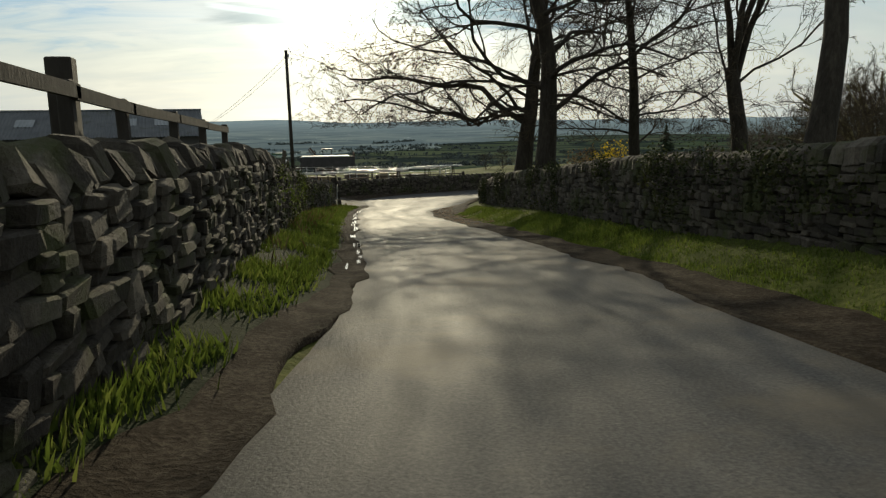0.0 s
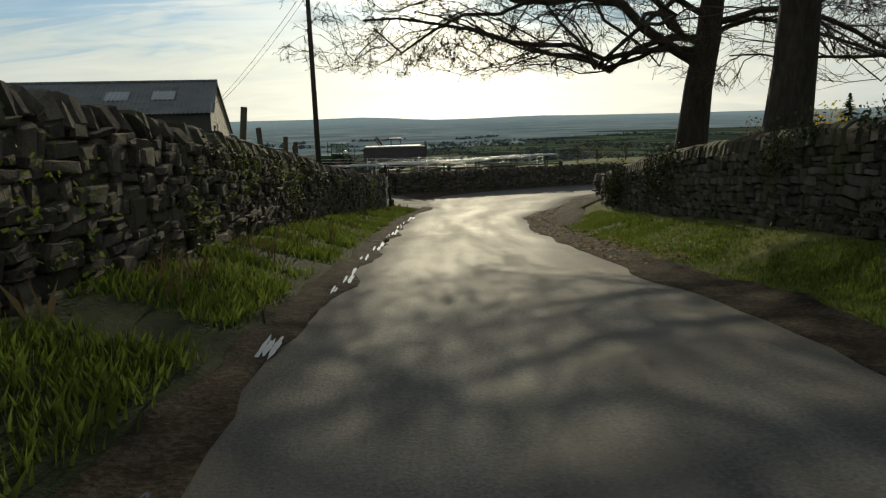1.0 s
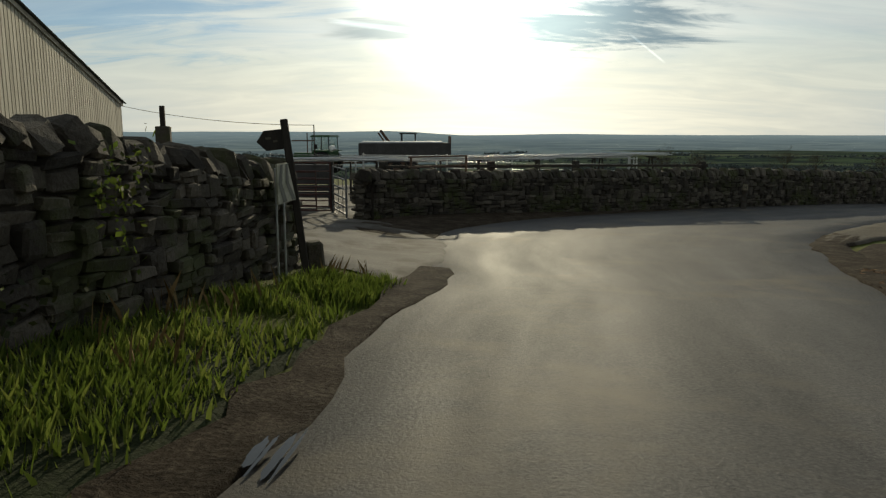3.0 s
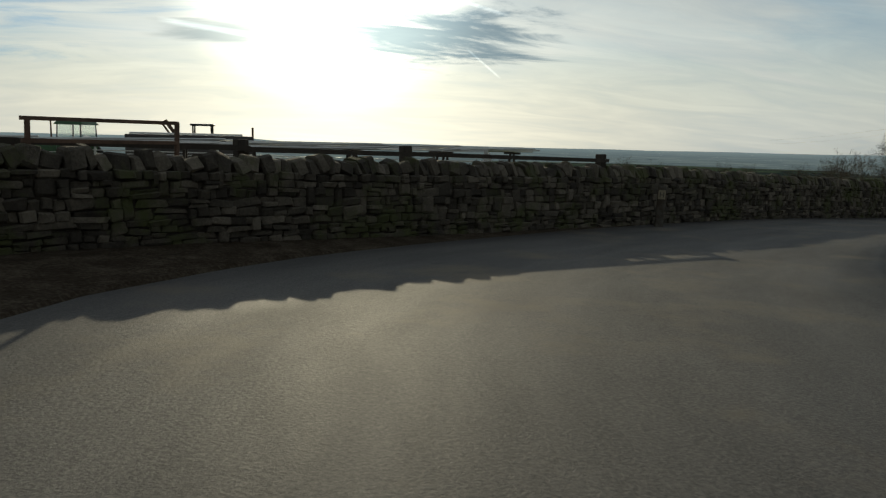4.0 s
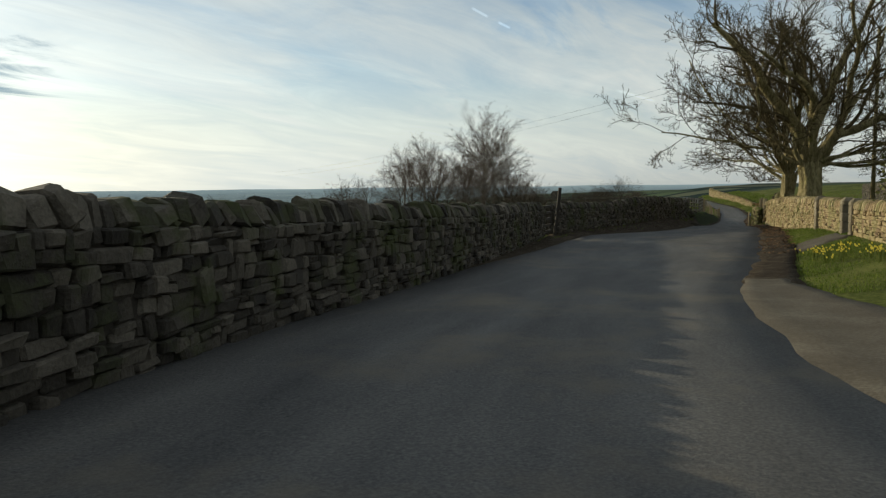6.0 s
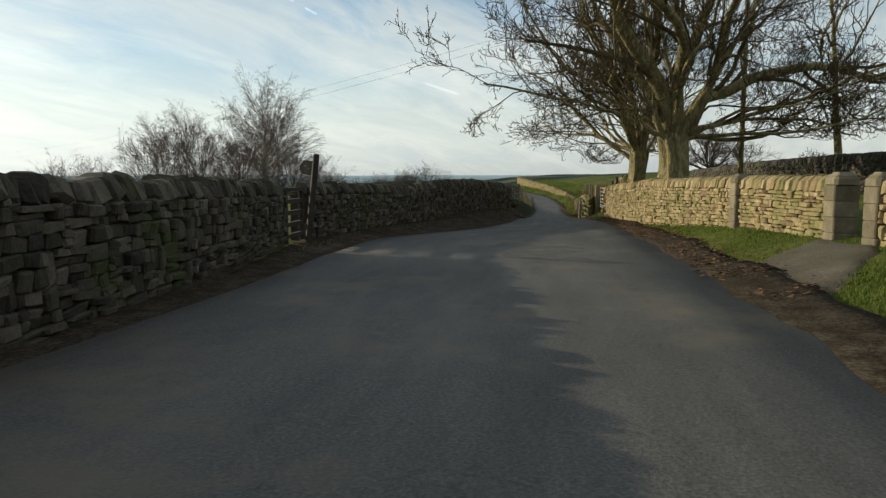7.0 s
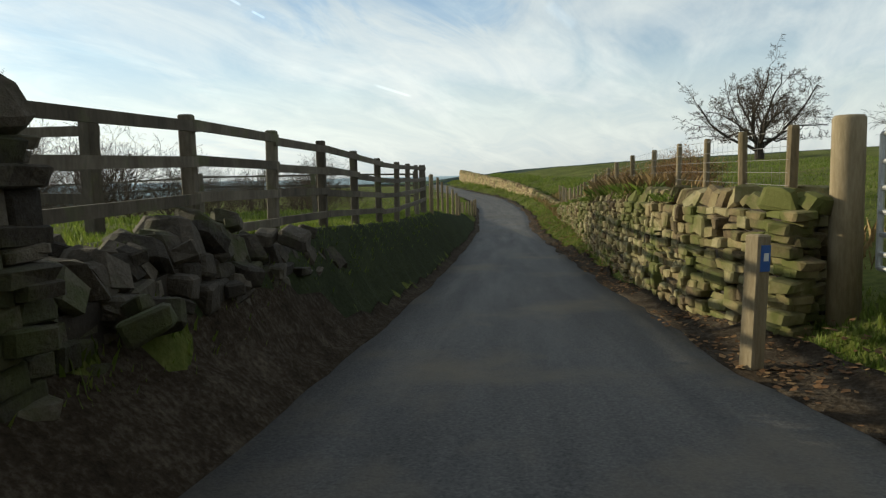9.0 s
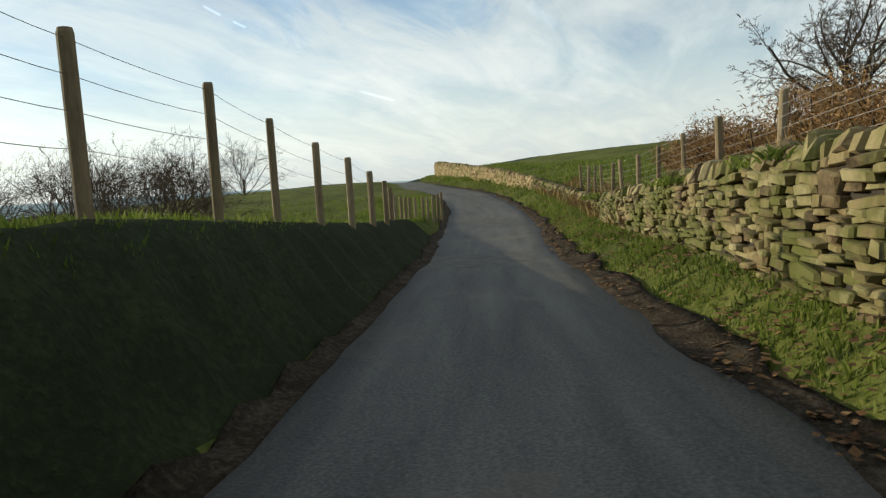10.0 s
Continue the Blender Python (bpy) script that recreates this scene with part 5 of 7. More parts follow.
def rail_fence(name, posts, rails, label, w=0.12, rail=(0.035, 0.11), mat=WEATHERED, kind="square", over=0.12, side=-1, first_w=None, last_w=None, group=""):
    """posts: (x, y, foot, top). rails: heights below the post tops."""
    t = thing(name, pose(posts[0][0], posts[0][1], posts[0][2]), label, "fence", group)
    o = Vector(posts[0][:3])
    rnd = random.Random(len(posts))
    for k, (x, y, z0, z1) in enumerate(posts):
        ww = last_w if last_w and k == len(posts) - 1 else first_w if first_w and k == 0 else w
        ob = part("post", post_mesh(kind, z1 - z0, ww), mat, t)
        nx, ny = posts[min(k + 1, len(posts) - 1)][:2] if k < len(posts) - 1 else posts[k - 1][:2]
        ob.matrix_basis = pose(x - o.x, y - o.y, z0 - o.z, rnd.uniform(-1.5, 1.5), rnd.uniform(-1.5, 1.5), math.degrees(math.atan2(ny - y, nx - x)))
    for a, b in zip(posts, posts[1:]):
        d = Vector((b[0] - a[0], b[1] - a[1], 0)).normalized()
        n = Vector((-d.y, d.x, 0)) * side * (w / 2 + rail[0] / 2)
        for r in rails:
            p = Vector((a[0], a[1], a[3] - r)) + n - o - d * over * 0.4
            q = Vector((b[0], b[1], b[3] - r)) + n - o + d * over * 0.4
            sag = Vector((0, 0, rnd.uniform(-0.015, 0.015)))
            part("rail", plank(p + sag, q + sag, rail), mat, t)
    return t


def plank(p, q, rail):
    """A flat board on edge from p to q."""
    d = (q - p).normalized()
    n = d.cross(Vector((0, 0, 1))).normalized() * rail[0] / 2
    u = Vector((0, 0, rail[1] / 2))
    pts = [e + sn * n + su * u for e in (p, q) for sn, su in ((-1, -1), (1, -1), (1, 1), (-1, 1))]
    return Shape().add(pts, [(3, 2, 1, 0), (4, 5, 6, 7)] + [(i, (i + 1) % 4, (i + 1) % 4 + 4, i + 4) for i in range(4)])


def wire_fence(name, posts, heights, label, r=0.055, mat=NEWPOST, mesh_wire=False, sag=0.0, tip=2.5, group=""):
    """Round posts with strands of wire; heights below the post tops; mesh_wire adds upright wires."""
    t = thing(name, pose(posts[0][0], posts[0][1], posts[0][2]), label, "fence", group)
    o = Vector(posts[0][:3])
    rnd = random.Random(len(posts) + 3)
    for x, y, z0, z1 in posts:
        ob = part("post", post_mesh("round", z1 - z0, r * 2 * rnd.uniform(0.85, 1.15)), mat, t)
        ob.matrix_basis = pose(x - o.x, y - o.y, z0 - o.z, rnd.uniform(-tip, tip), rnd.uniform(-tip, tip), rnd.uniform(0, 360))
    for h in heights:
        pts = []
        for a, b in zip(posts, posts[1:]):
            for u in (0, 0.25, 0.5, 0.75):
                pts.append(Vector((a[0], a[1], a[3] - h)).lerp(Vector((b[0], b[1], b[3] - h)), u) - o - Vector((0, 0, sag * 4 * u * (1 - u))))
        pts.append(Vector((posts[-1][0], posts[-1][1], posts[-1][3] - h)) - o)
        part("wire", Shape().tube(pts, 0.0028, 3), WIRE, t)
    if mesh_wire:
        net = Shape()
        for a, b in zip(posts, posts[1:]):
            n = max(int(math.hypot(b[0] - a[0], b[1] - a[1]) / 0.22), 1)
            for k in range(1, n):
                p = Vector((a[0], a[1], a[3])).lerp(Vector((b[0], b[1], b[3])), k / n) - o
                net.tube([p - Vector((0, 0, heights[0])), p - Vector((0, 0, heights[-1]))], 0.0017, 3, cap=False)
        tagged(part("net_wires", net, WIRE, t), kind="stuff")
    return t


bank = [(65.7, 90.32, -0.02), (67.87, 90.95, 0.017), (69.6, 91.4, -0.01), (71.34, 91.86, -0.042), (73.07, 92.35, -0.12), (74.8, 92.83, -0.2), (76.54, 93.33, -0.24), (78.5, 94.0, -0.25), (80.6, 94.7, -0.26), (82.36, 95.3, -0.24)]
rail_fence("rail_fence", [(x, y, lie1(x, y) - 0.05, z) for x, y, z in bank], (0.10, 0.38, 0.66, 0.94), "grey weathered post-and-rail fence on a grassy bank", w=0.105, rail=(0.035, 0.085), last_w=0.17)
inner = [(82.3, 95.5), (81.2, 98.2), (80.0, 101.2), (78.9, 104.2), (77.8, 107.2)]
rail_fence("rail_fence", [(x, y, lie1(x, y), lie1(x, y) + 1.25) for x, y in inner], (0.1, 0.4, 0.7), "weathered cross fence running down the field", w=0.12, rail=(0.03, 0.05), mat=WEATHERED)
inner = [(68.4, 92.6), (68.2, 96), (68.0, 99.5), (67.8, 103)]
rail_fence("rail_fence", [(x, y, lie1(x, y), lie1(x, y) + 1.15) for x, y in inner], (0.1, 0.42, 0.75), "weathered rail fence running back from the bank", w=0.14, rail=(0.03, 0.1))

lefts = [(83.22, 95.42, -0.507), (84.6, 96.03, -0.545), (86.5, 96.58, -0.62), (88.1, 97.07, -0.80), (89.8, 97.55, -0.985), (91.5, 98.0, -1.15), (93.1, 98.45, -1.36), (94.7, 98.95, -1.55), (96.3, 99.6, -1.70), (97.8, 100.3, -1.84), (99.0, 100.75, -1.94),
         (100.1, 101.1, -2.02), (101.1, 101.42, -2.08), (102.0, 101.68, -2.12), (102.9, 101.88, -2.16), (103.7, 101.96, -2.18), (104.3, 102.03, -2.18), (104.9, 102.09, -2.16), (105.5, 102.15, -2.14), (106.1, 102.22, -2.10)]
wire_fence("wire_fence", [(x, y, min(lie1(x, y) - 0.05, z - 1.0), z) for x, y, z in lefts], (0.06, 0.27, 0.48, 0.70), "pale round posts strung with wire along the bank", r=0.052, sag=0.02, tip=0.8)
tops = lambda x: float(np.interp(x, (70, 76, 80, 83.4, 85.5, 91, 99, 106, 112), (-0.13, -0.12, -0.20, -0.36, -0.48, -0.90, -1.35, -1.5, -1.4)))
along_x = (70.6, 71.9, 73.6, 75.4, 77.6, 79.9, 82.3, 84.8, 87.5, 90.0, 92.0, 94.0, 96.2, 98.3, 100.4, 102.5, 104.6, 106.7, 108.8, 110.9)
rights = [(x, 86.62 + 0.2865 * (x - 71.2)) for x in along_x]
wire_fence("stock_fence", [(x, y, lie1(x, y) - 0.1, tops(x)) for x, y in rights], (0.05, 0.2, 0.32, 0.44, 0.56, 0.68, 0.8), "pale round posts with wire stock netting behind the wall", r=0.05, mesh_wire=True, tip=3.5)

# rail along the yard, behind the outer wall
yard = [(-1.0, 65.0, 1.95), (2.2, 67.1, 1.88), (5.16, 68.8, 1.82), (10.28, 71.08, 1.71)]
rail_fence("yard_rail", [(x, y, lie1(x, y) - 0.1, z) for x, y, z in yard], (0.15,), "dark timber rail on posts behind the yard wall", w=0.19, rail=(0.06, 0.085), mat=CREOSOTE)
for pens in ([(9.0, 76.6, 1.66), (5.0, 77.6, 1.66), (1.0, 78.6, 1.7), (-3, 79.6, 1.72)], [(9.0, 76.6, 1.66), (10.2, 80.2, 1.5), (11.4, 84, 1.35)], [(4.6, 84, 1.45), (0.5, 84.8, 1.5), (-4, 85.6, 1.5), (-9, 86.6, 1.52)]):
    rail_fence("pen_rail", [(x, y, lie1(x, y), z + 0.06) for x, y, z in pens], (0.08, 0.36, 0.64), "galvanised sheep-pen rails in the yard", w=0.07, rail=(0.03, 0.03), mat=GALV, group="sheep pens")
# sloping plank rail behind the end of the coursed wall
rail_fence("plank_rail", [(x, y, lie1(x, y) - 0.1, z) for x, y, z in ((61.9, 82.68, 0.52), (63.5, 83.32, 0.43), (64.65, 83.78, 0.21))], (0.11,), "sloping sunlit plank rail on short posts behind the wall end", w=0.10, rail=(0.04, 0.15))
rail_fence("pen_barrier", [(x, y, lie1(x, y), 1.74) for x, y in ((-2.9, 67.6), (-5.4, 67.9), (-7.9, 68.2), (-10.4, 68.5))], (0.10, 0.31, 0.52, 0.73, 0.94), "dark close-boarded timber barrier round the pens", w=0.14, rail=(0.04, 0.195), mat=DARKBOARD)
# sheep hurdle standing against the yard wall
rail_fence("metal_hurdle", [(-0.3, 64.9, lie1(-0.3, 64.9), 2.1), (1.3, 66.0, lie1(1.3, 66.0), 2.1)], (0.03, 0.3), "dark rusty hurdle frame standing behind the yard wall", w=0.06, rail=(0.04, 0.05), mat=RUST)
# timber rail over the upper wall
upper = [(-4.05, 9.0, 6.98), (-4.05, 11.9, 6.84), (-4.05, 13.6, 6.74), (-4.05, 16.0, 6.64), (-4.05, 18.4, 6.54), (-4.05, 21.0, 6.44)]
t = thing("fence_post", pose(-4.33, 12.25, lie1(-4.33, 12.25) + 0.1, 0, 0, 5), "stout dark timber post over the upper wall", "post", "old posts")
part("post", post_mesh("square", 7.05 - lie1(-4.33, 12.25) - 0.1, 0.20), CREOSOTE, t)
rail_fence("wall_rail", [(x - 0.15, y, lie1(x - 0.15, y) + 0.3, z + 0.02) for x, y, z in upper], (0.10,), "dark rail fence standing over the upper wall", w=0.11, rail=(0.04, 0.11), mat=CREOSOTE)
for x, y, z, lean in ((-4.0, 35.4, 5.36, 6), (-4.0, 38.6, 4.9, -3), (-4.0, 41.4, 4.6, 2), (-4.0, 44.2, 4.36, -2)):
    z0 = lie1(x, y) + 0.2
    t = thing("fence_post", pose(x, y, z0, 0, lean, 10), "old weathered fence post behind the dark wall", "post", "old posts")
    part("post", post_mesh("square", z - z0, 0.13), WEATHERED, t)


# ---------------------------------------------------------------- gates
def bar_gate(name, a, b, z, height, bars, mat, label, stiles=2, r=0.024, spread=1.25):
    """A tubular field gate from a to b (x, y), hung with its foot at z."""
    t = thing(name, pose(a[0], a[1], z, 0, 0, math.degrees(math.atan2(b[1] - a[1], b[0] - a[0]))), label, "gate")
    n = math.hypot(b[0] - a[0], b[1] - a[1])
    for x in (0, n):
        part("stile", Shape().tube([(x, 0, 0), (x, 0, height)], r * 1.2, 8), mat, t)
    for k in range(bars):
        h = height * (k / (bars - 1)) ** spread
        part("bar", Shape().tube([(0, 0, h), (n, 0, h)], r, 8), mat, t)
    for k in range(stiles):
        x = n * (k + 1) / (stiles + 1)
        part("upright", Shape().box((0.04, 0.012, height), pose(x, -r - 0.006, 0)), mat, t)
    return t


bar_gate("field_gate", (70.2, 85.76), (66.2, 84.3), -1.38, 1.12, 7, GALV, "galvanised seven-bar field gate standing shut")
bar_gate("yard_gate", (-5.9, 65.0), (-2.55, 65.1), 0.56, 1.36, 8, REDPAINT, "faded red tubular yard gate standing shut", r=0.018)
bar_gate("yard_gate", (-6.2, 65.0), (-10.4, 65.4), 0.56, 1.36, 8, REDPAINT, "faded red tubular yard gate standing shut", r=0.018)
for x in (-9.8, -6.4):
    bar_gate("sheep_hurdle", (x, 66.9), (x + 3.2, 66.6), lie1(x + 1.6, 66.7) + 0.12, 1.15, 8, REDPAINT, "dark rusty red hurdle penning part of the yard", r=0.018, spread=1.1)
bar_gate("sheep_hurdle", (-2.3, 56.75), (-3.9, 59.2), lie1(-2.3, 56.75) + 0.12, 2.06 - lie1(-2.3, 56.75) - 0.12, 6, GALV, "galvanised hurdle tied beside the wall end", r=0.02)
bar_gate("yard_gate", (-1.86, 63.05), (-2.46, 65.0), 0.52, 1.3, 7, DULL, "galvanised yard gate swung open into the yard")
for x, y, z0, z1, w, mat, lab in ((70.3, 86.0, -1.7, -0.09, 0.28, NEWPOST, "stout round timber gatepost beside a wall end"), (66.05, 84.2, -1.6, -0.2, 0.2, NEWPOST, "round timber post at the latch of the field gate"),
                                  (-2.5, 65.15, 0.2, 1.95, 0.1, CREOSOTE, "dark post of the yard gate"), (-6.05, 65.0, 0.2, 1.98, 0.18, CREOSOTE, "dark timber post of the yard gate")):
    t = thing("gatepost", pose(x, y, z0), lab, "post")
    part("post", post_mesh("round", z1 - z0, w), mat, t, smooth=True)
t = thing("gate_stay", pose(70.9, 86.1, -1.4), "pale timber strut bracing the gatepost", "post")
part("strut", Shape().tube([(0.75, 0.2, -0.1), (-0.5, -0.08, 0.72)], 0.05, 8), NEWPOST, t)


t = thing("stone_gatepost", pose(-7.4, 65.7, 0.6, 0, 0, 12), "dark stone gatepost with a timber stub on top", "post")
part("pier", Shape().box((0.40, 0.40, 2.34), bevel=0.03), SHADE_STONE, t)
part("stub", Shape().box((0.14, 0.14, 0.62), pose(0, 0, 2.3), bevel=0.01), CREOSOTE, t)


def boulder(x, y, z, size, seed, label):
    """A rounded mossy block resting on the wall."""
    bm = bmesh.new()
    bmesh.ops.create_icosphere(bm, subdivisions=3, radius=0.5)
    for v in bm.verts:
        n = noise.noise(v.co * 2.1 + Vector((seed, 0, 0))) * 0.16 + noise.noise(v.co * 6 + Vector((seed, 3, 0))) * 0.04
        v.co = Vector([math.copysign(abs(c) ** 0.75, c) for c in v.co]) * (1 + n)
        v.co = Vector((v.co.x * size[0], v.co.y * size[1], (v.co.z + 0.42) * size[2]))
    me = bpy.data.meshes.new("boulder")
    bm.to_mesh(me)
    bm.free()
    me.materials.append(MOSSY)
    ob = new("boulder", me)
    ob.matrix_basis = pose(x, y, z, 0, 4, 22)
    return tagged(ob, label, "stone")


boulder(61.25, 82.45, 0.09, (0.62, 0.40, 0.36), 1, "rounded mossy boulder lying on the wall top")
boulder(60.55, 82.2, 0.12, (0.50, 0.36, 0.42), 5, "mossy boulder lying beside the tree on the wall")


def pier(x, y, z0, z1, turn, label, w=0.40):
    t = thing("gate_pier", pose(x, y, z0, 0, 0, turn), label, "stone pier")
    rnd = random.Random(int(x * 10))
    h, n = z1 - z0 - 0.2, 4
    for k in range(n):
        part("quoin", Shape().box((w * rnd.uniform(0.95, 1.05), w * rnd.uniform(0.97, 1.05), h / n - 0.008), pose(0, 0, k * h / n, 0, 0, rnd.uniform(-1.5, 1.5)), bevel=0.02), DRESSED, t)
    part("cap", Shape().box((w * 1.06, w * 1.06, 0.15), pose(0, 0, h), taper=0.97, bevel=0.05).box((w * 0.9, w * 0.9, 0.07), pose(0, 0, h + 0.14), taper=0.7, bevel=0.03), DRESSED, t)


for x, y, z1 in ((45.2, 76.36, 0.60), (40.66, 74.5, 0.64), (39.42, 74.0, 0.64)):
    pier(x, y, lie1(x, y) - 0.15, z1, 22, "squared pale gritstone gate pier with a weathered cap")


# ---------------------------------------------------------------- signs, stile and posts by the lane
def footpath_sign(x, y, z0, height, lean, face, label, k=1.0, twist=0.0):
    t = thing("footpath_sign", pose(x, y, z0, 0, lean, face), label, "signpost")
    part("post", Shape().box((0.13 * k, 0.13 * k, height + 0.3), pose(0, 0, -0.3), bevel=0.015 * k), CREOSOTE, t)
    s = Shape()
    pts = [(-0.06 * k, 0.17 * k), (-0.36 * k, 0.17 * k), (-0.50 * k, 0.0), (-0.36 * k, -0.17 * k), (-0.06 * k, -0.17 * k)]
    z = height - 0.33 * k
    s.add([(a, e, z + b) for e in (-0.02 * k, 0.02 * k) for a, b in pts], [(4, 3, 2, 1, 0), (5, 6, 7, 8, 9)] + [(i, (i + 1) % 5, (i + 1) % 5 + 5, i + 5) for i in range(5)])
    board = part("finger_board", s, CREOSOTE, t, "dark timber finger board")
    board.matrix_basis = pose(0, 0, 0, 0, 0, twist)
    bars = Shape()
    for j, (a, w) in enumerate(((-0.3, 0.09), (-0.19, 0.07))):
        bars.box((w * k, 0.004, 0.035 * k), pose(a * k, -0.02 * k - 0.004, z + (0.02 - 0.06 * j) * k))
    words = part("lettering", bars, WEATHERED, t, "faint worn lettering")
    words.matrix_basis = pose(0, 0, 0, 0, 0, twist)


footpath_sign(-1.27, 53.66, lie1(-1.27, 53.66), 2.95 - lie1(-1.27, 53.66), -6.5, 12, "dark leaning timber footpath signpost beside the wall end", k=0.74)
footpath_sign(39.56, 84.67, lie1(39.56, 84.67), 1.04 - lie1(39.56, 84.67), 6.5, -39, "dark leaning timber footpath signpost beside a stile", k=0.9, twist=-58)


t = thing("boundary_stone", pose(-1.28, 54.5, lie1(-1.28, 54.5) - 0.1, 2, -3, 14), "squat dark gritstone block at the wall end", "stone")
part("block", Shape().box((0.26, 0.24, 1.36 - lie1(-1.28, 54.5)), pose(0, 0, 0), taper=0.9, bevel=0.035), SHADE_STONE, t)


def chevron_board(x, y, z0, z, turn, w, h, n, label, right=1, skew=0.0):
    t = thing("chevron_sign", pose(x, y, z0, 0, 0, turn), label, "road sign")
    b = z - z0
    for dx in (-w * 0.36, w * 0.36):
        part("post", Shape().tube([(dx, 0.035, -0.2), (dx, 0.035, b + h * 0.4)], 0.008 + 0.014 * w, 8), GALV, t)
    def bent(a, v):
        return a + skew * (a / w + 0.5) * (0.5 - v / h)
    edge = [(bent(a, v), e, b + v) for e in (-0.011, 0.011) for a, v in ((-w / 2, -h / 2), (0, -h / 2), (w / 2, -h / 2), (w / 2, h / 2), (0, h / 2), (-w / 2, h / 2))]
    part("board", Shape().add(edge, [(0, 1, 2, 3, 4, 5), (11, 10, 9, 8, 7, 6)] + [(i, i + 6, (i + 1) % 6 + 6, (i + 1) % 6) for i in range(6)]), LIMED, t)
    for k in range(n):
        c = -w / 2 + w * (k + 0.5) / n
        s, q, r = Shape(), w / n * 0.5, right
        pts = [(-q * 0.9, h / 2), (0, h / 2), (q * 0.9, 0), (0, -h / 2), (-q * 0.9, -h / 2), (0, 0)]
        s.add([(bent(c + a * r, v), -0.0155, b + v * 0.96) for a, v in pts], [(0, 1, 2, 5), (5, 2, 3, 4)])
        part("chevron", s, FADED, t)


chevron_board(-1.42, 53.05, lie1(-1.42, 53.05), 2.17, 84, 0.40, 0.47, 2, "faded cream and grey chevron bend sign, bent at one edge", right=-1, skew=0.30)
chevron_board(3.75, 67.0, 0.3, 1.08, 30, 1.55, 0.52, 2, "dirty black and white chevron bend sign by the wall")


def marker_post():
    z = lie1(11.8, 71.0)
    t = thing("hydrant_marker", pose(11.8, 71.0, z, 0, 2, -25), "small concrete hydrant marker post with a plate", "marker post")
    part("post", Shape().box((0.20, 0.09, 0.98 - z), pose(0, 0, -0.0), bevel=0.02), YARD, t)
    part("plate", Shape().box((0.17, 0.012, 0.22), pose(0, -0.052, 0.66 - z), bevel=0.004), DRESSED, t, "faded yellowish plate")
    curve = bpy.data.curves.new("letter", "FONT")
    curve.body, curve.size, curve.extrude, curve.align_x = "H", 0.17, 0.002, "CENTER"
    tmp = bpy.data.objects.new("letter_tmp", curve)
    scene.collection.objects.link(tmp)
    me = bpy.data.meshes.new_from_object(tmp.evaluated_get(bpy.context.evaluated_depsgraph_get()))
    bpy.data.objects.remove(tmp)
    me.materials.append(BLACK)
    ob = new("letter", me)
    ob.parent = t
    ob.matrix_basis = pose(0, -0.062, 0.71 - z, 90, 0, 0)


marker_post()
z = lie1(69.2, 86.75)
t = thing("waymark_post", pose(69.2, 86.75, z, 0, 3, -40), "short pale waymark post with a blue disc", "marker post")
part("post", Shape().box((0.14, 0.14, -1.02 - z + 0.2), pose(0, 0, -0.2), bevel=0.015), NEWPOST, t)
part("disc", Shape().box((0.10, 0.008, 0.20), pose(-0.0, -0.074, -1.30 - z)), BLUE, t, "blue plastic waymark plate")
part("arrow", Shape().box((0.05, 0.006, 0.06), pose(-0.0, -0.080, -1.22 - z)), WHITE, t, "white arrow mark")


def stile(x, y, turn):
    z = lie1(x, y)
    t = thing("step_stile", pose(x, y, z, 0, 0, turn), "dark weathered timber step stile in a gap of the wall", "stile")
    for dx in (-0.56, 0.56):
        part("post", Shape().box((0.09, 0.09, 1.4), pose(dx, 0, -0.2), bevel=0.01), CREOSOTE, t)
    for k in range(5):
        part("rail", Shape().box((1.1, 0.10, 0.085), pose(0, 0.0, 0.16 + 0.245 * k), bevel=0.008), CREOSOTE, t)


stile(39.45, 84.95, 20)


# ---------------------------------------------------------------- utility poles and lines
def cable(a, b, sag, r=0.008):
    a, b = Vector(a), Vector(b)
    return Shape().tube([a.lerp(b, u / 12) - Vector((0, 0, sag * 4 * u / 12 * (1 - u / 12))) for u in range(13)], r, 4, cap=False)


def utility_pole(x, y, z0, top, r, label, lean=0.0, arms=True, mat=CREOSOTE):
    t = thing("utility_pole", pose(x, y, z0, 0, lean, 0), label, "pole")
    part("pole", Shape().tube([(0, 0, -0.3), (0, 0, (top - z0) * 0.5), (0, 0, top - z0)], (r, r * 0.9, r * 0.75), 12), mat, t, smooth=True)
    if arms:
        part("insulator", Shape().tube([(0.12, 0, top - z0 - 0.35), (0.12, 0, top - z0 - 0.2)], 0.035, 8), WHITE, t)
        part("bracket", Shape().box((0.3, 0.05, 0.05), pose(0, 0, top - z0 - 0.4)), GALV, t)
    return t


utility_pole(-4.0, 49.75, lie1(-4, 49.75), 10.45, 0.112, "tall dark timber utility pole behind the wall", -0.6)
utility_pole(60.5, 77.4, lie1(60.5, 77.4), 9.4, 0.115, "lichened timber utility pole in the field", mat=MOSSBARK)
utility_pole(-4.2, 72.7, lie1(-4.2, 72.7), 3.05, 0.028, "thin yard pole carrying a slack line", arms=False)
t = thing("pole_bracket", pose(-4.2, 72.7, 2.42), "dark iron bar fixed across the yard pole", "bracket")
part("bar", Shape().box((0.9, 0.05, 0.05), pose(-0.42, 0, 0), bevel=0.008), RUST, t)
part("insulator", Shape().tube([(0.06, 0, -0.3), (0.06, 0, -0.12)], 0.05, 8), BLACK, t)
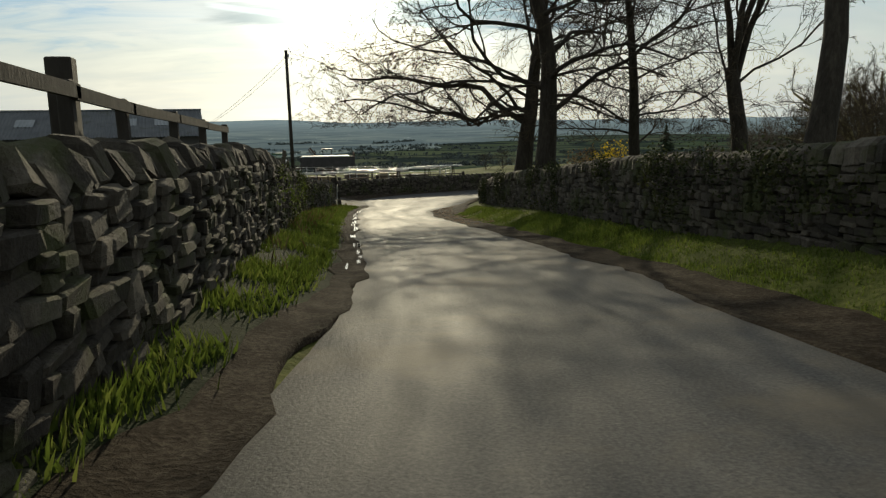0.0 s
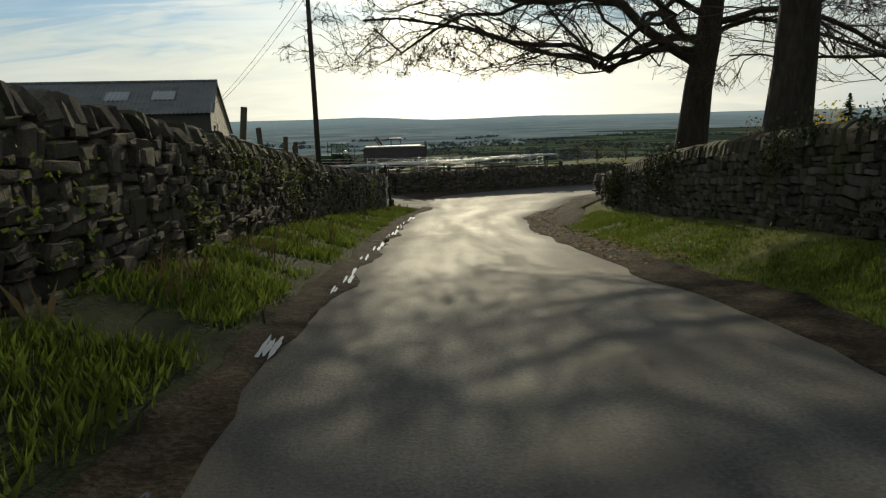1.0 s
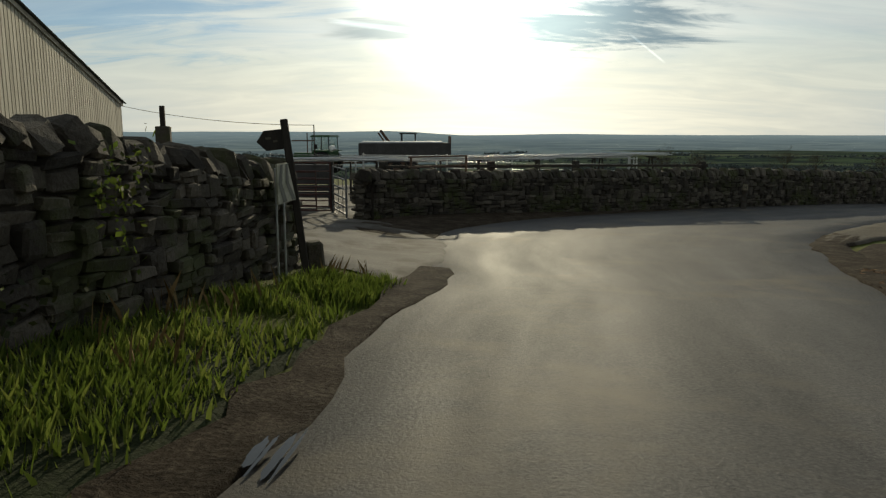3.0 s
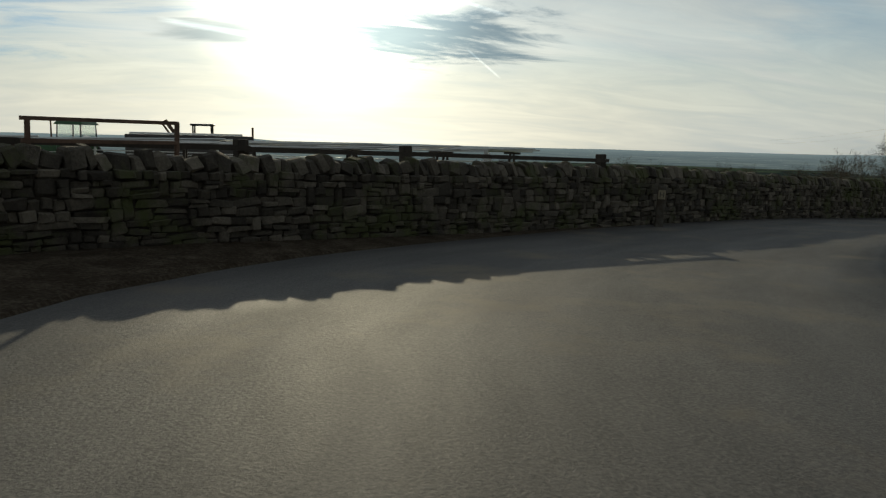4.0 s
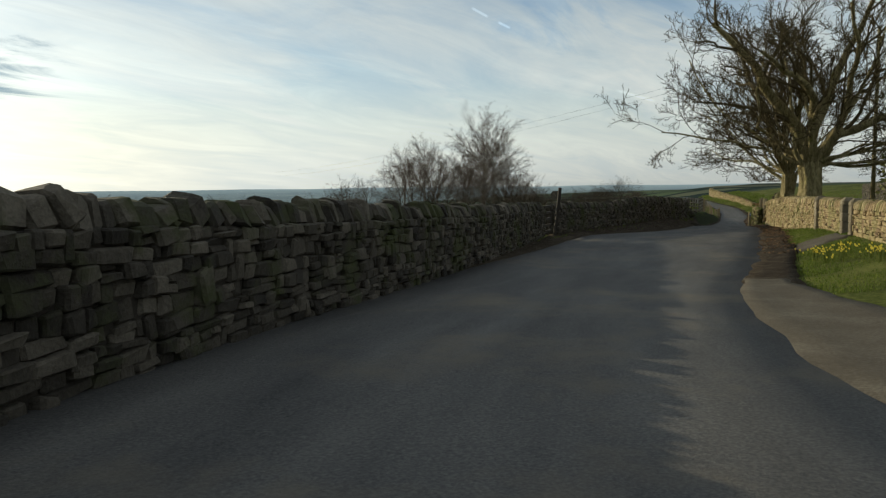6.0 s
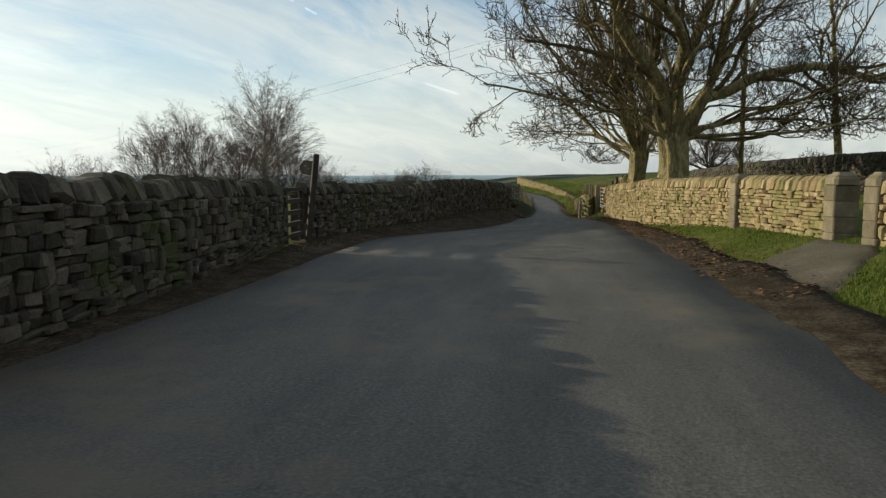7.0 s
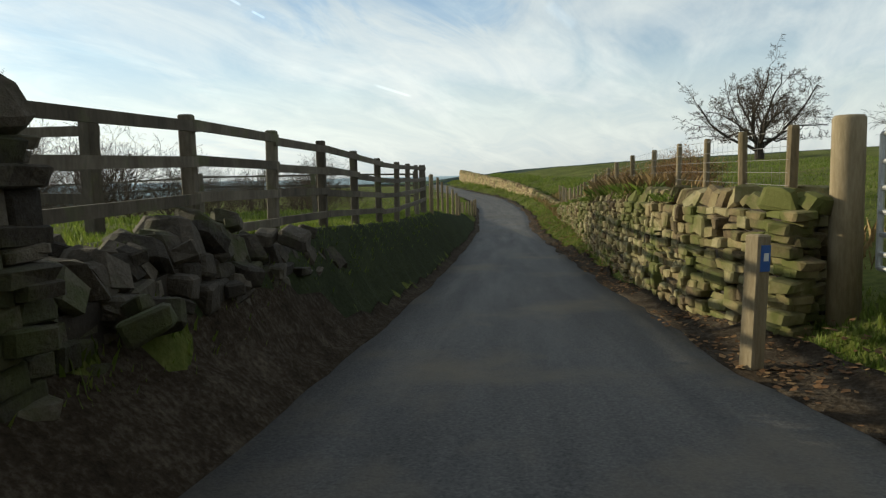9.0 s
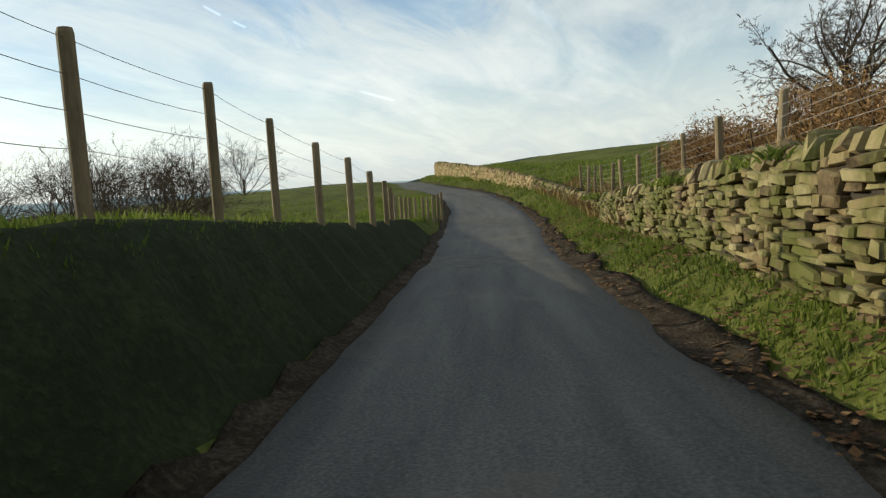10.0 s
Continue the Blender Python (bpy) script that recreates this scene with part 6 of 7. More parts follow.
for k, (a, b, sag, lab) in enumerate([((-4.0, 49.75, 10.2), (-10.95, 61.2, 5.9), 0.25, "service line from the pole to the barn"), ((-4.0, 49.75, 9.9), (-11.2, 62.4, 5.8), 0.3, "service line from the pole to the barn"),
                                      ((-14.4, 79.6, 4.0), (-4.2, 72.7, 3.03), 0.22, "slack line across the yard"), ((60.5, 77.4, 9.2), (104, 190, 4), 1.2, "overhead line over the fields"), ((60.5, 77.4, 8.9), (104.5, 190, 3.2), 1.3, "overhead line over the fields"),
                                      ((60.5, 77.4, 9.2), (38, 20, 11), 0.8, "overhead line over the fields")]):
    tagged(part("overhead_line", cable(a, b, sag, 0.011 if k < 3 else 0.006), BLACK), lab, "cable")


# ---------------------------------------------------------------- barn
def barn():
    z0 = 1.4
    t = thing("barn", pose(-10.4, 58.5, z0, 0, 0, 10.8), "long farm barn with corrugated roof and boarded gable", "barn")
    y0, y1, y2, depth = 0.0, 4.6, 21.8, 18.0
    e0, ap, e2 = 5.63 - z0, 7.32 - z0, 4.17 - z0
    part("wall", Shape().box((depth, 0.2, e0 - 0.06), pose(-depth / 2, 0.16, 0)), DARKBOARD, t, "dark side cladding")
    part("wall", Shape().box((0.2, y2 - 0.4, e2 - 0.1), pose(-depth, y2 / 2, 0)), DARKBOARD, t)
    part("wall", Shape().box((depth, 0.2, e2 - 0.1), pose(-depth / 2, y2 - 0.16, 0)), DARKBOARD, t)
    gable = Shape()
    pts = [(y0 + 0.1, -0.6), (y2 - 0.1, -0.6), (y2 - 0.1, e2 - 0.08), (y1, ap - 0.08), (y0 + 0.1, e0 - 0.08)]
    gable.add([(e, a, b) for e in (-0.12, -0.03) for a, b in pts], [(4, 3, 2, 1, 0), (5, 6, 7, 8, 9)] + [(i, (i + 1) % 5, (i + 1) % 5 + 5, i + 5) for i in range(5)])
    part("gable", gable, BOARDS, t)
    n = 74
    for k in range(n):          # upright boards with gaps
        ya, yb = y0 + 0.1 + (y2 - 0.2) * k / n, y0 + 0.1 + (y2 - 0.2) * (k + 0.8) / n
        top = [np.interp(y, (y0, y1, y2), (e0, ap, e2)) - 0.12 for y in (ya, yb)]
        s = Shape().add([(0, ya, -0.6), (0, yb, -0.6), (0, yb, top[1]), (0, ya, top[0]), (-0.03, ya, -0.6), (-0.03, yb, -0.6), (-0.03, yb, top[1]), (-0.03, ya, top[0])], [(0, 1, 2, 3), (0, 3, 7, 4), (1, 5, 6, 2), (3, 2, 6, 7)])
        part("board", s, BOARDS, t)

    def sheet(ya, za, yb, zb, x0, x1, lift, mat, name, parent, label=""):
        s = Shape()
        cols = int((x1 - x0) / 0.075)
        pts = []
        nn = Vector((0, -(zb - za), yb - ya)).normalized()
        for k in range(cols + 1):
            x = x0 + (x1 - x0) * k / cols
            w = 0.028 * math.cos(k * math.pi / 1.5) + lift
            pts += [(x, ya + nn.y * w, za + nn.z * w), (x, yb + nn.y * w, zb + nn.z * w)]
        s.add(pts, [(2 * k, 2 * k + 2, 2 * k + 3, 2 * k + 1) for k in range(cols)])
        return part(name, s, mat, parent, label)
    roof = sheet(y0 - 0.25, e0 - 0.1, y1, ap, -depth - 0.2, 0.22, 0.0, SHEET, "roof", t, "grey corrugated roof slope")
    sheet(y1, ap, y2 + 0.2, e2 - 0.06, -depth - 0.2, 0.22, 0.0, SHEET, "roof", t, "grey corrugated roof slope")
    part("ridge", Shape().tube([(-depth - 0.2, y1, ap + 0.02), (0.24, y1, ap + 0.02)], 0.09, 8), SHEET, t)
    for x in (-3.0, -5.3, -9.2, -11.6):
        ya, yb = 1.7, 3.0
        za, zb = (np.interp(y, (y0 - 0.25, y1), (e0 - 0.1, ap)) for y in (ya, yb))
        sheet(ya, za, yb, zb, x, x + 1.15, 0.045, SKYLIGHT, "skylight", roof, "pale translucent roof sheet")
    for (ya, za), (yb, zb) in (((y0 - 0.2, e0), (y1, ap)), ((y1, ap), (y2 + 0.1, e2))):
        part("bargeboard", plank(Vector((0.05, ya, za - 0.12)), Vector((0.05, yb, zb - 0.12)), (0.03, 0.16)), BOARDS, t)
    door = part("door", Shape().box((0.05, 1.0, 2.4), pose(0.02, 2.55, 1.1)), DARKBOARD, t, "dark plank door")
    win = part("window", Shape().box((0.06, 0.75, 1.3), pose(0.02, 5.1, 2.35)), WHITE, t, "white window frame")
    for k in range(2):
        part("pane", Shape().box((0.02, 0.6, 0.52), pose(0.05, 5.1, 2.43 + 0.6 * k)), BLACK, win, "dark pane")


barn()


# ---------------------------------------------------------------- farm machinery and stacks in the yard
def wheel(t, x, y, r, w, name="wheel"):
    s = Shape()
    prof = [(r * 0.55, -w * 0.4), (r * 0.93, -w / 2), (r, -w * 0.25), (r, w * 0.25), (r * 0.93, w / 2), (r * 0.55, w * 0.4)]
    n = 20
    pts = [(x + p * math.cos(2 * math.pi * k / n), y + q, r + p * math.sin(2 * math.pi * k / n)) for k in range(n) for p, q in prof]
    s.add(pts, [(k * 6 + j, k * 6 + j + 1, ((k + 1) % n) * 6 + j + 1, ((k + 1) % n) * 6 + j) for k in range(n) for j in range(5)])
    ob = part(name, s, RUBBER, t)
    rim = Shape().tube([(x, y - w * 0.36, r), (x, y + w * 0.36, r)], r * 0.56, 14)
    part("rim", rim, RUST, ob)


def tractor(x, y, z, turn):
    t = thing("tractor", pose(x, y, z, 0, 0, turn), "green farm tractor with a glazed cab", "tractor")
    part("bonnet", Shape().box((1.7, 0.75, 0.75), pose(1.35, 0, 0.75), taper=0.92, bevel=0.08), TRACTORGREEN, t)
    part("chassis", Shape().box((3.0, 0.5, 0.45), pose(0.7, 0, 0.5), bevel=0.05), BLACK, t)
    cab = part("cab", Shape().box((1.45, 1.5, 0.8), pose(-0.3, 0, 0.85), bevel=0.06), TRACTORGREEN, t)
    for dx in (-0.98, 0.38):
        for dy in (-0.7, 0.7):
            part("pillar", Shape().beam((dx, dy, 1.6), (dx * 0.95 - 0.02, dy * 0.95, 2.62), 0.06, 0.06), BLACK, cab)
    part("roof", Shape().box((1.65, 1.6, 0.16), pose(-0.3, 0, 2.6), taper=0.92, bevel=0.06), TRACTORGREEN, cab)
    for dy in (-0.71, 0.71):
        g = part("window", Shape().box((1.25, 0.012, 0.95), pose(-0.3, dy, 1.65)), GLASS, cab)
        g.visible_shadow = False
    for dx in (-1.0, 0.4):
        g = part("windscreen", Shape().box((0.012, 1.25, 0.95), pose(dx, 0, 1.65)), GLASS, cab)
        g.visible_shadow = False
    # white panel added in place of glints beside the cab
    part("glint_panel", Shape().box((0.3, 0.55, 0.34), pose(-1.25, 0.55, 1.7, 0, 25, 0), bevel=0.08), WHITE, t, "white panel standing in for pale glints on the tractor")
    part("exhaust", Shape().tube([(0.95, 0.3, 1.4), (0.95, 0.3, 2.9)], 0.04, 8), RUST, t)
    for dy in (-0.82, 0.82):
        wheel(t, -0.5, dy, 0.8, 0.45)
        wheel(t, 1.8, dy * 0.92, 0.5, 0.32)
        part("mudguard", Shape().box((1.3, 0.45, 0.08), pose(-0.5, dy, 1.62), bevel=0.03), TRACTORGREEN, t)


tractor(-7.7, 97.4, 2.55 - 2.75, 160)


def trailer(x, y, z, turn):
    t = thing("farm_trailer", pose(x, y, z, 0, 0, turn), "long dark steel trailer with a pale load cover", "trailer")
    part("body", Shape().box((6.6, 2.2, 1.35), pose(0, 0, 1.0), bevel=0.04), DARKBOARD, t)
    for k in range(9):
        part("rib", Shape().box((0.08, 0.06, 1.3), pose(-3.1 + 0.775 * k, -1.13, 1.02)), DARKBOARD, t)
    part("cover", Shape().box((5.8, 2.0, 0.10), pose(-0.2, 0, 2.36), bevel=0.03), WHITE, t, "pale sheeted cover")
    part("headboard", Shape().box((0.1, 2.2, 0.55), pose(3.25, 0, 2.3), bevel=0.02), RUST, t)
    part("drawbar", Shape().box((1.6, 0.14, 0.14), pose(-3.9, 0, 0.85)), RUST, t)
    for dx in (-0.6, 0.6):
        for dy in (-0.95, 0.95):
            wheel(t, dx, dy, 0.48, 0.3)


trailer(-1.7, 97.9, 2.1 - 2.46, 2)
t = thing("loader", pose(-2.2, 104, -0.5), "farm loader with a raised arm behind the trailer", "loader")
part("body", Shape().box((2.6, 1.5, 1.3), pose(0, 0, 0.6), bevel=0.1), RUST, t)
for dx in (0.0, 1.1):
    for dy in (-0.6, 0.6):
        part("cab_pillar", Shape().box((0.09, 0.09, 1.2), pose(dx, dy, 1.9)), BLACK, t)
part("cab_roof", Shape().box((1.4, 1.5, 0.12), pose(0.55, 0, 3.1), bevel=0.03), BLACK, t)
part("arm", Shape().beam((-0.4, 0, 1.6), (-1.7, 0, 3.4), 0.18, 0.22).beam((-0.8, 0.2, 1.6), (-1.9, 0.2, 3.2), 0.12, 0.12), RUST, t)
for dx in (-0.8, 0.8):
    for dy in (-0.8, 0.8):
        wheel(t, dx, dy, 0.55, 0.35)


def stack(x, y, z, turn, n, label, mat, size=(2.6, 1.1, 0.13), seed=0):
    t = thing("timber_stack", pose(x, y, z, 0, 0, turn), label, "stack", "stacks in the yard")
    rnd = random.Random(seed)
    for k in range(n):
        part("layer", Shape().box((size[0] * rnd.uniform(0.9, 1.05), size[1], size[2] * 0.75), pose(rnd.uniform(-0.1, 0.1), 0, size[2] * k, 0, 0, rnd.uniform(-2, 2)), bevel=0.01), mat, t)


for k, (x, y, n, mat, lab) in enumerate([(-2.5, 89, 7, NEWPOST, "stack of pale sawn timber"), (1.5, 90, 8, WEATHERED, "stack of weathered pallets"), (5.4, 91, 8, NEWPOST, "stack of pale sawn timber"), (8.2, 88, 7, WEATHERED, "stack of weathered pallets"),
                                         (-14, 92, 12, WEATHERED, "tall stack of weathered pallets"), (-17.5, 93, 13, WEATHERED, "tall stack of weathered pallets"), (-20.5, 92.5, 12, WEATHERED, "tall stack of weathered pallets"), (7.0, 81.5, 5, GALV, "stack of galvanised hurdles")]):
    stack(x, y, lie1(x, y) + 0.06, (k * 37) % 30 - 15, n, lab, mat, seed=k)


def rail_stack(x, y, top, turn, length, n, seed, label):
    """Galvanised rails lying fanned out over two trestles."""
    z = lie1(x, y)
    t = thing("rail_stack", pose(x, y, z, 0, 0, turn), label, "stack", "stacks in the yard")
    rnd = random.Random(seed)
    h = top - z
    for dx in (-length * 0.3, length * 0.3):
        part("trestle", Shape().beam((dx, -0.5, 0), (dx, -0.1, h - 0.16), 0.06, 0.06).beam((dx, 0.5, 0), (dx, 0.1, h - 0.16), 0.06, 0.06).beam((dx, -0.5, h - 0.16), (dx, 0.5, h - 0.16), 0.07, 0.07), CREOSOTE, t)
    for k in range(n):
        a, b, v = rnd.uniform(-0.5, 0.5), rnd.uniform(-0.5, 0.5), h - 0.10 + 0.05 * (k % 3)
        e = rnd.uniform(-0.4, 0.4)
        part("rail", Shape().tube([(-length / 2 + e, a, v + rnd.uniform(-0.02, 0.02)), (length / 2 + e, b, v + rnd.uniform(-0.02, 0.06))], 0.028, 6), GALV, t)


for k, (x, y, top, turn, ln) in enumerate([(-3.9, 72.6, 1.78, 4, 3.6), (-0.6, 73.2, 1.80, -3, 4.2), (3.4, 74.2, 1.80, 6, 4.0), (6.4, 77.6, 1.76, 10, 4.4), (9.6, 79.4, 1.74, 14, 4.4)]):
    rail_stack(x, y, top, turn, ln, 8, 50 + k, "galvanised rails and hurdles stacked on trestles")


# ---------------------------------------------------------------- dry-stone walls, stone by stone
def stone_block(seed, round_top=False):
    """An irregular chamfered block inside a unit cube."""
    rnd = random.Random(seed)
    bm = bmesh.new()
    bmesh.ops.create_cube(bm, size=1.0)
    for v in bm.verts:
        v.co += Vector((rnd.uniform(-0.13, 0.11), rnd.uniform(-0.08, 0.08), rnd.uniform(-0.16, 0.15)))
        if round_top and v.co.z > 0:
            v.co.y *= 0.62
    bmesh.ops.bevel(bm, geom=bm.edges[:], offset=0.12, segments=1, affect="EDGES")
    for v in bm.verts:
        v.co += Vector((rnd.uniform(-0.025, 0.025), rnd.uniform(-0.025, 0.025), rnd.uniform(-0.03, 0.03)))
    bmesh.ops.triangulate(bm, faces=bm.faces[:])
    bm.verts.index_update()
    verts = np.array([v.co[:] for v in bm.verts])
    faces = [tuple(v.index for v in f.verts) for f in bm.faces]
    bm.free()
    return verts, faces


def half_round(seed):
    """A coping stone inside a unit cube: a thick slab with a worn, half-round back."""
    rnd = random.Random(seed)
    n = 7
    ring = [(0.5 * math.cos(math.pi * k / (n - 1)), -0.5 + 0.98 * max(math.sin(math.pi * k / (n - 1)), 0) ** 0.62 + 0.02) for k in range(n)]
    verts = []
    for e, shrink in ((-0.5, 0.86), (-0.36, 1.0), (0.36, 1.0), (0.5, 0.86)):
        for y, z in ring:
            verts.append((e + rnd.uniform(-0.05, 0.05), y * shrink + rnd.uniform(-0.03, 0.03), -0.5 + (z + 0.5) * (0.94 if shrink < 1 else 1.0) + rnd.uniform(-0.035, 0.035)))
    faces = [(r * n + k, r * n + k + 1, (r + 1) * n + k + 1, (r + 1) * n + k) for r in range(3) for k in range(n - 1)]
    faces += [tuple(range(n - 1, -1, -1)), tuple(3 * n + k for k in range(n))]
    faces = [t for f in faces for t in [(f[0], f[k], f[k + 1]) for k in range(1, len(f) - 1)]]
    return np.array(verts), faces


BLOCKS = [stone_block(s) for s in range(14)]
CAPS = [stone_block(s + 40, True) for s in range(8)]
ROUNDS = [half_round(s + 70) for s in range(6)]
FORMS = {"stone": BLOCKS, "coping_stone": CAPS, "round_coping": ROUNDS}
MESHES = {}


def block_mesh(kind, i, mat):
    key = (kind, i, mat.name)
    if key not in MESHES:
        v, f = FORMS[kind][i]
        me = bpy.data.meshes.new(kind)
        me.from_pydata(v, [], f)
        if kind == "round_coping":
            me.polygons.foreach_set("use_smooth", np.ones(len(me.polygons), bool))
        me.materials.append(mat)
        MESHES[key] = me
    return MESHES[key]


def stone_wall(name, line, body=1, thick=0.5, course=0.15, length=0.32, cope="rough", near=(0, 20), mats=(STONE, STONE_FAR), label="", seed=0, rough=1.0, sink=0.15, both=False, most=300, jump=0.09):
    """line: (x, y, top) along the face that the lane sees; body: on which side of it the wall's thickness lies (+1 left).
    Stones of the stretch near (metres along) are pieces of their own, the rest one part."""
    rnd = random.Random(seed)
    p = np.array(line, float)
    seg = np.linalg.norm(np.diff(p[:, :2], axis=0), axis=1)
    s = np.r_[0, np.cumsum(seg)]
    total = s[-1]

    def at(u):
        i = min(max(int(np.searchsorted(s, u, side="right")) - 1, 0), len(seg) - 1)
        k = (u - s[i]) / seg[i]
        q = p[i] + (p[i + 1] - p[i]) * k
        d = (p[i + 1] - p[i])[:2] / seg[i]
        return q, d, np.array([-d[1], d[0]]) * body
    grid = np.linspace(0, total, max(int(total / 0.5), 2) + 1)
    frames = [at(u) for u in grid]
    foot = np.array([lie1(*q[:2]) - sink for q, _, _ in frames])
    wall = tagged(new(name), label, "stone wall", kind="structure")
    cap_h = {"rough": 0.24, "round": 0.29, "low": 0.17, "none": 0.0}[cope]
    # core of small packing stones, set back behind the faces
    core = Shape()
    pts = []
    for (q, d, n), z0 in zip(frames, foot):
        a, b = q[:2] + n * 0.07, q[:2] + n * (thick - 0.07)
        top = q[2] - cap_h
        pts += [(*a, z0), (*a, top), (*b, top), (*b, z0)]
    faces = [(4 * i + k, 4 * i + 4 + k, 4 * i + 4 + (k + 1) % 4, 4 * i + (k + 1) % 4) for i in range(len(frames) - 1) for k in range(4)]
    faces += [(0, 1, 2, 3), tuple(4 * (len(frames) - 1) + k for k in (3, 2, 1, 0))]
    core.add(pts, faces)
    part("core", core, HEART, wall)
    pieces = []
    mean = float(np.percentile([q[2] for q, _, _ in frames] - foot, 85)) - cap_h
    rows = max(int(mean / course), 2)
    cuts = np.cumsum([rnd.uniform(0.7, 1.35) for _ in range(rows)])
    cuts = np.r_[0, cuts / cuts[-1]]
    for face in ((0, 1) if both else (0,)):
        taken = {}
        for r in range(rows):
            u = -rnd.uniform(0, length)
            taken[r] = sorted(taken.get(r, []))
            while u < total:
                w = length * (rnd.uniform(0.45, 1.4) if rnd.random() < 0.85 else rnd.uniform(1.4, 2.1)) * (1.15 - 0.3 * r / rows)
                mid = min(max(u + w / 2, 0), total)
                if u + w > total:
                    w, mid = total - u, (u + total) / 2
                if u < 0:
                    w, mid, u = u + w, (u + w) / 2, 0
                blocked = False
                for a0, a1 in taken.get(r, ()):
                    if a0 - 0.02 <= u < a1:
                        u, blocked = a1, True
                        break
                    if u < a0 < u + w:
                        w = a0 - u
                        mid = u + w / 2
                        break
                if blocked:
                    continue
                start = u
                u += w
                if w < 0.07:
                    continue
                tall = r < rows - 1 and w < length * 1.2 and rnd.random() < jump
                if tall:
                    taken.setdefault(r + 1, []).append((start, start + w))
                q, d, n = at(mid)
                z0 = np.interp(mid, grid, foot)
                h = q[2] - cap_h - z0
                low, high = (cuts[e] + (0.30 / rows * noise.noise((mid * 0.9, e * 3.7, seed)) if 0 < e < rows else 0) for e in (r, r + (2 if tall else 1)))
                zc, hh = z0 + h * (low + high) / 2, h * (high - low)
                split = 2 if not tall and hh > course * 0.9 and w > 0.16 and rnd.random() < 0.25 else 1
                for part_no in range(split):
                    zz = zc + (part_no - (split - 1) / 2) * hh / split
                    deep = rnd.uniform(0.20, 0.27)
                    proud = rnd.uniform(-0.03, 0.03) * rough
                    c = q[:2] + n * ((deep / 2 + proud) if face == 0 else (thick - deep / 2 - proud))
                    turn = math.atan2(d[1], d[0]) + rnd.uniform(-0.05, 0.05) * rough
                    m = Matrix.LocRotScale((c[0] + rnd.uniform(-0.01, 0.01), c[1], zz + rnd.uniform(-0.01, 0.01) * rough), Euler((rnd.uniform(-0.05, 0.05) * rough, rnd.uniform(-0.07, 0.07) * rough, turn)),
                                           (w * 0.985, deep, hh / split * rnd.uniform(0.90, 1.02)))
                    pieces.append(("stone", rnd.randrange(len(BLOCKS)), m, mid))
    if cope != "none":
        u = 0.0
        while u < total:
            w = rnd.uniform(0.20, 0.33) if cope == "round" else rnd.uniform(0.10, 0.28)
            q, d, n = at(min(u + w / 2, total))
            h = cap_h * (rnd.uniform(0.95, 1.05) if cope == "round" else rnd.uniform(0.7, 1.25))
            c = q[:2] + n * thick / 2
            turn = math.atan2(d[1], d[0]) + rnd.uniform(-0.1, 0.1) * rough
            tip = rnd.uniform(-0.30, 0.30) * rough if cope != "round" else rnd.uniform(0.02, 0.16)
            m = Matrix.LocRotScale((c[0], c[1], q[2] - cap_h + h / 2), Euler((rnd.uniform(-0.05, 0.05) * rough, tip, turn)), (w * 0.97, thick * (1.08 if cope == "round" else rnd.uniform(0.7, 1.1)), h * 1.05))
            kind = "round_coping" if cope == "round" else "coping_stone"
            pieces.append((kind, rnd.randrange(len(FORMS[kind])), m, u))
            u += w
    inside = [k for k, pc in enumerate(pieces) if near[0] <= pc[3] <= near[1]]
    rnd.shuffle(inside)
    own = set(inside[:most])
    v_all, f_all, count = [], [], 0
    for k, (kind, i, m, _) in enumerate(pieces):
        if k in own:
            ob = new("stone" if kind == "stone" else "coping_stone", block_mesh(kind, i, mats[0]))
            ob.parent = wall
            ob.matrix_basis = m
        else:
            v, f = FORMS[kind][i]
            mm = np.array(m)
            v_all.append(v @ mm[:3, :3].T + mm[:3, 3])
            f_all.append(np.array(f) + count)
            count += len(v)
    if v_all:
        me = bpy.data.meshes.new("stones")
        me.from_pydata(np.concatenate(v_all), [], np.concatenate(f_all).tolist())
        me.materials.append(mats[1])
        ob = new("stones", me)
        ob.parent = wall
        tagged(ob, kind="stuff")
    return wall


# stone pair for walls whose shade is put into the colour
dark = (SHADE_STONE, SHADE_STONE_FAR)
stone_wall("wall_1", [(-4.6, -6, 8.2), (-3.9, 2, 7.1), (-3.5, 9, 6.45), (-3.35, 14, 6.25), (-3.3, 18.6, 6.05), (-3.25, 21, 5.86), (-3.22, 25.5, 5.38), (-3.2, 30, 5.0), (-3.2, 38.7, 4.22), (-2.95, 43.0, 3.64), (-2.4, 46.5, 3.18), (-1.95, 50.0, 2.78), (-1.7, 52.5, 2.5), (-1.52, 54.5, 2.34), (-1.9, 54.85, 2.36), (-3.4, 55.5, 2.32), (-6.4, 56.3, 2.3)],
           body=1, thick=0.55, course=0.13, length=0.26, near=(42, 60), mats=dark, label="tall dry-stone wall in shade-darkened stone with grass at its foot", seed=1, rough=1.7)
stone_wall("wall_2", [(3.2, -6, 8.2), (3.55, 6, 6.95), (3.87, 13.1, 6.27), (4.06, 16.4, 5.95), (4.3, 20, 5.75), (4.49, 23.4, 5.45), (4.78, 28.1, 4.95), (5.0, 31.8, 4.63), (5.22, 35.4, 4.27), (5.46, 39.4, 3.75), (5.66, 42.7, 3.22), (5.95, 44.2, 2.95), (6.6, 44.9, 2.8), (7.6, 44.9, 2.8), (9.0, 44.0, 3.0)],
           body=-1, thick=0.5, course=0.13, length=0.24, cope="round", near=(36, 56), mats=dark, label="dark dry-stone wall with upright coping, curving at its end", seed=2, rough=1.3)
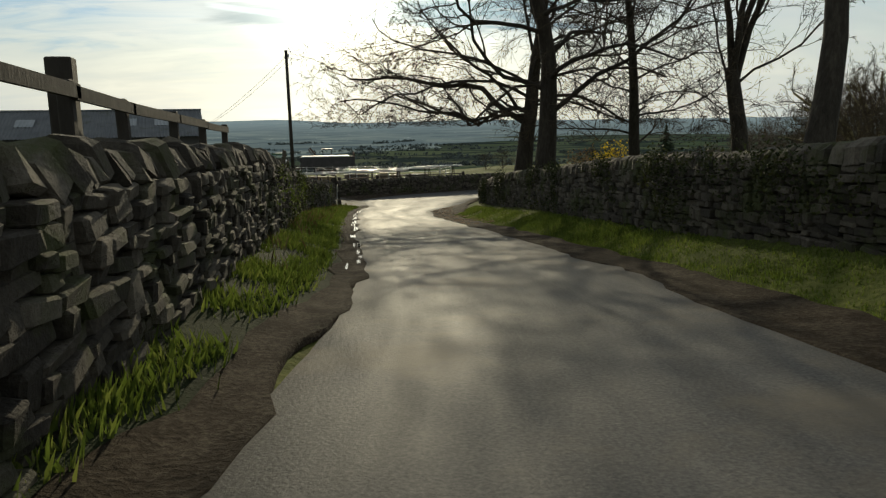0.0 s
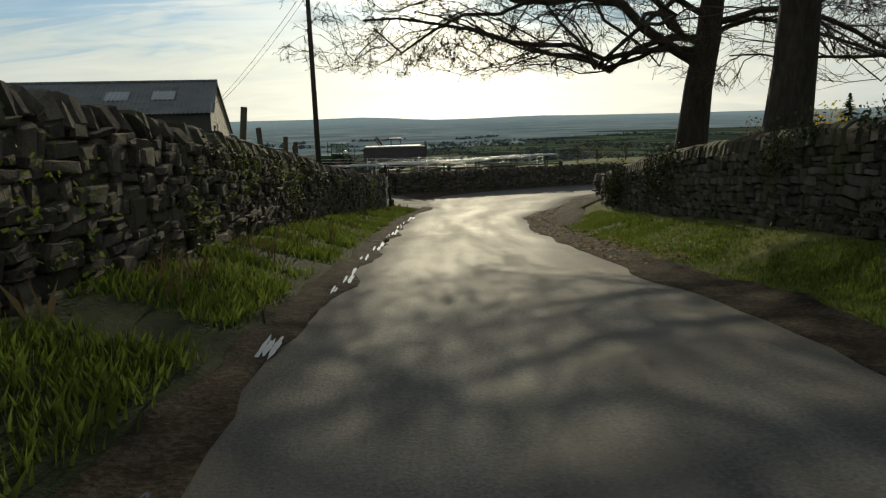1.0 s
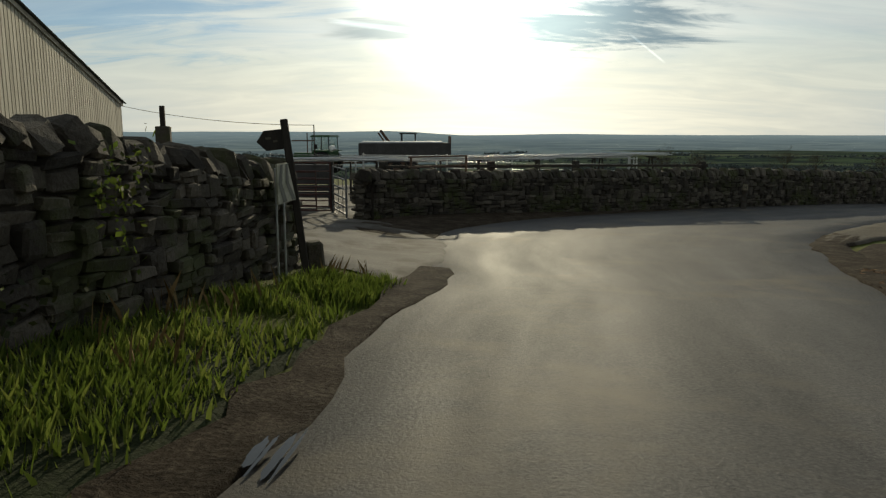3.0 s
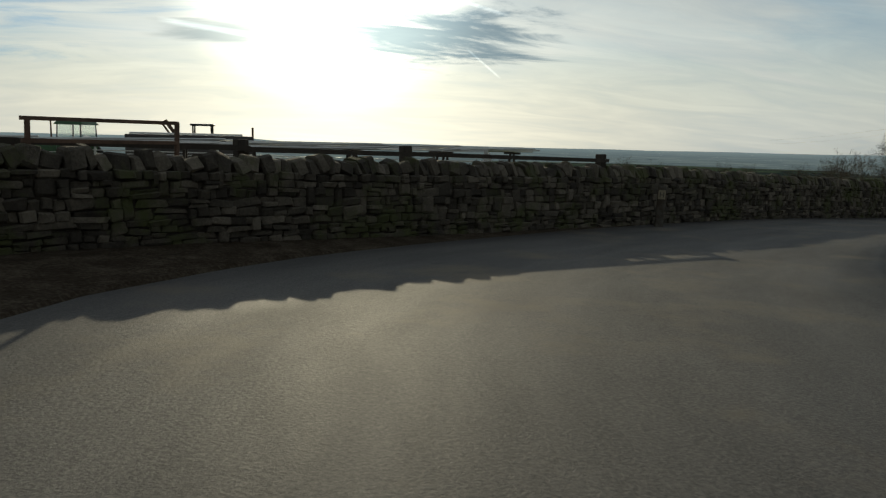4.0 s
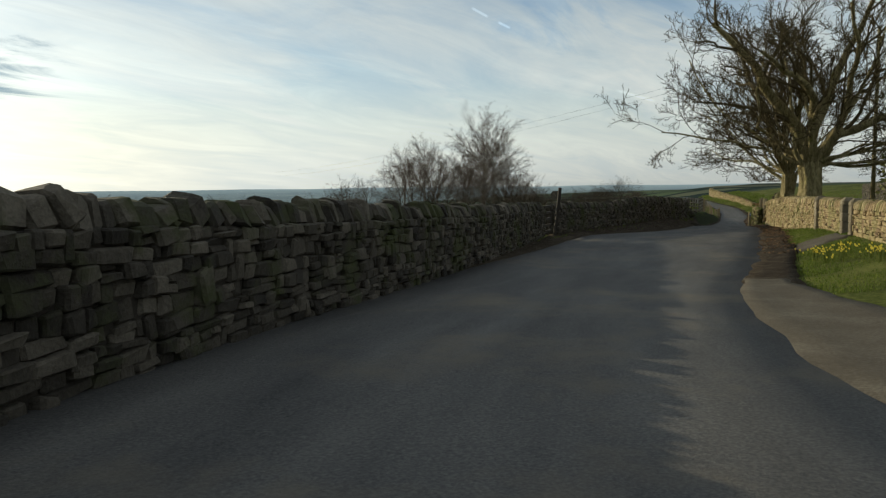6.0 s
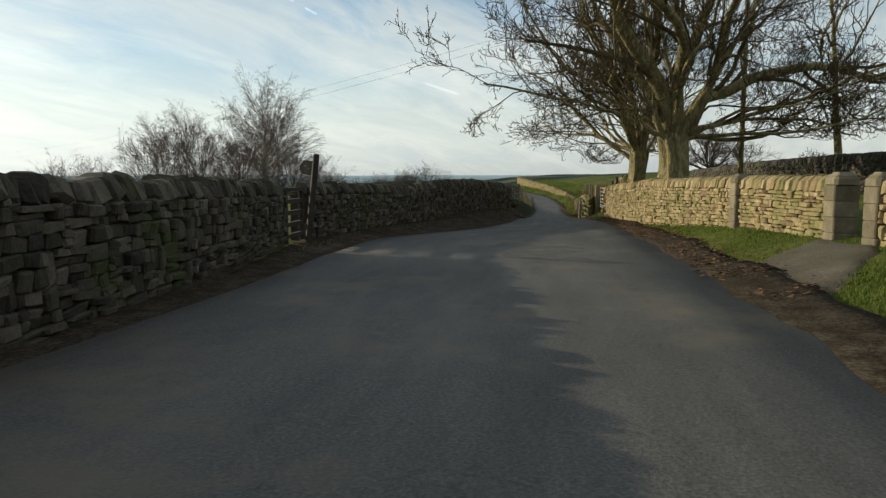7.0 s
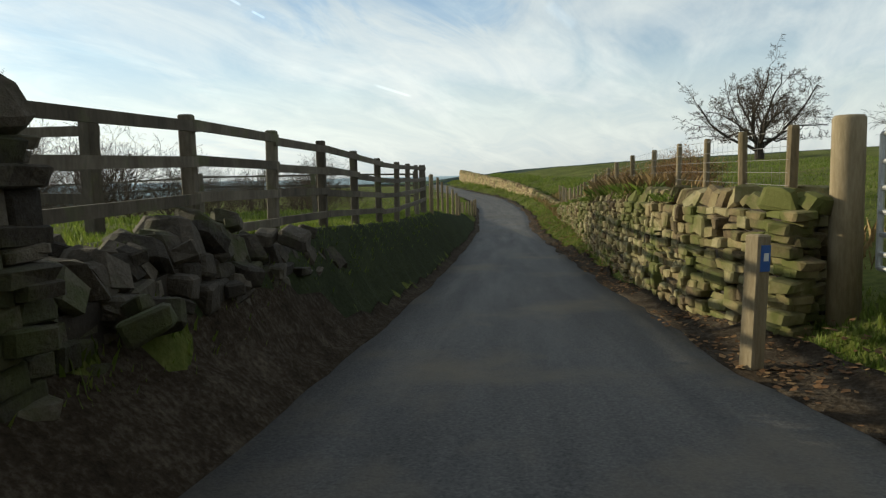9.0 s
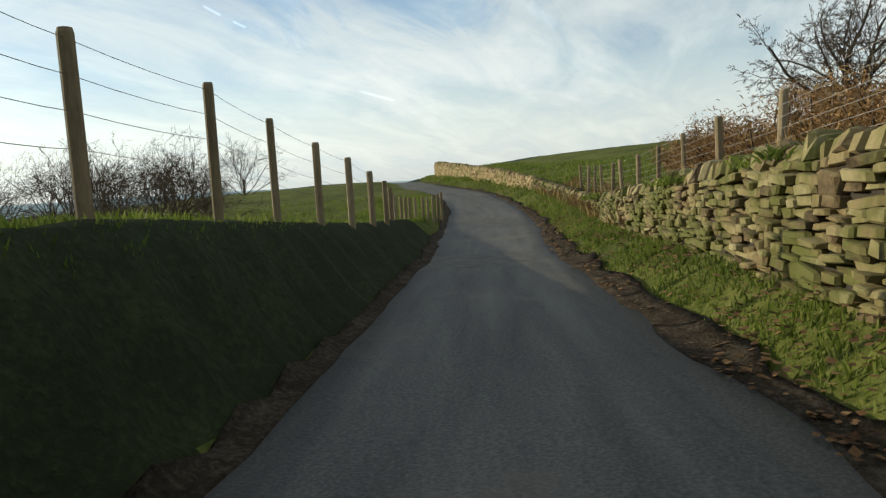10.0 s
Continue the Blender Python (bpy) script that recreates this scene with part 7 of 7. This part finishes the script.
stone_wall("wall_3", [(9.0, 55.2, 2.05), (8.43, 54.15, 2.15), (10.16, 53.96, 2.21), (10.9, 53.54, 2.26), (14, 52.4, 2.5), (20, 50.5, 3.0)],
           body=1, thick=0.5, course=0.12, length=0.26, cope="round", near=(0, 8), mats=dark, label="short dark wall on the far side of a field entrance", seed=3, both=True)
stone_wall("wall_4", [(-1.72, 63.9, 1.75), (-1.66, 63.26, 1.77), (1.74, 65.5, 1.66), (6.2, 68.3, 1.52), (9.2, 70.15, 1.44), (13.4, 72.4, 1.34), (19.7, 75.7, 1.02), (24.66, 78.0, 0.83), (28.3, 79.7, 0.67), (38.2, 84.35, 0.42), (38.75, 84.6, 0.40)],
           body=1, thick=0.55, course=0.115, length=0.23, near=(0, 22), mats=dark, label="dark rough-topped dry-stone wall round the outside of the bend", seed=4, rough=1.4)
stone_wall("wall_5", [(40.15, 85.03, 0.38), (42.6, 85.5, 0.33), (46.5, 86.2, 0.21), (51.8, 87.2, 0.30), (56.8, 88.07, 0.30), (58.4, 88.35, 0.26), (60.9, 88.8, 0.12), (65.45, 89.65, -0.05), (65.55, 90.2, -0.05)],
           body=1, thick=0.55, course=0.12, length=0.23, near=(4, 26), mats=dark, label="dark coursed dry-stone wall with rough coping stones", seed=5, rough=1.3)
stone_wall("wall_6", [(27.5, 69.4, 0.95), (35.9, 72.75, 0.68), (39.35, 74.12, 0.60)], body=-1, thick=0.5, course=0.11, length=0.24, cope="round", near=(5, 13), label="sunlit gritstone wall with rounded coping", seed=6, rough=0.8)
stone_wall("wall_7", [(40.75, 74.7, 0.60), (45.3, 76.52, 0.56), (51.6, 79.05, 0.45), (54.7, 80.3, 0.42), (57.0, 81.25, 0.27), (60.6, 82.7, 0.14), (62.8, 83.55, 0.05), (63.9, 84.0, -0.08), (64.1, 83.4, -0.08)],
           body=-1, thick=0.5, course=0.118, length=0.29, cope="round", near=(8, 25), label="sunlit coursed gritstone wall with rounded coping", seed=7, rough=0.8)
stone_wall("wall_8", [(70.75, 85.95, -0.72), (70.15, 86.4, -0.74), (72.0, 87.42, -0.76), (77.9, 89.2, -0.96), (80.3, 89.9, -1.05), (82.7, 90.62, -1.20), (87.5, 92.03, -1.42), (91.2, 93.1, -1.68), (99.2, 95.4, -2.20), (106, 96.9, -2.45), (112, 99.2, -2.3), (118, 101.9, -1.9)],
           body=-1, thick=0.5, course=0.115, length=0.25, cope="low", near=(0.5, 24), mats=(MOSSY, MOSSY_FAR), label="tumbled mossy sunlit dry-stone wall below a wire fence", seed=8, rough=1.8)
stone_wall("wall_9", [(118, 101.9, -1.9), (126, 106.5, -1.25), (134, 111.8, -0.7), (143, 117, -0.25), (151.6, 120.7, -0.15), (158, 122.8, -0.2)], body=-1, thick=0.5, course=0.16, length=0.4, near=(30, 39), label="distant stone wall on a grassy bank", seed=9)


stone_wall("wall_10", [(46, 68.9, 1.35), (59, 73.9, 1.35), (70, 77.7, 1.2), (84, 82.4, 0.85)], body=-1, thick=0.5, course=0.15, length=0.28, cope="round", near=(10, 24), mats=dark, label="dark field wall with upright coping on the slope", seed=10)


def heap(name, spots, label, mat, seed, size=0.22):
    """Fallen stones lying together."""
    rnd = random.Random(seed)
    t = thing(name, pose(0, 0, 0), label, "stones")
    for x, y in spots:
        z = lie1(x, y)
        for k in range(5):
            w = size * rnd.uniform(0.6, 1.4)
            ob = new("stone", block_mesh("stone", rnd.randrange(10), mat))
            ob.parent = t
            ob.matrix_basis = Matrix.LocRotScale((x + rnd.gauss(0, 0.28), y + rnd.gauss(0, 0.2), z + 0.05 + rnd.uniform(0, 0.14)), Euler((rnd.uniform(-0.5, 0.5), rnd.uniform(-0.5, 0.5), rnd.uniform(0, 6))), (w, w * 0.75, w * 0.55))


stone_wall("wall_11", [(65.55, 89.72, -0.90), (66.4, 89.97, -0.86), (67.2, 90.2, -0.80), (67.8, 90.36, -0.92), (68.6, 90.62, -1.02), (69.8, 90.98, -1.22), (71.0, 91.33, -1.45)],
           body=1, thick=0.5, course=0.15, length=0.26, near=(0, 6), mats=dark, label="collapsed low stretch of dark dry-stone wall in the bank", seed=12, rough=2.6)
heap("fallen_stones", [(65.8, 89.9), (66.4, 90.0), (67.0, 90.3), (67.7, 90.4), (68.4, 90.7), (66.2, 90.4), (67.1, 90.6), (67.6, 90.7)], "tumbled dark stones from a collapsed wall end", SHADE_STONE, 3)
heap("fallen_stones", [(64.6, 88.9), (64.2, 88.7)], "fallen stones at the foot of the bank", SHADE_STONE, 4, 0.25)


# ---------------------------------------------------------------- grass, leaves and flowers
def scatter(name, spots, mat, label, category, seed, tall=0.2, width=0.012, count=3, lean=0.5, flat=False, level=None):
    """Blades (or fallen leaves) at the spots, as one mesh."""
    rng = np.random.default_rng(seed)
    p = np.repeat(np.asarray(spots, float), count, 0)
    n = len(p)
    p = p + rng.normal(0, 0.06, (n, 2))
    z = lie(p) if level is None else np.array([level(x, y) for x, y in p])
    a = rng.uniform(0, 2 * np.pi, n)
    h = tall * rng.uniform(0.45, 1.25, n)
    w = width * rng.uniform(0.6, 1.4, n)
    side = np.stack([np.cos(a), np.sin(a), np.zeros(n)], 1)
    if flat:
        fwd = np.stack([-np.sin(a), np.cos(a), rng.uniform(-0.3, 0.5, n)], 1)
        base = np.c_[p, z + 0.10]
        v = np.stack([base - side * w[:, None], base + fwd * w[:, None] * 1.3, base + side * w[:, None], base - fwd * w[:, None] * 0.9], 1)
        f = np.arange(4 * n).reshape(-1, 4)
    else:
        b = rng.uniform(0, 2 * np.pi, n)
        bend = np.stack([np.cos(b), np.sin(b), np.zeros(n)], 1) * (h * lean * rng.uniform(0.2, 1, n))[:, None]
        base = np.c_[p, z - 0.02]
        up = np.zeros((n, 3))
        up[:, 2] = h
        v = np.stack([base - side * w[:, None], base + side * w[:, None], base + up * 0.6 + bend * 0.35 + side * w[:, None] * 0.6, base + up + bend], 1)
        f = np.arange(4 * n).reshape(-1, 4)
    me = bpy.data.meshes.new(name)
    me.from_pydata(v.reshape(-1, 3), [], f.tolist())
    me.materials.append(mat)
    return tagged(new(name, me), label, category, kind="stuff")


def strip_spots(a0, a1, lo, hi, n, seed, clump=0.5, bare=0.15):
    """Random spots along the lane where x + y runs from a0 to a1, at offsets from lo to hi (functions of the place along)."""
    rng = np.random.default_rng(seed)
    out = []
    i0, i1 = np.searchsorted(ALONG, a0), np.searchsorted(ALONG, a1)
    while len(out) < n:
        u = rng.uniform(i0, i1 - 1)
        i = int(u)
        c = LANE[i, :2] * (1 - u + i) + LANE[i + 1, :2] * (u - i)
        d = rng.uniform(lo(i), hi(i))
        q = c + LEFTWARD[i] * d
        if noise.noise((q[0] * 0.8, q[1] * 0.8, seed)) > rng.uniform(-0.5, 0.5) * clump - bare:
            out.append(q)
    return np.array(out)


scatter("grass", strip_spots(-5, 56, lambda i: LEFT[i] + 0.5, lambda i: 3.1, 13000, 1, 0.6, -0.02), BLADE, "tufted green grass at the foot of the wall", "grass", 1, tall=0.19, count=4)
scatter("grass", strip_spots(-5, 43, lambda i: -4.9, lambda i: -RIGHT[i] - 0.40, 16000, 2, 0.6, 0.30), BLADE, "short green grass on the verge", "grass", 2, tall=0.09, count=4)
scatter("grass", strip_spots(100, 150, lambda i: -5.0, lambda i: -RIGHT[i] - 0.8, 9000, 3, 0.9, 0.05), BLADE, "short green grass below the wall", "grass", 3, tall=0.07, count=4)
scatter("grass", strip_spots(150, 215, lambda i: -3.4, lambda i: -RIGHT[i] - 0.25, 9000, 4, 0.9, 0.05), BLADE, "rough green grass below the tumbled wall", "grass", 4, tall=0.10, count=4)
scatter("grass", strip_spots(150, 225, lambda i: 1.95, lambda i: 5.0, 26000, 5, 0.4, 0.5), BLADE, "rough green grass on the bank below the fence", "grass", 5, tall=0.11, count=4)
scatter("grass", strip_spots(150, 225, lambda i: 5.5, lambda i: 20, 9000, 6), BLADE, "green pasture grass beyond the fence", "grass", 6, tall=0.16, count=3)
scatter("grass", strip_spots(140, 230, lambda i: -22, lambda i: -4.0, 14000, 7, 0.5, 0.4), BLADE, "green pasture grass on the slope", "grass", 7, tall=0.13, count=3)
scatter("grass", strip_spots(118, 152, lambda i: LEFT[i] + 0.5, lambda i: 4.8, 500, 8), BLADE, "thin grass at the foot of the dark wall", "grass", 8, tall=0.13, count=3)
scatter("dry_grass", strip_spots(-5, 56, lambda i: LEFT[i] + 0.9, lambda i: 3.1, 260, 9, 0.4, -0.1), DRYGRASS, "dead straw-coloured grass stalks among the green", "grass", 9, tall=0.34, count=3, width=0.004)
scatter("dry_grass", strip_spots(160, 220, lambda i: -5.0, lambda i: -2.9, 2600, 10), DRYGRASS, "dead straw-coloured grass along the wall", "grass", 10, tall=0.35, count=4, width=0.008)
scatter("grass", strip_spots(205, 280, lambda i: -9.0, lambda i: -RIGHT[i] - 0.3, 6000, 13), BLADE, "green grass on the far bank", "grass", 13, tall=0.25, count=3, width=0.02)
scatter("leaf_litter", strip_spots(112, 215, lambda i: -RIGHT[i] - 0.9, lambda i: -RIGHT[i] + 0.2, 4200, 11), LITTER, "brown fallen leaves along the edge of the lane", "leaves", 11, width=0.026, count=2, flat=True)
scatter("leaf_litter", strip_spots(30, 62, lambda i: -RIGHT[i] - 0.8, lambda i: -RIGHT[i] + 0.2, 1200, 12), LITTER, "brown fallen leaves on the gravel margin", "leaves", 12, width=0.03, count=2, flat=True)

# tufts on and behind the tumbled wall
crest = np.array([(70.15, -0.74), (72.0, -0.78), (77.9, -0.96), (80.3, -1.05), (82.7, -1.20), (87.5, -1.42), (91.2, -1.68), (99.2, -2.20), (106, -2.45)])
rng = np.random.default_rng(31)
u = rng.uniform(71, 105, 2600)
keep = np.array([noise.noise((v * 0.55, 0, 4)) > 0.12 for v in u])
u = u[keep]
spots = np.stack([u, 87.42 + 0.2977 * (u - 72.0) - rng.uniform(0.25, 0.75, len(u))], 1)
scatter("grass", spots, BLADE, "grass tufts hanging over the top of the tumbled wall", "grass", 14, tall=0.10, count=5, lean=1.4, level=lambda x, y: float(np.interp(x, crest[:, 0], crest[:, 1])) - 0.03)
hung = np.stack([u, 87.42 + 0.2977 * (u - 72.0) - rng.uniform(-0.02, 0.3, len(u))], 1)[::2]
scatter("grass", hung, BLADE, "grass hanging down the face of the tumbled wall", "grass", 16, tall=0.11, count=3, lean=1.6, level=lambda x, y: float(np.interp(x, crest[:, 0], crest[:, 1])) - 0.10)
over = rng.uniform(75.5, 84.5, 1500)
over = over[np.array([noise.noise((v * 0.9, 3, 1)) > -0.12 for v in over])]
brow = np.stack([over, 87.42 + 0.2977 * (over - 72.0) - rng.uniform(0.1, 0.9, len(over))], 1)
scatter("grass", brow, BLADE, "long grass lying over the wall top", "grass", 17, tall=0.2, count=5, lean=1.5, level=lambda x, y: float(np.interp(x, crest[:, 0], crest[:, 1])) - 0.02)
scatter("dry_grass", brow[::2], DRYGRASS, "dead brown stalks over the wall top", "grass", 18, tall=0.34, count=4, width=0.006, lean=1.0, level=lambda x, y: float(np.interp(x, crest[:, 0], crest[:, 1])) - 0.02)
scatter("dry_grass", spots[::3], DRYGRASS, "dead grass stalks on the tumbled wall", "grass", 15, tall=0.2, count=3, width=0.005, level=lambda x, y: float(np.interp(x, crest[:, 0], crest[:, 1])) - 0.03)


def wall_growth(name, line, n, tall, mat, label, category, seed, leaf=0.045, out=0.10):
    """Sprigs rooted in the face and on the top of a wall; line: (x, y, top)."""
    rng = np.random.default_rng(seed)
    p = np.array(line, float)
    s = np.r_[0, np.cumsum(np.linalg.norm(np.diff(p[:, :2], axis=0), axis=1))]
    u = rng.uniform(0, s[-1], n)
    q = np.stack([np.interp(u, s, p[:, k]) for k in range(3)], 1)
    down = rng.random(n) ** 1.8 * tall
    keep = np.array([noise.noise((a * 0.45, b * 0.9, seed)) for a, b in zip(u, down)]) > 0.06
    q, down = q[keep], down[keep]
    n, each = len(q), 16
    c = np.repeat(np.c_[q[:, 0] + out, q[:, 1], q[:, 2] - down], each, 0) + rng.normal(0, 1, (n * each, 3)) * (0.06, 0.13, 0.12)
    a, w = rng.normal(0, 1, (n * each, 3)), rng.normal(0, 1, (n * each, 3))
    a /= np.linalg.norm(a, axis=1)[:, None]
    w /= np.linalg.norm(w, axis=1)[:, None]
    r = leaf * rng.uniform(0.5, 1.4, (n * each, 1))
    v = np.stack([c - a * r, c - w * r * 0.7, c + a * r, c + w * r * 0.7], 1)
    me = bpy.data.meshes.new(name)
    me.from_pydata(v.reshape(-1, 3), [], np.arange(4 * n * each).reshape(-1, 4).tolist())
    me.materials.append(mat)
    return tagged(new(name, me), label, category, kind="stuff")


crown_line = [(-3.25, 20.5, 5.9), (-3.22, 25.5, 5.38), (-3.2, 30, 5.0), (-3.2, 38.7, 4.22), (-2.95, 43.0, 3.64), (-2.4, 46.5, 3.18), (-1.95, 50.0, 2.84)]
wall_growth("ivy", [(x, y, z - 0.22) for x, y, z in crown_line], 420, 1.7, IVYDARK, "dark ivy and moss clinging to the tall wall", "ivy", 61, leaf=0.03)
wall_growth("wall_ferns", [(x, y, z - 0.3) for x, y, z in crown_line], 190, 1.2, BLADE, "pale green ferns and grass rooted in the wall face", "ferns", 63, leaf=0.028)
wall_growth("ivy", [(3.87, 13.1, 6.27), (4.3, 20, 5.75), (4.78, 28.1, 4.95), (5.22, 35.4, 4.27), (5.6, 42, 3.3)], 1400, 1.3, IVYDARK, "dark ivy on the face of the wall", "ivy", 65, leaf=0.03, out=-0.10)


def flower(x, y, k):
    """A daffodil in leaf: a clump of blades with yellow trumpet heads."""
    rnd = random.Random(900 + k)
    t = thing("daffodil", pose(x, y, lie1(x, y)), "clump of yellow daffodils in the verge grass", "flower", "verge flowers")
    stems, heads = Shape(), Shape()
    for j in range(5):
        a, r = rnd.uniform(0, 6.28), rnd.uniform(0.02, 0.12)
        tip = Vector((math.cos(a) * r, math.sin(a) * r, rnd.uniform(0.2, 0.32)))
        stems.tube([(tip.x * 0.3, tip.y * 0.3, -0.03), tip * 0.6, tip], (0.006, 0.005, 0.004), 4)
        for i in range(6):
            b = i * 1.047
            q = Vector((math.cos(b), math.sin(b), 0.25)) * 0.024
            w = Vector((-math.sin(b), math.cos(b), 0)) * 0.010
            heads.add([tip, tip + q * 0.6 + w, tip + q, tip + q * 0.6 - w], [(0, 1, 2, 3)])
        heads.tube([tip, tip + Vector((0.012, 0.01, 0.03))], (0.012, 0.018), 6)
    part("stems", stems, BLADE, t)
    tagged(part("flower_heads", heads, PETAL, t, "yellow trumpet heads"), kind="stuff")


rnd = random.Random(77)
for k in range(22):
    u = rnd.random()
    flower(30.6 + 3.2 * u + rnd.uniform(-0.2, 0.2), 71.6 + 1.4 * u + rnd.uniform(0.1, 1.1), k)
